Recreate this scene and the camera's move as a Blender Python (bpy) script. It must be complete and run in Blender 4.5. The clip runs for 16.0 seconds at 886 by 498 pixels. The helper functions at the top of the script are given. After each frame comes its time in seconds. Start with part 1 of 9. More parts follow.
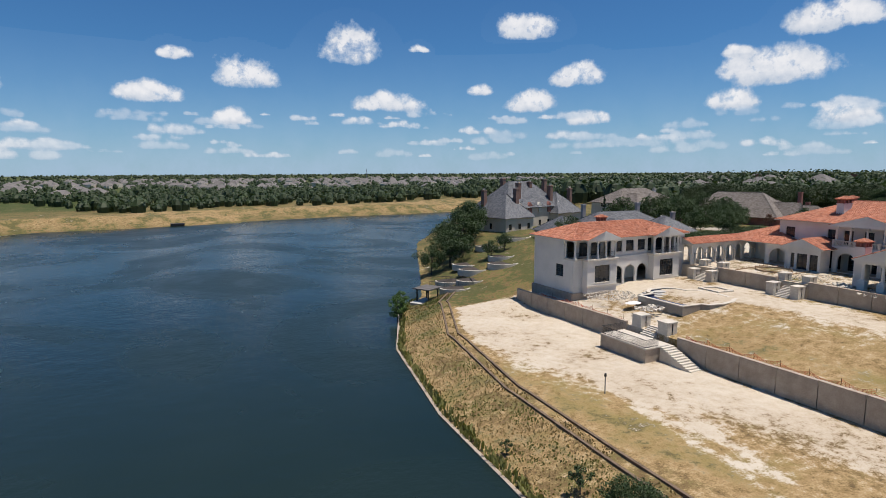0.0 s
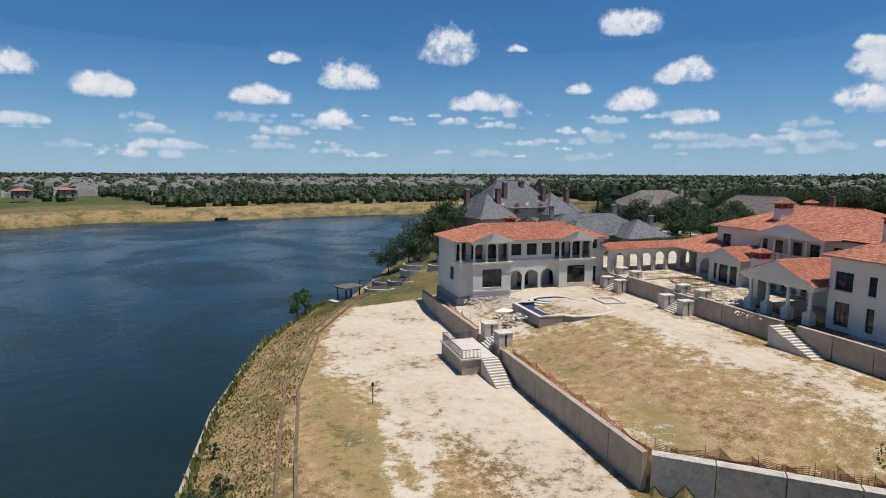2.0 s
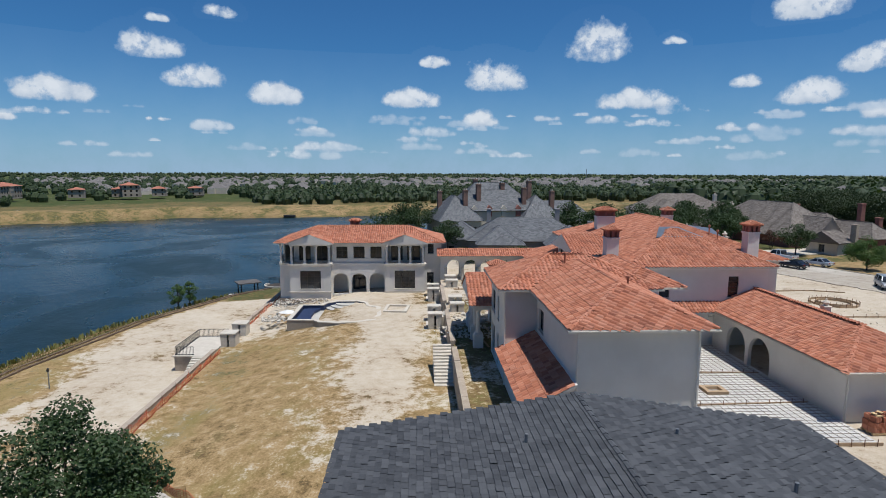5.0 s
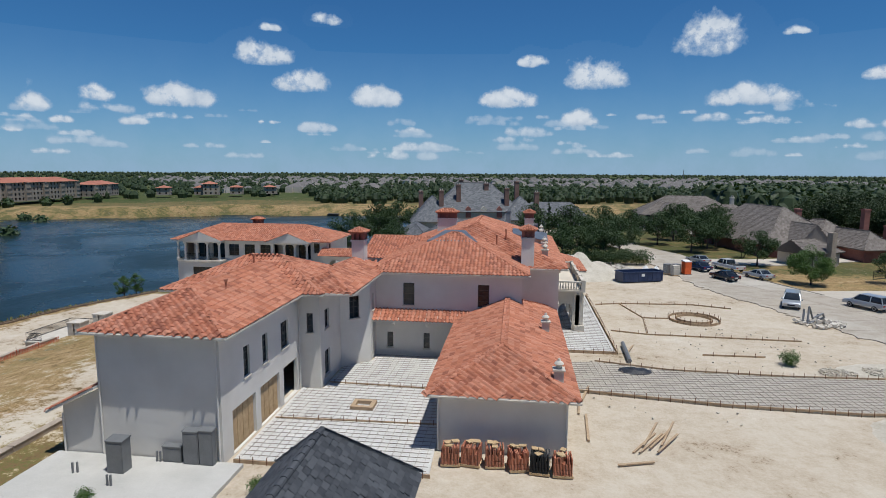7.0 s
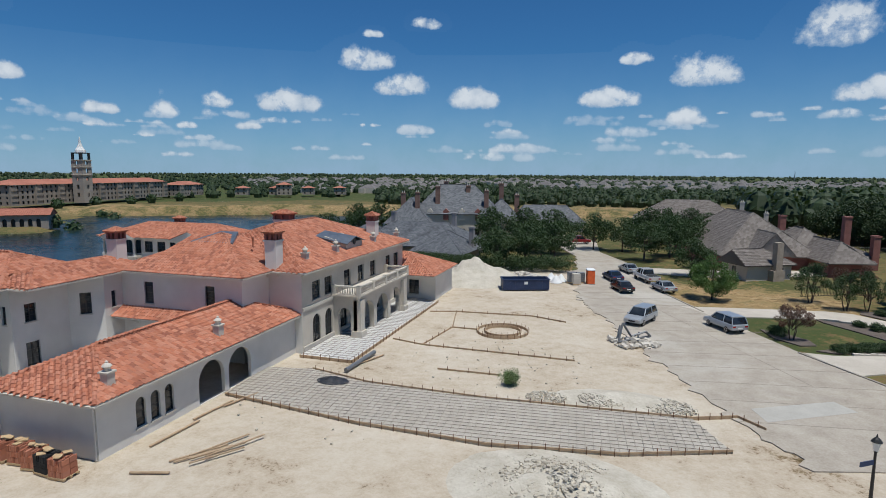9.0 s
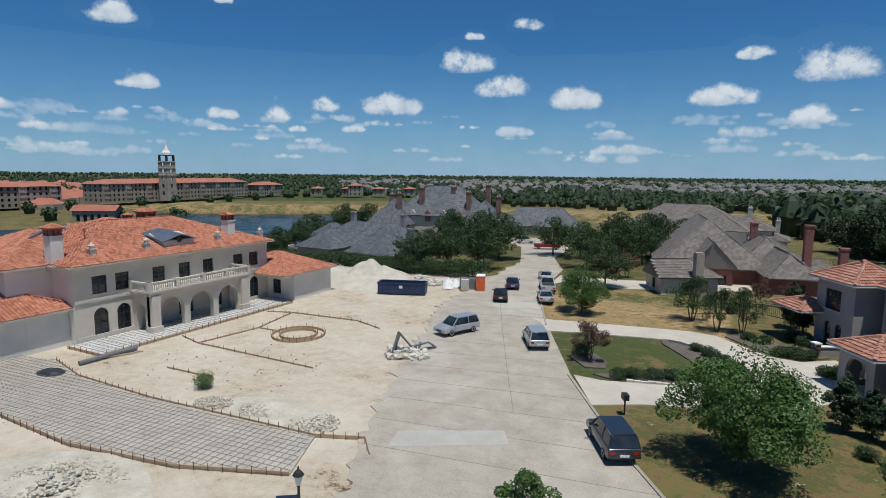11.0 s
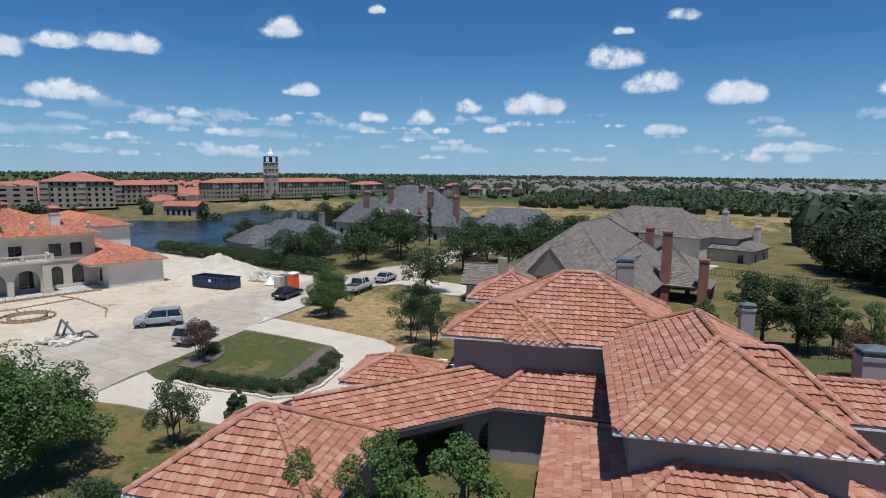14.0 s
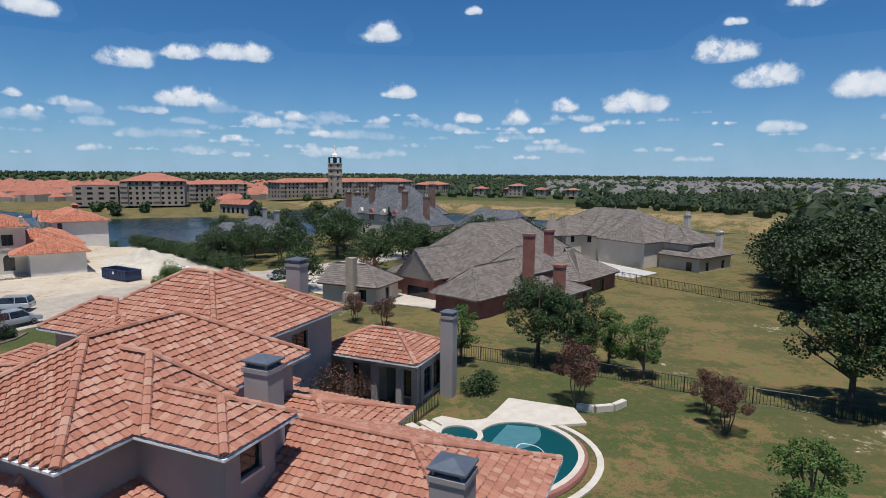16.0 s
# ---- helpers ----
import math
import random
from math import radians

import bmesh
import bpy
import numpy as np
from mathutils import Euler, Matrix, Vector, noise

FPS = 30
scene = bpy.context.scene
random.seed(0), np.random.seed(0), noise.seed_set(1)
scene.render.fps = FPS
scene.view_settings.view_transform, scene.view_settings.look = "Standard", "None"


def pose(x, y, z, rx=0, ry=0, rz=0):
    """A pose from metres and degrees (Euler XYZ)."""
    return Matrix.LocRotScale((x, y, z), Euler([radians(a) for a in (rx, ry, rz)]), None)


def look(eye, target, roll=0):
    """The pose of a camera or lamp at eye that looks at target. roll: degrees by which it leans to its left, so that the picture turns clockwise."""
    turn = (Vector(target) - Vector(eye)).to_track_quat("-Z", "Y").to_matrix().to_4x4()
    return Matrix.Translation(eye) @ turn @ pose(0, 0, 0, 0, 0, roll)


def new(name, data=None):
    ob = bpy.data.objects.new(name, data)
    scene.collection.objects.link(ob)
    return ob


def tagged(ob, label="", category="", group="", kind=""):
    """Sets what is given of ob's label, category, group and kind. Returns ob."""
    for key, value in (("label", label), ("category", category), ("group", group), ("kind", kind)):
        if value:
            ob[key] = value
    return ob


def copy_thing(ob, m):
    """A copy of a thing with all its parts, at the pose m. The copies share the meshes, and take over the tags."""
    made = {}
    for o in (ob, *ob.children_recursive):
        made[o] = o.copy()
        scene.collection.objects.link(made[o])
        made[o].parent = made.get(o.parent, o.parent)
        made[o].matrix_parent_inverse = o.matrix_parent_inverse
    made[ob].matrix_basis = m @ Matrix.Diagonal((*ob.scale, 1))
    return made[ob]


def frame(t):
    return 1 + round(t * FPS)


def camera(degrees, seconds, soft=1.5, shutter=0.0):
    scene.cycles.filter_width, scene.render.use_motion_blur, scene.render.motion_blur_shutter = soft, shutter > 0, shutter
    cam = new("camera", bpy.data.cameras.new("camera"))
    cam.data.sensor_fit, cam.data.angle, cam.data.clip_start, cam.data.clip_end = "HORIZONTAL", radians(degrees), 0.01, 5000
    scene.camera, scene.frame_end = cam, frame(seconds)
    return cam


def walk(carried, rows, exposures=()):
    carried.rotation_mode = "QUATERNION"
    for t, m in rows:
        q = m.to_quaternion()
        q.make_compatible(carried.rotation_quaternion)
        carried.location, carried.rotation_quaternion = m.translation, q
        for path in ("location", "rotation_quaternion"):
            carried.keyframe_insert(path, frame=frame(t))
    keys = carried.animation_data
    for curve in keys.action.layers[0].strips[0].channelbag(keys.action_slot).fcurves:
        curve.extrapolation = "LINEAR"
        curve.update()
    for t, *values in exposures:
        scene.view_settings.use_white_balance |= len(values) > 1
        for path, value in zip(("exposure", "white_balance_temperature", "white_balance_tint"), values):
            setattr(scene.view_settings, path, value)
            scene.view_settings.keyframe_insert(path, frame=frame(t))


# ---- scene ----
cam = camera(74.77, 16.0, 0.9)
PATH = [
    (0.0, pose(-50.754, 17.112, 16.437, 82.308, 0.259, -26.741)),
    (0.5, pose(-42.730, 14.395, 16.304, 82.310, 0.149, -24.310)),
    (1.0, pose(-34.780, 11.788, 16.161, 82.314, 0.010, -21.885)),
    (1.5, pose(-26.938, 9.461, 16.025, 82.342, -0.131, -19.461)),
    (2.0, pose(-19.055, 7.510, 15.898, 82.353, -0.221, -17.077)),
    (2.5, pose(-11.136, 5.679, 15.830, 82.335, -0.229, -14.692)),
    (3.0, pose(-3.112, 3.966, 15.919, 82.306, -0.198, -12.266)),
    (3.5, pose(4.998, 2.524, 16.102, 82.312, -0.182, -9.806)),
    (4.0, pose(13.219, 1.445, 16.224, 82.338, -0.189, -7.347)),
    (4.5, pose(21.432, 0.781, 16.299, 82.340, -0.197, -4.893)),
    (5.0, pose(29.627, 0.526, 16.341, 82.328, -0.209, -2.446)),
    (5.5, pose(37.794, 0.675, 16.360, 82.310, -0.225, -0.005)),
    (6.0, pose(45.922, 1.222, 16.370, 82.297, -0.248, 2.431)),
    (6.5, pose(54.001, 2.162, 16.382, 82.297, -0.278, 4.860)),
    (7.0, pose(62.021, 3.489, 16.409, 82.320, -0.317, 7.285)),
    (7.5, pose(69.933, 5.110, 16.438, 82.337, -0.316, 9.702)),
    (8.0, pose(77.807, 6.954, 16.490, 82.359, -0.305, 12.145)),
    (8.5, pose(85.627, 9.034, 16.584, 82.384, -0.313, 14.599)),
    (9.0, pose(93.301, 11.439, 16.634, 82.411, -0.347, 17.054)),
    (9.5, pose(100.706, 14.261, 16.661, 82.443, -0.394, 19.549)),
    (10.0, pose(107.869, 17.466, 16.675, 82.475, -0.448, 22.061)),
    (10.5, pose(114.820, 21.025, 16.684, 82.502, -0.501, 24.566)),
    (11.0, pose(121.586, 24.906, 16.697, 82.518, -0.547, 27.040)),
    (11.5, pose(128.195, 29.078, 16.722, 82.518, -0.579, 29.460)),
    (12.0, pose(134.675, 33.508, 16.769, 82.499, -0.590, 31.800)),
    (12.5, pose(141.035, 38.051, 16.839, 82.453, -0.605, 34.169)),
    (13.0, pose(147.373, 42.790, 16.852, 82.432, -0.608, 36.563)),
    (13.5, pose(153.585, 47.707, 16.816, 82.438, -0.571, 38.970)),
    (14.0, pose(159.338, 52.911, 16.728, 82.437, -0.528, 41.325)),
    (14.5, pose(164.824, 58.335, 16.730, 82.436, -0.485, 43.700)),
    (15.0, pose(170.160, 63.998, 16.779, 82.434, -0.472, 46.105)),
    (15.5, pose(175.279, 69.905, 16.811, 82.428, -0.492, 48.479)),
    (16.0, pose(180.358, 75.942, 16.859, 82.394, -0.491, 50.883)),
]
walk(cam, PATH, [(0.0, 0.05, 6450, 12), (2.0, -0.02, 6250, 11), (4.0, -0.1, 6000, 9), (8.5, -0.28, 5900, 7), (12.0, -0.22, 5900, 5), (14.0, -0.06, 5950, 9), (16.0, -0.04, 6050, 10)])

# ---- world and sun ----
SUN_DIR = Vector((0.23, -0.16, 1.0)).normalized()
world = bpy.data.worlds.new("world")
scene.world = world
world.use_nodes = True
wn = world.node_tree
sky = wn.nodes.new("ShaderNodeTexSky")
sky.sky_type = "NISHITA"
sky.sun_disc = False
sky.sun_elevation = math.asin(SUN_DIR.z)
sky.sun_rotation = math.atan2(SUN_DIR.x, SUN_DIR.y)
sky.altitude = 150
sky.air_density = 1.0
sky.dust_density = 0.1
sky.ozone_density = 3.0
tint = wn.nodes.new("ShaderNodeMix")
tint.data_type, tint.blend_type = "RGBA", "MULTIPLY"
tint.inputs[0].default_value = 1.0
tint.inputs[7].default_value = (0.45, 0.87, 1.22, 1)
wn.links.new(sky.outputs[0], tint.inputs[6])
wn.links.new(tint.outputs[2], wn.nodes["Background"].inputs[0])
wn.nodes["Background"].inputs[1].default_value = 0.064
sun_data = bpy.data.lights.new("sun", "SUN")
sun_data.energy = 4.9
sun_data.angle = radians(0.53)
sun_data.color = (1.0, 0.93, 0.83)
sun = new("sun", sun_data)
sun.matrix_world = look(SUN_DIR * 50, (0, 0, 0))


# ---- materials ----
class Nodes:
    """A short way to write a node material."""

    def __init__(self, name):
        self.mat = bpy.data.materials.new(name)
        self.mat.use_nodes = True
        self.tree = self.mat.node_tree
        self.bsdf = self.tree.nodes["Principled BSDF"]
        self.out = self.tree.nodes["Material Output"]
        self.pos = None

    def node(self, kind, **kw):
        n = self.tree.nodes.new(kind)
        for key, value in kw.items():
            if key in n.inputs:
                self.put(value, n.inputs[key])
        return n

    def put(self, value, socket):
        if isinstance(value, bpy.types.NodeSocket):
            self.tree.links.new(value, socket)
        else:
            socket.default_value = value

    def coords(self):
        if self.pos is None:
            self.pos = self.node("ShaderNodeNewGeometry").outputs["Position"]
        return self.pos

    def noise(self, scale, detail=4.0, rough=0.6, distortion=0.0, vector=None):
        n = self.node("ShaderNodeTexNoise", Scale=scale, Detail=detail, Roughness=rough, Distortion=distortion)
        self.put(vector or self.coords(), n.inputs["Vector"])
        return n.outputs["Fac"]

    def ramp(self, value, stops):
        n = self.node("ShaderNodeValToRGB")
        self.put(value, n.inputs[0])
        els = n.color_ramp.elements
        while len(els) < len(stops):
            els.new(0.5)
        for e, (p, c) in zip(els, stops):
            e.position = p
            e.color = (*c, 1) if len(c) == 3 else c
        return n.outputs["Color"]

    def step(self, value, a, b):
        n = self.node("ShaderNodeMapRange")
        self.put(value, n.inputs[0])
        self.put(a, n.inputs[1])
        self.put(b, n.inputs[2])
        return n.outputs[0]

    def mix(self, fac, a, b, mode="MIX"):
        n = self.tree.nodes.new("ShaderNodeMix")
        n.data_type, n.blend_type = "RGBA", mode
        self.put(fac, n.inputs[0])
        self.put((*a, 1) if isinstance(a, tuple) else a, n.inputs[6])
        self.put((*b, 1) if isinstance(b, tuple) else b, n.inputs[7])
        return n.outputs[2]

    def calc(self, op, a, b=0.0):
        n = self.tree.nodes.new("ShaderNodeMath")
        n.operation = op
        self.put(a, n.inputs[0])
        self.put(b, n.inputs[1])
        return n.outputs[0]

    def island(self):
        return self.node("ShaderNodeNewGeometry").outputs["Random Per Island"]

    def random(self):
        return self.node("ShaderNodeObjectInfo").outputs["Random"]

    def attr(self, name):
        n = self.tree.nodes.new("ShaderNodeAttribute")
        n.attribute_name = name
        return n

    def bump(self, height, strength=0.4, distance=0.02):
        n = self.node("ShaderNodeBump", Strength=strength, Distance=distance, Height=height)
        self.put(n.outputs[0], self.bsdf.inputs["Normal"])

    def finish(self, color, rough=0.8, metal=0.0, spec=None):
        self.put((*color, 1) if isinstance(color, tuple) else color, self.bsdf.inputs["Base Color"])
        self.put(rough, self.bsdf.inputs["Roughness"])
        self.put(metal, self.bsdf.inputs["Metallic"])
        if spec is not None:
            self.put(spec, self.bsdf.inputs["Specular IOR Level"])
        return self.mat


def mottled(name, dark, light, scale=0.6, fine=12.0, rough=0.85, metal=0.0, bump=0.3, depth=0.01, spec=None):
    """Paint, stone or soil: broad stains, fine grain and relief."""
    n = Nodes(name)
    broad = n.noise(scale, 5)
    grain = n.noise(fine, 3)
    both = n.calc("ADD", n.calc("MULTIPLY", broad, 0.65), n.calc("MULTIPLY", grain, 0.35))
    if bump:
        n.bump(grain, bump, depth)
    return n.finish(n.ramp(both, [(0.33, dark), (0.67, light)]), rough, metal, spec)


def pieces(name, colors, rough=0.75, grain=9.0, wear=0.25, bump=0.3, by_object=False):
    """Tiles, slates, stones: each piece takes its own shade."""
    n = Nodes(name)
    pick = n.random() if by_object else n.island()
    stops = [(i / max(1, len(colors) - 1), c) for i, c in enumerate(colors)]
    base = n.ramp(pick, stops)
    dirt = n.noise(grain, 4)
    broad = n.noise(0.35, 4)
    col = n.mix(n.calc("MULTIPLY", n.step(broad, 0.45, 0.75), wear), base, tuple(0.45 * v for v in colors[0]))
    col = n.mix(n.calc("MULTIPLY", n.step(dirt, 0.4, 0.8), wear), col, tuple(min(1, 1.25 * v + 0.03) for v in colors[-1]))
    n.bump(dirt, bump, 0.01)
    return n.finish(col, rough)


STUCCO = mottled("white_stucco", (0.60, 0.57, 0.52), (0.72, 0.69, 0.64), 0.35, 25, 0.92, bump=0.25)
STUCCO_TAN = mottled("limestone_stucco", (0.50, 0.44, 0.36), (0.62, 0.56, 0.47), 0.4, 25, 0.92, bump=0.25)
STUCCO_GREY = mottled("grey_stucco", (0.25, 0.23, 0.23), (0.33, 0.31, 0.30), 0.4, 25, 0.92, bump=0.25)
CAST_STONE = mottled("cast_stone", (0.48, 0.43, 0.36), (0.62, 0.57, 0.49), 1.2, 18, 0.9)
CLAY = pieces("terracotta_tile", [(0.27, 0.095, 0.055), (0.41, 0.145, 0.075), (0.47, 0.18, 0.10), (0.52, 0.235, 0.145), (0.38, 0.15, 0.09)], 0.85, 6, 0.25)
CLAY_OLD = pieces("weathered_roof_tile", [(0.31, 0.13, 0.082), (0.35, 0.15, 0.095), (0.385, 0.175, 0.115), (0.41, 0.205, 0.14), (0.45, 0.26, 0.185), (0.395, 0.18, 0.12), (0.36, 0.155, 0.10), (0.32, 0.135, 0.087)], 0.85, 6, 0.16)
SLATE = pieces("grey_slate", [(0.07, 0.075, 0.085), (0.11, 0.115, 0.125), (0.15, 0.155, 0.165)], 0.7, 5, 0.25)
SHINGLE = pieces("weathered_shingle", [(0.12, 0.10, 0.085), (0.17, 0.145, 0.125), (0.22, 0.19, 0.165)], 0.85, 5, 0.25)
FRAME = mottled("dark_bronze_frame", (0.015, 0.014, 0.013), (0.03, 0.028, 0.026), 2, 30, 0.5, bump=0.1)
GREY_METAL = mottled("grey_painted_metal", (0.16, 0.165, 0.17), (0.22, 0.225, 0.23), 1.5, 20, 0.5, 0.3, 0.1)
COPPER = mottled("lead_grey_flashing", (0.14, 0.16, 0.19), (0.22, 0.25, 0.29), 1.5, 20, 0.45, 0.6, 0.1)
CONCRETE = mottled("pale_concrete", (0.27, 0.235, 0.19), (0.40, 0.36, 0.30), 0.13, 5, 0.9)
CONCRETE_NEW = mottled("fresh_concrete", (0.40, 0.385, 0.35), (0.54, 0.52, 0.48), 0.4, 12, 0.85)
DRIVEWAY = mottled("tan_exposed_concrete", (0.42, 0.365, 0.295), (0.57, 0.515, 0.435), 0.3, 9, 0.9)
STONE_WALL = mottled("rough_limestone", (0.30, 0.24, 0.185), (0.45, 0.375, 0.295), 0.9, 7, 0.95, bump=0.8, depth=0.05)
BRICK = pieces("red_brick", [(0.17, 0.06, 0.045), (0.26, 0.09, 0.07), (0.32, 0.13, 0.10)], 0.9, 12, 0.25)
BRICK_WALL = mottled("red_brick_masonry", (0.21, 0.085, 0.066), (0.34, 0.15, 0.12), 0.8, 14, 0.92, bump=0.5)
WOOD = mottled("raw_lumber", (0.36, 0.24, 0.12), (0.55, 0.40, 0.23), 3, 25, 0.85)
WOOD_RED = mottled("weathered_form_board", (0.33, 0.22, 0.13), (0.48, 0.36, 0.23), 2, 25, 0.9)
REBAR = mottled("rusted_rebar", (0.12, 0.06, 0.035), (0.22, 0.11, 0.06), 4, 30, 0.9)
BARK = mottled("tree_bark", (0.06, 0.045, 0.035), (0.13, 0.10, 0.08), 3, 18, 0.95, bump=0.8, depth=0.03)
RUBBER = mottled("black_rubber", (0.012, 0.012, 0.012), (0.025, 0.025, 0.025), 4, 30, 0.8)
ALLOY = mottled("alloy_rim", (0.45, 0.45, 0.46), (0.6, 0.6, 0.61), 4, 30, 0.35, 0.8, 0.05)
ORANGE = mottled("orange_plastic", (0.65, 0.10, 0.02), (0.8, 0.15, 0.03), 2, 20, 0.6, bump=0.1)
WHITE_PAINT = mottled("white_paint", (0.68, 0.67, 0.64), (0.8, 0.79, 0.76), 1.0, 20, 0.6, bump=0.1)
BLUE_STEEL = mottled("blue_painted_steel", (0.012, 0.025, 0.07), (0.03, 0.05, 0.12), 0.8, 8, 0.55, bump=0.3)
BLACK_TARP = mottled("black_tarp", (0.012, 0.013, 0.016), (0.04, 0.042, 0.05), 2, 12, 0.5, bump=0.6, depth=0.05)


def leaves(name, dark, light):
    n = Nodes(name)
    col = n.ramp(n.island(), [(0.0, dark), (1.0, light)])
    col = n.mix(n.step(n.noise(0.35, 3), 0.4, 0.7), col, tuple(0.75 * v for v in light))
    n.put(col, n.bsdf.inputs["Base Color"])
    n.put(0.6, n.bsdf.inputs["Roughness"])
    tr = n.node("ShaderNodeBsdfTranslucent")
    n.put(n.mix(1.0, col, (0.9, 1.0, 0.4), "MULTIPLY"), tr.inputs[0])
    m = n.node("ShaderNodeMixShader")
    m.inputs[0].default_value = 0.25
    n.tree.links.new(n.bsdf.outputs[0], m.inputs[1])
    n.tree.links.new(tr.outputs[0], m.inputs[2])
    n.tree.links.new(m.outputs[0], n.out.inputs[0])
    return n.mat


LEAF = leaves("oak_leaves", (0.021, 0.045, 0.012), (0.056, 0.097, 0.027))
LEAF_LIGHT = leaves("bright_leaves", (0.042, 0.095, 0.015), (0.11, 0.19, 0.038))
LEAF_RED = leaves("russet_leaves", (0.06, 0.035, 0.025), (0.16, 0.07, 0.045))
LEAF_DARK = leaves("dark_woodland_leaves", (0.019, 0.037, 0.011), (0.05, 0.08, 0.024))
LEAF_CONE = leaves("conifer_leaves", (0.026, 0.05, 0.018), (0.06, 0.10, 0.036))
WEED = leaves("bank_weeds", (0.25, 0.18, 0.08), (0.46, 0.34, 0.17))
REED = leaves("bank_reeds", (0.15, 0.16, 0.045), (0.30, 0.29, 0.10))


def make_glass():
    n = Nodes("window_glass")
    ripple = n.noise(0.6, 2)
    n.bump(ripple, 0.04, 0.05)
    return n.finish(n.ramp(n.noise(0.8, 2), [(0.35, (0.012, 0.015, 0.018)), (0.7, (0.035, 0.042, 0.05))]), 0.06, 0.0, 0.6)


GLASS = make_glass()


def make_water(name, deep, shallow, scale, strength, rough):
    n = Nodes(name)
    broad = n.noise(0.012, 3)
    col = n.ramp(broad, [(0.35, deep), (0.7, shallow)])
    waves = n.calc("ADD", n.noise(scale, 3, 0.6), n.calc("MULTIPLY", n.noise(scale * 0.22, 2), 2.0))
    n.bump(waves, strength, 0.06)
    gust = n.noise(0.02, 4, 0.6, 1.5)
    return n.finish(col, n.calc("ADD", rough, n.calc("MULTIPLY", n.step(gust, 0.4, 0.65), 0.16)), 0.0, 0.27)


WATER = make_water("lake_water", (0.009, 0.019, 0.016), (0.015, 0.027, 0.023), 1.4, 0.6, 0.2)
POOL_WATER = make_water("pool_water", (0.005, 0.055, 0.062), (0.011, 0.09, 0.095), 3.0, 0.2, 0.05)
POOL_STEP = mottled("wet_blue_plaster", (0.05, 0.16, 0.18), (0.09, 0.22, 0.24), 1.2, 14, 0.3)


def make_ground():
    """Soil, limestone sand, dry grass and lawn, parted by the cover attribute and broken by noise."""
    n = Nodes("ground_cover")
    cover = n.attr("cover")
    sep = n.tree.nodes.new("ShaderNodeSeparateColor")
    n.tree.links.new(cover.outputs["Color"], sep.inputs[0])
    green, dry, bare = sep.outputs[0], sep.outputs[1], sep.outputs[2]
    n1, n2, n3 = n.noise(0.12, 6, 0.65), n.noise(0.9, 6, 0.7), n.noise(6.0, 5, 0.7)
    brk = n.calc("ADD", n.calc("MULTIPLY", n1, 0.45), n.calc("ADD", n.calc("MULTIPLY", n2, 0.35), n.calc("MULTIPLY", n3, 0.2)))
    soil = n.ramp(n.calc("ADD", n.calc("MULTIPLY", n2, 0.6), n.calc("MULTIPLY", n3, 0.4)), [(0.36, (0.10, 0.075, 0.035)), (0.46, (0.19, 0.125, 0.06)), (0.54, (0.13, 0.13, 0.04)), (0.64, (0.24, 0.17, 0.085))])
    sand = n.ramp(brk, [(0.32, (0.30, 0.225, 0.145)), (0.42, (0.43, 0.35, 0.255)), (0.52, (0.52, 0.445, 0.345)), (0.64, (0.59, 0.53, 0.435))])
    straw = n.ramp(n.calc("ADD", n.calc("MULTIPLY", n2, 0.6), n.calc("MULTIPLY", n3, 0.4)), [(0.34, (0.12, 0.082, 0.036)), (0.44, (0.25, 0.17, 0.075)), (0.54, (0.36, 0.25, 0.125)), (0.64, (0.48, 0.375, 0.235))])
    straw = n.mix(n.calc("MULTIPLY", n.step(n1, 0.5, 0.64), 0.55), straw, (0.25, 0.215, 0.075))
    lawn = n.ramp(brk, [(0.38, (0.035, 0.058, 0.016)), (0.50, (0.062, 0.082, 0.026)), (0.60, (0.125, 0.10, 0.045))])
    lim = n.calc("MULTIPLY", n.calc("SUBTRACT", brk, 0.5), 4.2)

    def part_of(value):
        return n.step(n.calc("ADD", value, lim), 0.38, 0.62)

    col = n.mix(part_of(dry), soil, straw)
    col = n.mix(part_of(green), col, lawn)
    col = n.mix(part_of(bare), col, sand)
    n.bump(n.calc("ADD", n2, n.calc("MULTIPLY", n3, 0.5)), 0.7, 0.12)
    return n.finish(col, 0.95, 0.0, 0.15)


GROUND = make_ground()


# ---- helpers of this scene ----
def mesh_of(name, bm, material):
    me = bpy.data.meshes.new(name)
    bmesh.ops.recalc_face_normals(bm, faces=bm.faces)
    bm.to_mesh(me)
    bm.free()
    me.materials.append(material)
    return me


def part(name, bm, material, parent=None, label=""):
    """Link a bmesh (or a mesh) as one object under a thing or a part."""
    me = bm if isinstance(bm, bpy.types.Mesh) else mesh_of(name, bm, material)
    ob = new(name, me)
    ob.parent = parent
    if label:
        ob["label"] = label
    return ob


def thing(name, label, category, x=0, y=0, z=0, rz=0, group="", kind=""):
    ob = new(name)
    ob.matrix_basis = pose(x, y, z, 0, 0, rz)
    return tagged(ob, label, category, group, kind)


def arrays(name, verts, faces, material):
    me = bpy.data.meshes.new(name)
    me.from_pydata(verts.tolist() if isinstance(verts, np.ndarray) else verts, [], faces.tolist() if isinstance(faces, np.ndarray) else faces)
    me.update()
    me.materials.append(material)
    return me


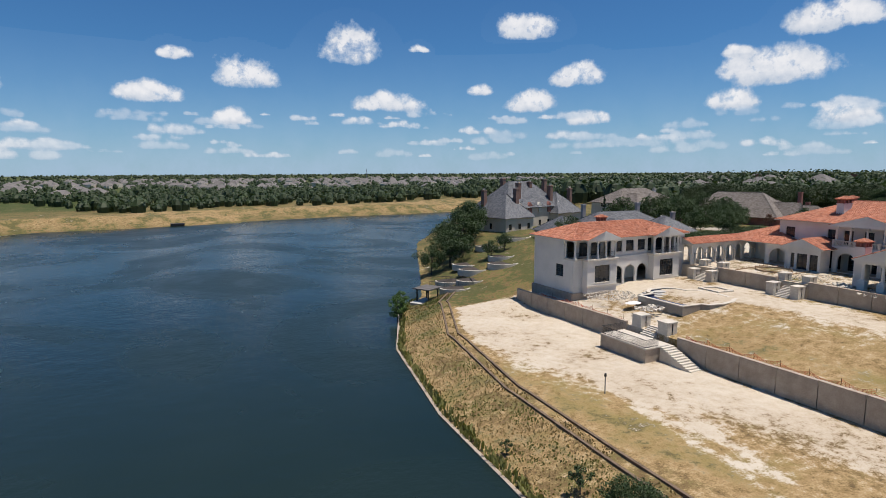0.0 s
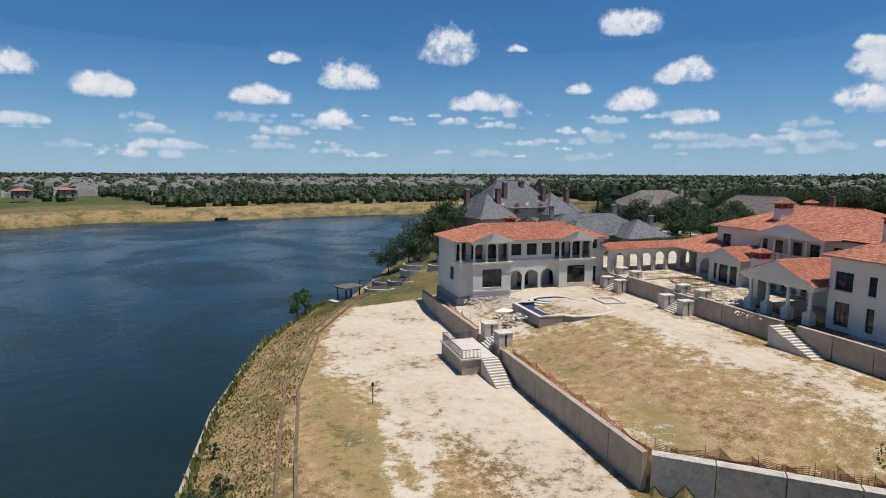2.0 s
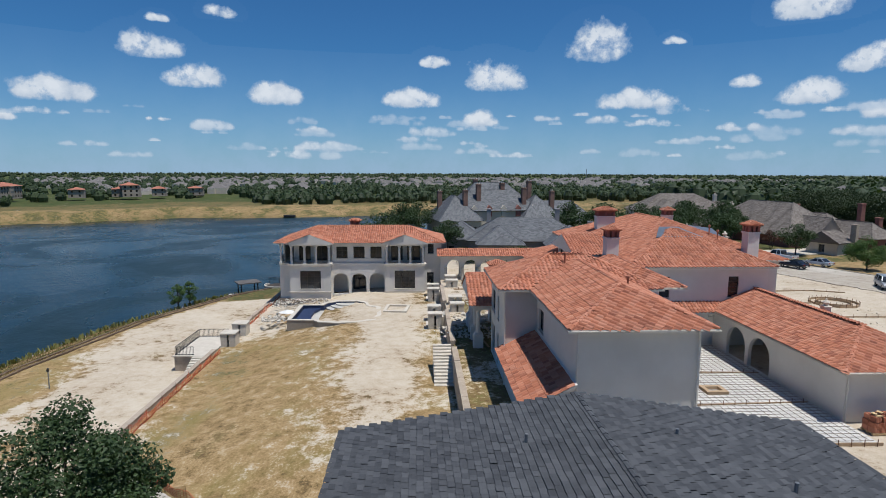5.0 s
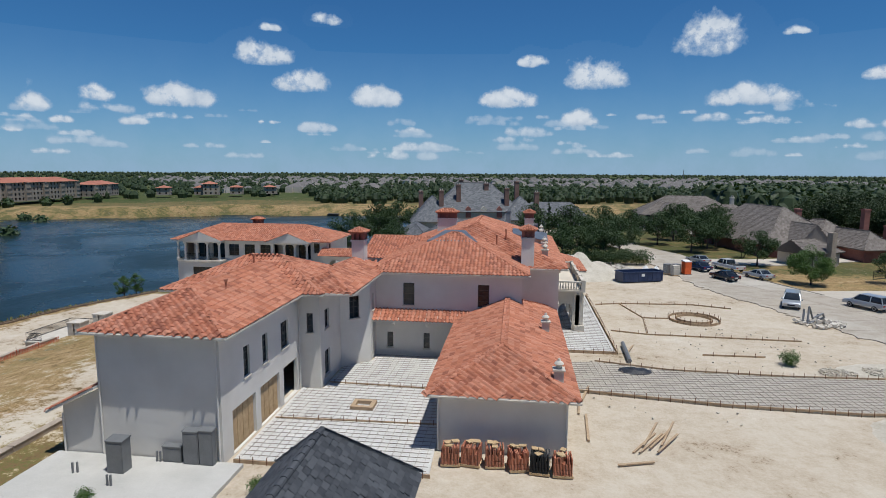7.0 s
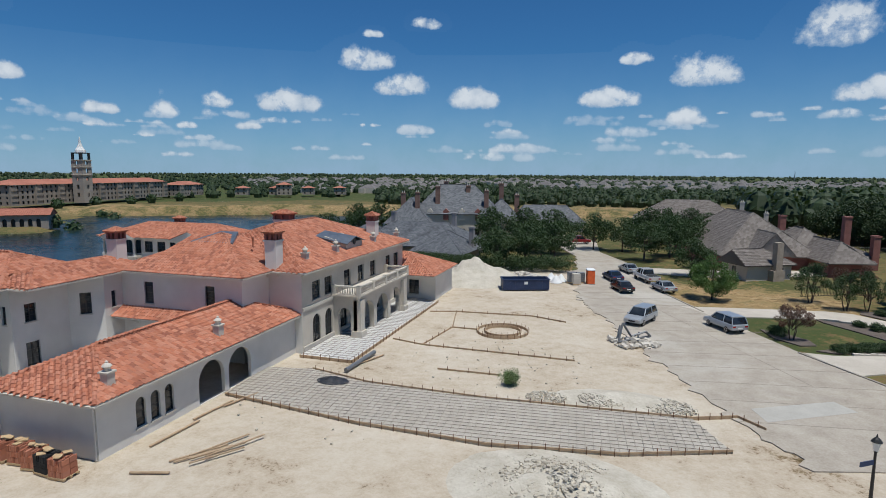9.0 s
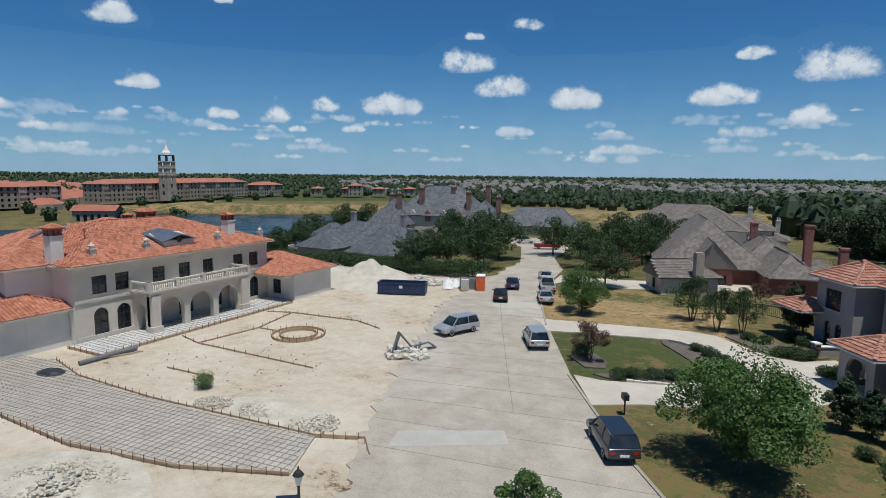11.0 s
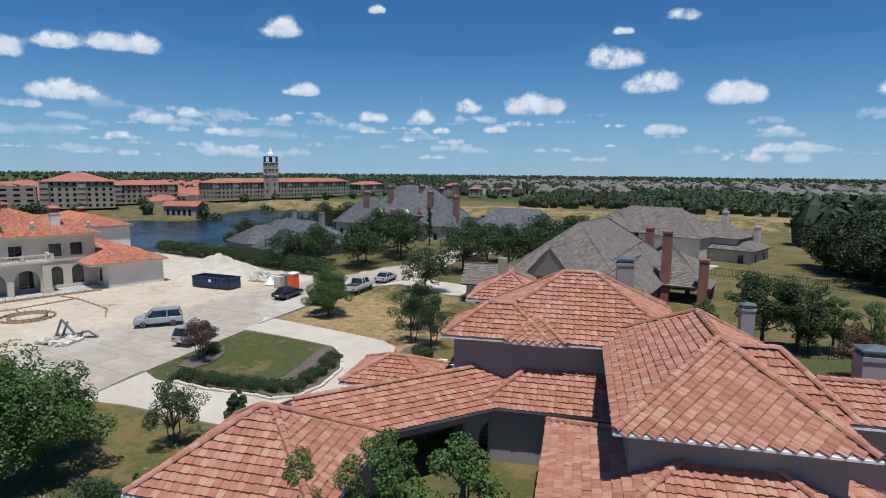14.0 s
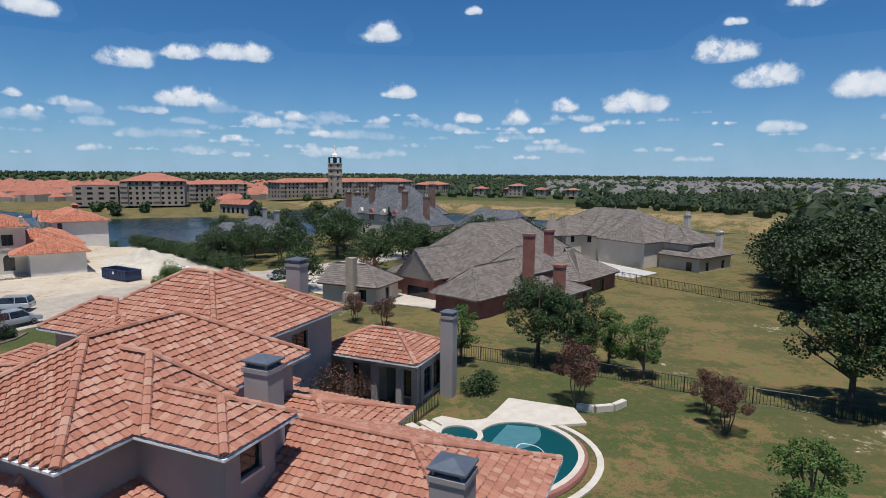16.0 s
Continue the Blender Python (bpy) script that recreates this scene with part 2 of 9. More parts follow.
def box(bm, x0, x1, y0, y1, z0, z1, m=None):
    vs = [bm.verts.new((x, y, z)) for x in (x0, x1) for y in (y0, y1) for z in (z0, z1)]
    for f in ((0, 1, 3, 2), (4, 6, 7, 5), (0, 4, 5, 1), (2, 3, 7, 6), (0, 2, 6, 4), (1, 5, 7, 3)):
        bm.faces.new([vs[i] for i in f])
    if m is not None:
        for v in vs:
            v.co = m @ v.co
    return vs


def prism(bm, pts, z0, z1):
    """An upright prism over a flat outline; z0 and z1 may be lists."""
    n = len(pts)
    za = z0 if isinstance(z0, (list, tuple)) else [z0] * n
    zb = z1 if isinstance(z1, (list, tuple)) else [z1] * n
    a = [bm.verts.new((p[0], p[1], z)) for p, z in zip(pts, za)]
    b = [bm.verts.new((p[0], p[1], z)) for p, z in zip(pts, zb)]
    bm.faces.new(a[::-1])
    bm.faces.new(b)
    for i in range(n):
        j = (i + 1) % n
        bm.faces.new((a[i], a[j], b[j], b[i]))


def tube(bm, p, q, r0, r1=None, n=8):
    p, q = Vector(p), Vector(q)
    r1 = r0 if r1 is None else r1
    d = (q - p).normalized()
    u = d.orthogonal().normalized()
    w = d.cross(u)
    a, b = [], []
    for i in range(n):
        c = math.cos(2 * math.pi * i / n) * u + math.sin(2 * math.pi * i / n) * w
        a.append(bm.verts.new(p + r0 * c))
        b.append(bm.verts.new(q + r1 * c))
    for i in range(n):
        j = (i + 1) % n
        bm.faces.new((a[i], a[j], b[j], b[i]))
    bm.faces.new(a[::-1])
    bm.faces.new(b)


def lathe(bm, profile, x=0, y=0, n=12):
    """Turn a profile of (radius, z) about an upright axis."""
    rings = [[bm.verts.new((x + r * math.cos(2 * math.pi * i / n), y + r * math.sin(2 * math.pi * i / n), z)) for i in range(n)] for r, z in profile]
    for a, b in zip(rings, rings[1:]):
        for i in range(n):
            bm.faces.new((a[i], a[(i + 1) % n], b[(i + 1) % n], b[i]))
    bm.faces.new(rings[0][::-1])
    bm.faces.new(rings[-1])


# ---- roofs ----
def roof_planes(x0, x1, y0, y1, z, slope, ends="hh", along=None):
    """The planes of a hipped or gabled roof over a rectangle of eaves. ends: h or g at the low and the high end of the ridge."""
    along = along or ("x" if x1 - x0 >= y1 - y0 else "y")
    if along == "y":
        planes, lines, gables = roof_planes(y0, y1, x0, x1, z, slope, ends, "x")
        flip = lambda p: (p[1], p[0], p[2])
        return [[flip(p) for p in pl][::-1] for pl in planes], [(flip(a), flip(b)) for a, b in lines], [[flip(p) for p in g] for g in gables]
    half = (y1 - y0) / 2
    top = z + half * slope
    ym = (y0 + y1) / 2
    a = (x0 + (half if ends[0] == "h" else 0), ym, top)
    b = (x1 - (half if ends[1] == "h" else 0), ym, top)
    c00, c10, c11, c01 = (x0, y0, z), (x1, y0, z), (x1, y1, z), (x0, y1, z)
    planes = [[c00, c10, b, a], [c11, c01, a, b]]
    lines = [(a, b)]
    gables = []
    if ends[0] == "h":
        planes.append([c01, c00, a])
        lines += [(c00, a), (c01, a)]
    else:
        gables.append([c01, c00, a])
    if ends[1] == "h":
        planes.append([c10, c11, b])
        lines += [(c10, b), (c11, b)]
    else:
        gables.append([c10, c11, b])
    return planes, lines, gables


def inside(poly, u, v):
    ok = np.zeros(len(u), bool)
    n = len(poly)
    for i in range(n):
        (x0, y0), (x1, y1) = poly[i], poly[(i + 1) % n]
        if y0 == y1:
            continue
        cross = ((y0 > v) != (y1 > v)) & (u < (x1 - x0) * (v - y0) / (y1 - y0) + x0)
        ok ^= cross
    return ok


BARREL = [(0.0, 0.00), (0.16, 0.055), (0.36, 0.085), (0.56, 0.055), (0.72, 0.0), (0.86, -0.012), (1.0, 0.0)]
FLAT = [(0.02, 0.012), (0.98, 0.012)]
WAVE = [(0.0, 0.01), (0.16, 0.045), (0.36, 0.06), (0.56, 0.045), (0.72, 0.01), (1.0, 0.01)]


def tile_plane(plane, w, l, profile, lift, rng, lap=0.06, bite=None):
    """Courses of overlapping tiles over one roof plane: arrays of points and faces. bite: a test that leaves tiles out."""
    p = [Vector(c) for c in plane]
    e = (p[1] - p[0]).normalized()
    nrm = e.cross(p[2] - p[0]).normalized()
    if nrm.z < 0:
        nrm = -nrm
    up = nrm.cross(e).normalized()
    if up.z < 0:
        up = -up
    flat = [((c - p[0]).dot(e), (c - p[0]).dot(up)) for c in p]
    us, vs = [f[0] for f in flat], [f[1] for f in flat]
    nu, nv = int((max(us) - min(us)) / w) + 2, int((max(vs) - min(vs)) / l) + 2
    gu, gv = np.meshgrid(np.arange(nu), np.arange(nv), indexing="ij")
    stagger = 0.5 * (gv % 2) if len(profile) == 2 else 0.0
    u0 = (min(us) + (gu - 0.5 + stagger) * w).ravel()
    v0 = (min(vs) - 0.06 + gv * l).ravel()
    ok = inside(flat, u0 + w / 2, np.maximum(v0 + l / 2, min(vs) + 0.01))
    u0, v0 = u0[ok], v0[ok]
    if bite is not None and len(u0):
        c = np.array(p[0])[None] + np.outer(u0 + w / 2, np.array(e)) + np.outer(v0 + l / 2, np.array(up))
        keep = ~bite(c)
        u0, v0 = u0[keep], v0[keep]
    k, m = len(profile), len(u0)
    if m == 0:
        return np.zeros((0, 3)), np.zeros((0, 4), int)
    pu = np.array([a for a, _ in profile]) * w
    ph = np.array([b for _, b in profile])
    tilt = rng.uniform(0.03, 0.05, m) * (2.0 if profile is WAVE else 1.0)
    jog = rng.normal(0, 0.008, (m, 2))
    E, U, N = np.array(e), np.array(up), np.array(nrm)

    def row(dv, dh):
        q = np.array(p[0])[None, None] + (u0[:, None] + jog[:, :1] + pu[None])[..., None] * E + (v0 + jog[:, 1] + dv)[:, None, None] * U
        return q + (ph[None] + lift + dh[:, None])[..., None] * N

    low, high = row(0, tilt), row(l + lap, np.zeros(m))
    skirt = low - (tilt + 0.02)[:, None, None] * N + (0.02 if profile is WAVE else 0.0) * U
    verts = np.concatenate([skirt, low, high], 1).reshape(-1, 3)
    base = (np.arange(m) * 3 * k)[:, None]
    i = np.arange(k - 1)[None]
    f1 = np.stack([base + i, base + i + 1, base + k + i + 1, base + k + i], -1).reshape(-1, 4)
    f2 = np.stack([base + k + i, base + k + i + 1, base + 2 * k + i + 1, base + 2 * k + i], -1).reshape(-1, 4)
    return verts, np.concatenate([f1, f2])


def caps(bm, a, b, r, step=0.4):
    """Half-round caps along a hip or a ridge."""
    a, b = Vector(a), Vector(b)
    d = b - a
    n = max(1, int(d.length / step))
    u = d.normalized()
    side = u.cross(Vector((0, 0, 1))).normalized()
    up = side.cross(u)
    for i in range(n):
        p, q = a + d * (i / n), a + d * ((i + 1.12) / n)
        lo, hi = [], []
        for k in range(5):
            t = math.pi * k / 4
            o = side * math.cos(t) + up * (math.sin(t) * 0.8)
            lo.append(bm.verts.new(p + o * (r * 1.12) + up * (0.03 + 0.4 * max(0.0, r - 0.14) / 0.1 * 0.5)))
            hi.append(bm.verts.new(q + o * r + up * (0.01 + 0.4 * max(0.0, r - 0.14) / 0.1 * 0.5)))
        for k in range(4):
            bm.faces.new((lo[k], lo[k + 1], hi[k + 1], hi[k]))
        bm.faces.new(lo)


def roof(parent, shapes, material, tile=(0.34, 0.42, BARREL), thick=0.14, cap=0.13, seed=1, name="roof", soffit=None, label=""):
    """A tiled roof out of several hipped or gabled shapes that run into each other; the shapes are (x0, x1, y0, y1, z, slope, ends, along)."""
    rng = np.random.default_rng(seed)
    body, ridge = bmesh.new(), bmesh.new()
    V, F, count = [], [], 0
    solids = []
    for s in shapes:
        planes, lines, gables = roof_planes(*s)
        solids.append((s, planes))
    for k, s in enumerate(shapes):
        planes, lines, gables = roof_planes(*s)
        x0, x1, y0, y1, z = s[:5]
        verts = {}

        def vert(c, drop=0.0):
            key = (round(c[0], 3), round(c[1], 3), round(c[2] - drop, 3))
            if key not in verts:
                verts[key] = body.verts.new((c[0], c[1], c[2] - drop))
            return verts[key]

        for pl in planes + gables:
            corners = list(dict.fromkeys(vert(c) for c in pl))
            if len(corners) > 2:
                body.faces.new(corners)
        foot = [(x0, y0, z), (x1, y0, z), (x1, y1, z), (x0, y1, z)]
        body.faces.new([vert(c, thick) for c in foot[::-1]])
        for i in range(4):
            a, b = foot[i], foot[(i + 1) % 4]
            body.faces.new((vert(a, thick), vert(b, thick), vert(b), vert(a)))

        def buried(c, k=k):
            """Whether points lie under another shape of this roof."""
            out = np.zeros(len(c), bool)
            for j, (t, _) in enumerate(solids):
                if j == k:
                    continue
                h = roof_height(t, c[:, 0], c[:, 1])
                out |= h > c[:, 2] + 0.05
            return out

        for pl in planes:
            v, f = tile_plane(pl, tile[0], tile[1], tile[2], 0.02, rng, bite=buried)
            V.append(v)
            F.append(f + count)
            count += len(v)
        for a, b in lines:
            av, bv = np.array(a), np.array(b)
            if np.linalg.norm(bv - av) < 0.05:
                continue
            n = max(1, int(np.linalg.norm(bv - av) / 1.2))
            for i in range(n):
                p, q = av + (bv - av) * i / n, av + (bv - av) * (i + 1) / n
                if not buried(np.array([(p + q) / 2]))[0]:
                    caps(ridge, p, q, cap)
    if soffit is not None and soffit is not material:
        body.normal_update()
        for f in body.faces:
            f.material_index = 1 if f.normal.z > 0.2 else 0
    r = part(name, body, soffit or material, parent, label)
    if soffit is not None and soffit is not material:
        r.data.materials.append(material)
    if count:
        part("roof_tiles", arrays("roof_tiles", np.concatenate(V), np.concatenate(F), material), material, r)["kind"] = "stuff"
    part("ridge_capping", ridge, material, r)["kind"] = "stuff"
    return r


def roof_height(s, x, y):
    """The height of one roof shape over points, far below outside it."""
    x0, x1, y0, y1, z, slope = s[:6]
    ends = s[6] if len(s) > 6 else "hh"
    along = (s[7] if len(s) > 7 else None) or ("x" if x1 - x0 >= y1 - y0 else "y")
    if along == "y":
        x, y, x0, x1, y0, y1 = y, x, y0, y1, x0, x1
    d = np.minimum(y - y0, y1 - y)
    if ends[0] == "h":
        d = np.minimum(d, x - x0)
    if ends[1] == "h":
        d = np.minimum(d, x1 - x)
    out = (x < x0) | (x > x1) | (y < y0) | (y > y1)
    return np.where(out, -99.0, z + d * slope)


# ---- walls with openings ----
def wall(bm, p, q, z0, z1, holes=(), thick=0.3):
    """A wall from p to q (its outer face on the right of that way), with holes (u0, u1, v0, v1, arched) in metres along it and up from z0."""
    p, q = Vector((p[0], p[1], 0)), Vector((q[0], q[1], 0))
    length = (q - p).length
    e = (q - p) / length
    n = Vector((-e.y, e.x, 0))
    gap = 0.004

    def slab(poly):
        a = [bm.verts.new(p + e * u + Vector((0, 0, z0 + v))) for u, v in poly]
        b = [bm.verts.new(p + e * u + n * thick + Vector((0, 0, z0 + v))) for u, v in poly]
        bm.faces.new(a)
        bm.faces.new(b[::-1])
        for i in range(len(poly)):
            j = (i + 1) % len(poly)
            bm.faces.new((a[j], a[i], b[i], b[j]))

    top = z1 - z0
    holes = sorted(holes)
    cuts = sorted({gap, length - gap} | {h[0] for h in holes} | {h[1] for h in holes})
    for u0, u1 in zip(cuts, cuts[1:]):
        if u1 - u0 < 1e-4:
            continue
        mid = (u0 + u1) / 2
        here = sorted([h for h in holes if h[0] < mid < h[1]], key=lambda h: h[2])
        v = 0.0
        for h in here:
            if h[2] > v + 1e-4:
                slab([(u0, v), (u1, v), (u1, h[2]), (u0, h[2])])
            v = h[3]
            if len(h) > 4 and h[4]:
                c, r = (h[0] + h[1]) / 2, (h[1] - h[0]) / 2
                sp = h[3] - r
                steps = 12
                for i in range(steps):
                    a0, a1 = math.pi * i / steps, math.pi * (i + 1) / steps
                    ua, va = c - r * math.cos(a0), sp + r * math.sin(a0)
                    ub, vb = c - r * math.cos(a1), sp + r * math.sin(a1)
                    poly = [(ua, va), (ub, vb), (ub, h[3]), (ua, h[3])]
                    poly = [poly[j] for j in range(4) if poly[j] != poly[(j + 1) % 4]]
                    if len(poly) >= 3:
                        slab(poly)
        if v < top - 1e-4:
            slab([(u0, v), (u1, v), (u1, top), (u0, top)])


def window(parent, p, q, z0, hole, cols=2, rows=3, inset=0.14, frame_mat=None, name="window", sill=True):
    """A framed window in a hole of the wall from p to q."""
    frame_mat = frame_mat or FRAME
    p, q = Vector((p[0], p[1], 0)), Vector((q[0], q[1], 0))
    e = (q - p).normalized()
    n = Vector((-e.y, e.x, 0))
    u0, u1, v0, v1 = hole[:4]
    arched = len(hole) > 4 and hole[4]
    o = p + e * u0 + n * inset + Vector((0, 0, z0 + v0))
    m = Matrix(((e.x, n.x, 0, o.x), (e.y, n.y, 0, o.y), (0, 0, 1, o.z), (0, 0, 0, 1)))
    w, h = u1 - u0, v1 - v0
    t = 0.07
    bm = bmesh.new()
    box(bm, 0, t, 0, 0.08, 0, h - (w / 2 if arched else 0), m)
    box(bm, w - t, w, 0, 0.08, 0, h - (w / 2 if arched else 0), m)
    box(bm, t, w - t, 0, 0.08, 0, t, m)
    if arched:
        r = w / 2
        for i in range(10):
            a0, a1 = math.pi * i / 10, math.pi * (i + 1) / 10
            pts = [(r - r * math.cos(a0), h - r + r * math.sin(a0)), (r - r * math.cos(a1), h - r + r * math.sin(a1)),
                   (r - (r - t) * math.cos(a1), h - r + (r - t) * math.sin(a1)), (r - (r - t) * math.cos(a0), h - r + (r - t) * math.sin(a0))]
            vs = [bm.verts.new(m @ Vector((x, y, z))) for y in (0, 0.08) for x, z in pts]
            for f in ((0, 1, 2, 3), (7, 6, 5, 4), (0, 4, 5, 1), (3, 2, 6, 7)):
                bm.faces.new([vs[j] for j in f])
    else:
        box(bm, t, w - t, 0, 0.08, h - t, h, m)
    b = 0.035
    for i in range(1, cols):
        x = w * i / cols
        wide = b if cols > 2 or i != cols / 2 else 0.055
        box(bm, x - wide, x + wide, 0.015, 0.065, t, h - t - (0.06 if arched else 0), m)
    for j in range(1, rows):
        z = h * j / rows
        box(bm, t, w - t, 0.02, 0.06, z - b * 0.7, z + b * 0.7, m)
    fr = part(name, bm, frame_mat, parent)
    bm = bmesh.new()
    if arched:
        r = w / 2
        pts = [(0.03, 0.03), (w - 0.03, 0.03)] + [(r + (r - 0.03) * math.cos(math.pi * i / 12), h - r + (r - 0.03) * math.sin(math.pi * i / 12)) for i in range(13)]
    else:
        pts = [(0.03, 0.03), (w - 0.03, 0.03), (w - 0.03, h - 0.03), (0.03, h - 0.03)]
    a = [bm.verts.new(m @ Vector((x, 0.035, z))) for x, z in pts]
    c = [bm.verts.new(m @ Vector((x, 0.05, z))) for x, z in pts]
    bm.faces.new(a)
    bm.faces.new(c[::-1])
    for i in range(len(pts)):
        j = (i + 1) % len(pts)
        bm.faces.new((a[i], a[j], c[j], c[i]))
    part("pane", bm, GLASS, fr)
    if sill and v0 > 0.3:
        bm = bmesh.new()
        box(bm, -0.08, w + 0.08, -inset - 0.07, -0.02, -0.1, -0.003, m)
        part("window_sill", bm, CAST_STONE, fr)
    return fr


def wall_set(parent, runs, material, name="wall", thick=0.3):
    """Walls of one building; runs: (p, q, z0, z1, [(hole, cols, rows)]). A hole with cols 0 stays open."""
    for p, q, z0, z1, holes in runs:
        bm = bmesh.new()
        wall(bm, p, q, z0, z1, [h[0] for h in holes], thick)
        bmesh.ops.remove_doubles(bm, verts=bm.verts, dist=0.0005)
        part(name, bm, material, parent)
        for h, cols, rows in holes:
            if cols:
                window(parent, p, q, z0, h, cols, rows)


# ---- land and lake ----
LAKE_Z = -9.0
SHORE = [(-30, -120), (-27, 20), (-26.2, 52), (-25, 69), (-20.5, 92), (-11.4, 113), (-2.9, 122.4), (5, 140), (20, 175), (33, 205), (56, 238), (84, 252), (130, 280),
         (140, 340), (80, 336), (-5, 327), (-43, 325), (-98, 312), (-146, 282), (-190, 264), (-178, 242), (-146, 205), (-132, 196), (-128, 186), (-150, 172), (-160, 120), (-260, 90), (-420, -40), (-420, -120)]


def seg_dist(pts, x, y, closed=True):
    best = np.full(x.shape, 1e9)
    n = len(pts)
    for i in range(n if closed else n - 1):
        (x0, y0), (x1, y1) = pts[i], pts[(i + 1) % n]
        dx, dy = x1 - x0, y1 - y0
        t = np.clip(((x - x0) * dx + (y - y0) * dy) / (dx * dx + dy * dy), 0, 1)
        best = np.minimum(best, np.hypot(x - x0 - t * dx, y - y0 - t * dy))
    return best


def shore_dist(x, y):
    """Metres from the lake's edge: land positive, water negative."""
    d = seg_dist(SHORE, x, y)
    return np.where(inside(SHORE, x.ravel(), y.ravel()).reshape(x.shape), -d, d)


def smooth(v, a, b):
    t = np.clip((v - a) / (b - a), 0, 1)
    return t * t * (3 - 2 * t)


def level(x, y):
    """The terraces, before the lake's bank is cut."""
    south = y < 41.4 - (x - 6.2) * 0.80
    terrace = np.where(x < 6.25, -6.8, np.where(x < 32.93, -4.4 + 2.3 * smooth(x, 6, 24), -0.06))
    inset = (y - (40.3 - (x - 6.2) * 0.80)) / 1.28
    terrace = np.where((x >= 6.25) & (x < 32.93), np.minimum(terrace, -4.15 + 0.3 * np.maximum(inset - 1.7, 0)), terrace)
    low = -6.8 + 2.2 * smooth(x, 12, 34) + 4.5 * smooth(x, 8, 32.5) * smooth(-y, -13, 8)
    terrace = np.where(south, np.where(x < 32.93, low, -0.06), terrace)
    hill = -6.8 + 6.7 * smooth(x, -4, 42)
    z = np.where(y > 101, hill, terrace)
    mixed = smooth(y, 96, 101)
    z = np.where((y > 96) & (y <= 101), terrace * (1 - mixed) + hill * mixed, z)
    far = smooth(np.hypot(x - 80, y - 80), 190, 330)
    ridge = 13.0 * np.exp(-(((x - 470) / 240) ** 2 + ((y - 300) / 260) ** 2))
    return z * (1 - far) + (-7.2 + ridge) * far


def ground_z(x, y):
    x, y = np.asarray(x, float), np.asarray(y, float)
    d = shore_dist(x, y)
    z = level(x, y)
    bank = np.where(d < 0, -9.0 + np.maximum(d * 0.5, -3.0), -9.0 + 0.25 * np.minimum(d, 1) + 2.0 * smooth(d, 0.5, 9))
    rise = smooth(d, 7, 14)
    near = bank * (1 - rise) + np.maximum(z, -6.9) * rise
    z = np.where(d < 14, np.minimum(near, np.maximum(z, -7.0)), z)
    dam = seg_dist([(150, 372), (80, 366), (-10, 354), (-95, 328), (-150, 297), (-200, 285)], x, y, False)
    z = np.where((d > 0) & (y > 240), np.maximum(z, -9.0 + 5.2 * (1 - smooth(dam, 4, 34))), z)
    return z


def graded(fine, a, b, far0, far1):
    mid = list(np.arange(a, b + 0.01, fine))
    lo, hi, s = [], [], fine
    v = a
    while v > far0:
        s *= 1.13
        v -= s
        lo.append(v)
    v, s = b, fine
    while v < far1:
        s *= 1.13
        v += s
        hi.append(v)
    return lo[::-1] + mid + hi


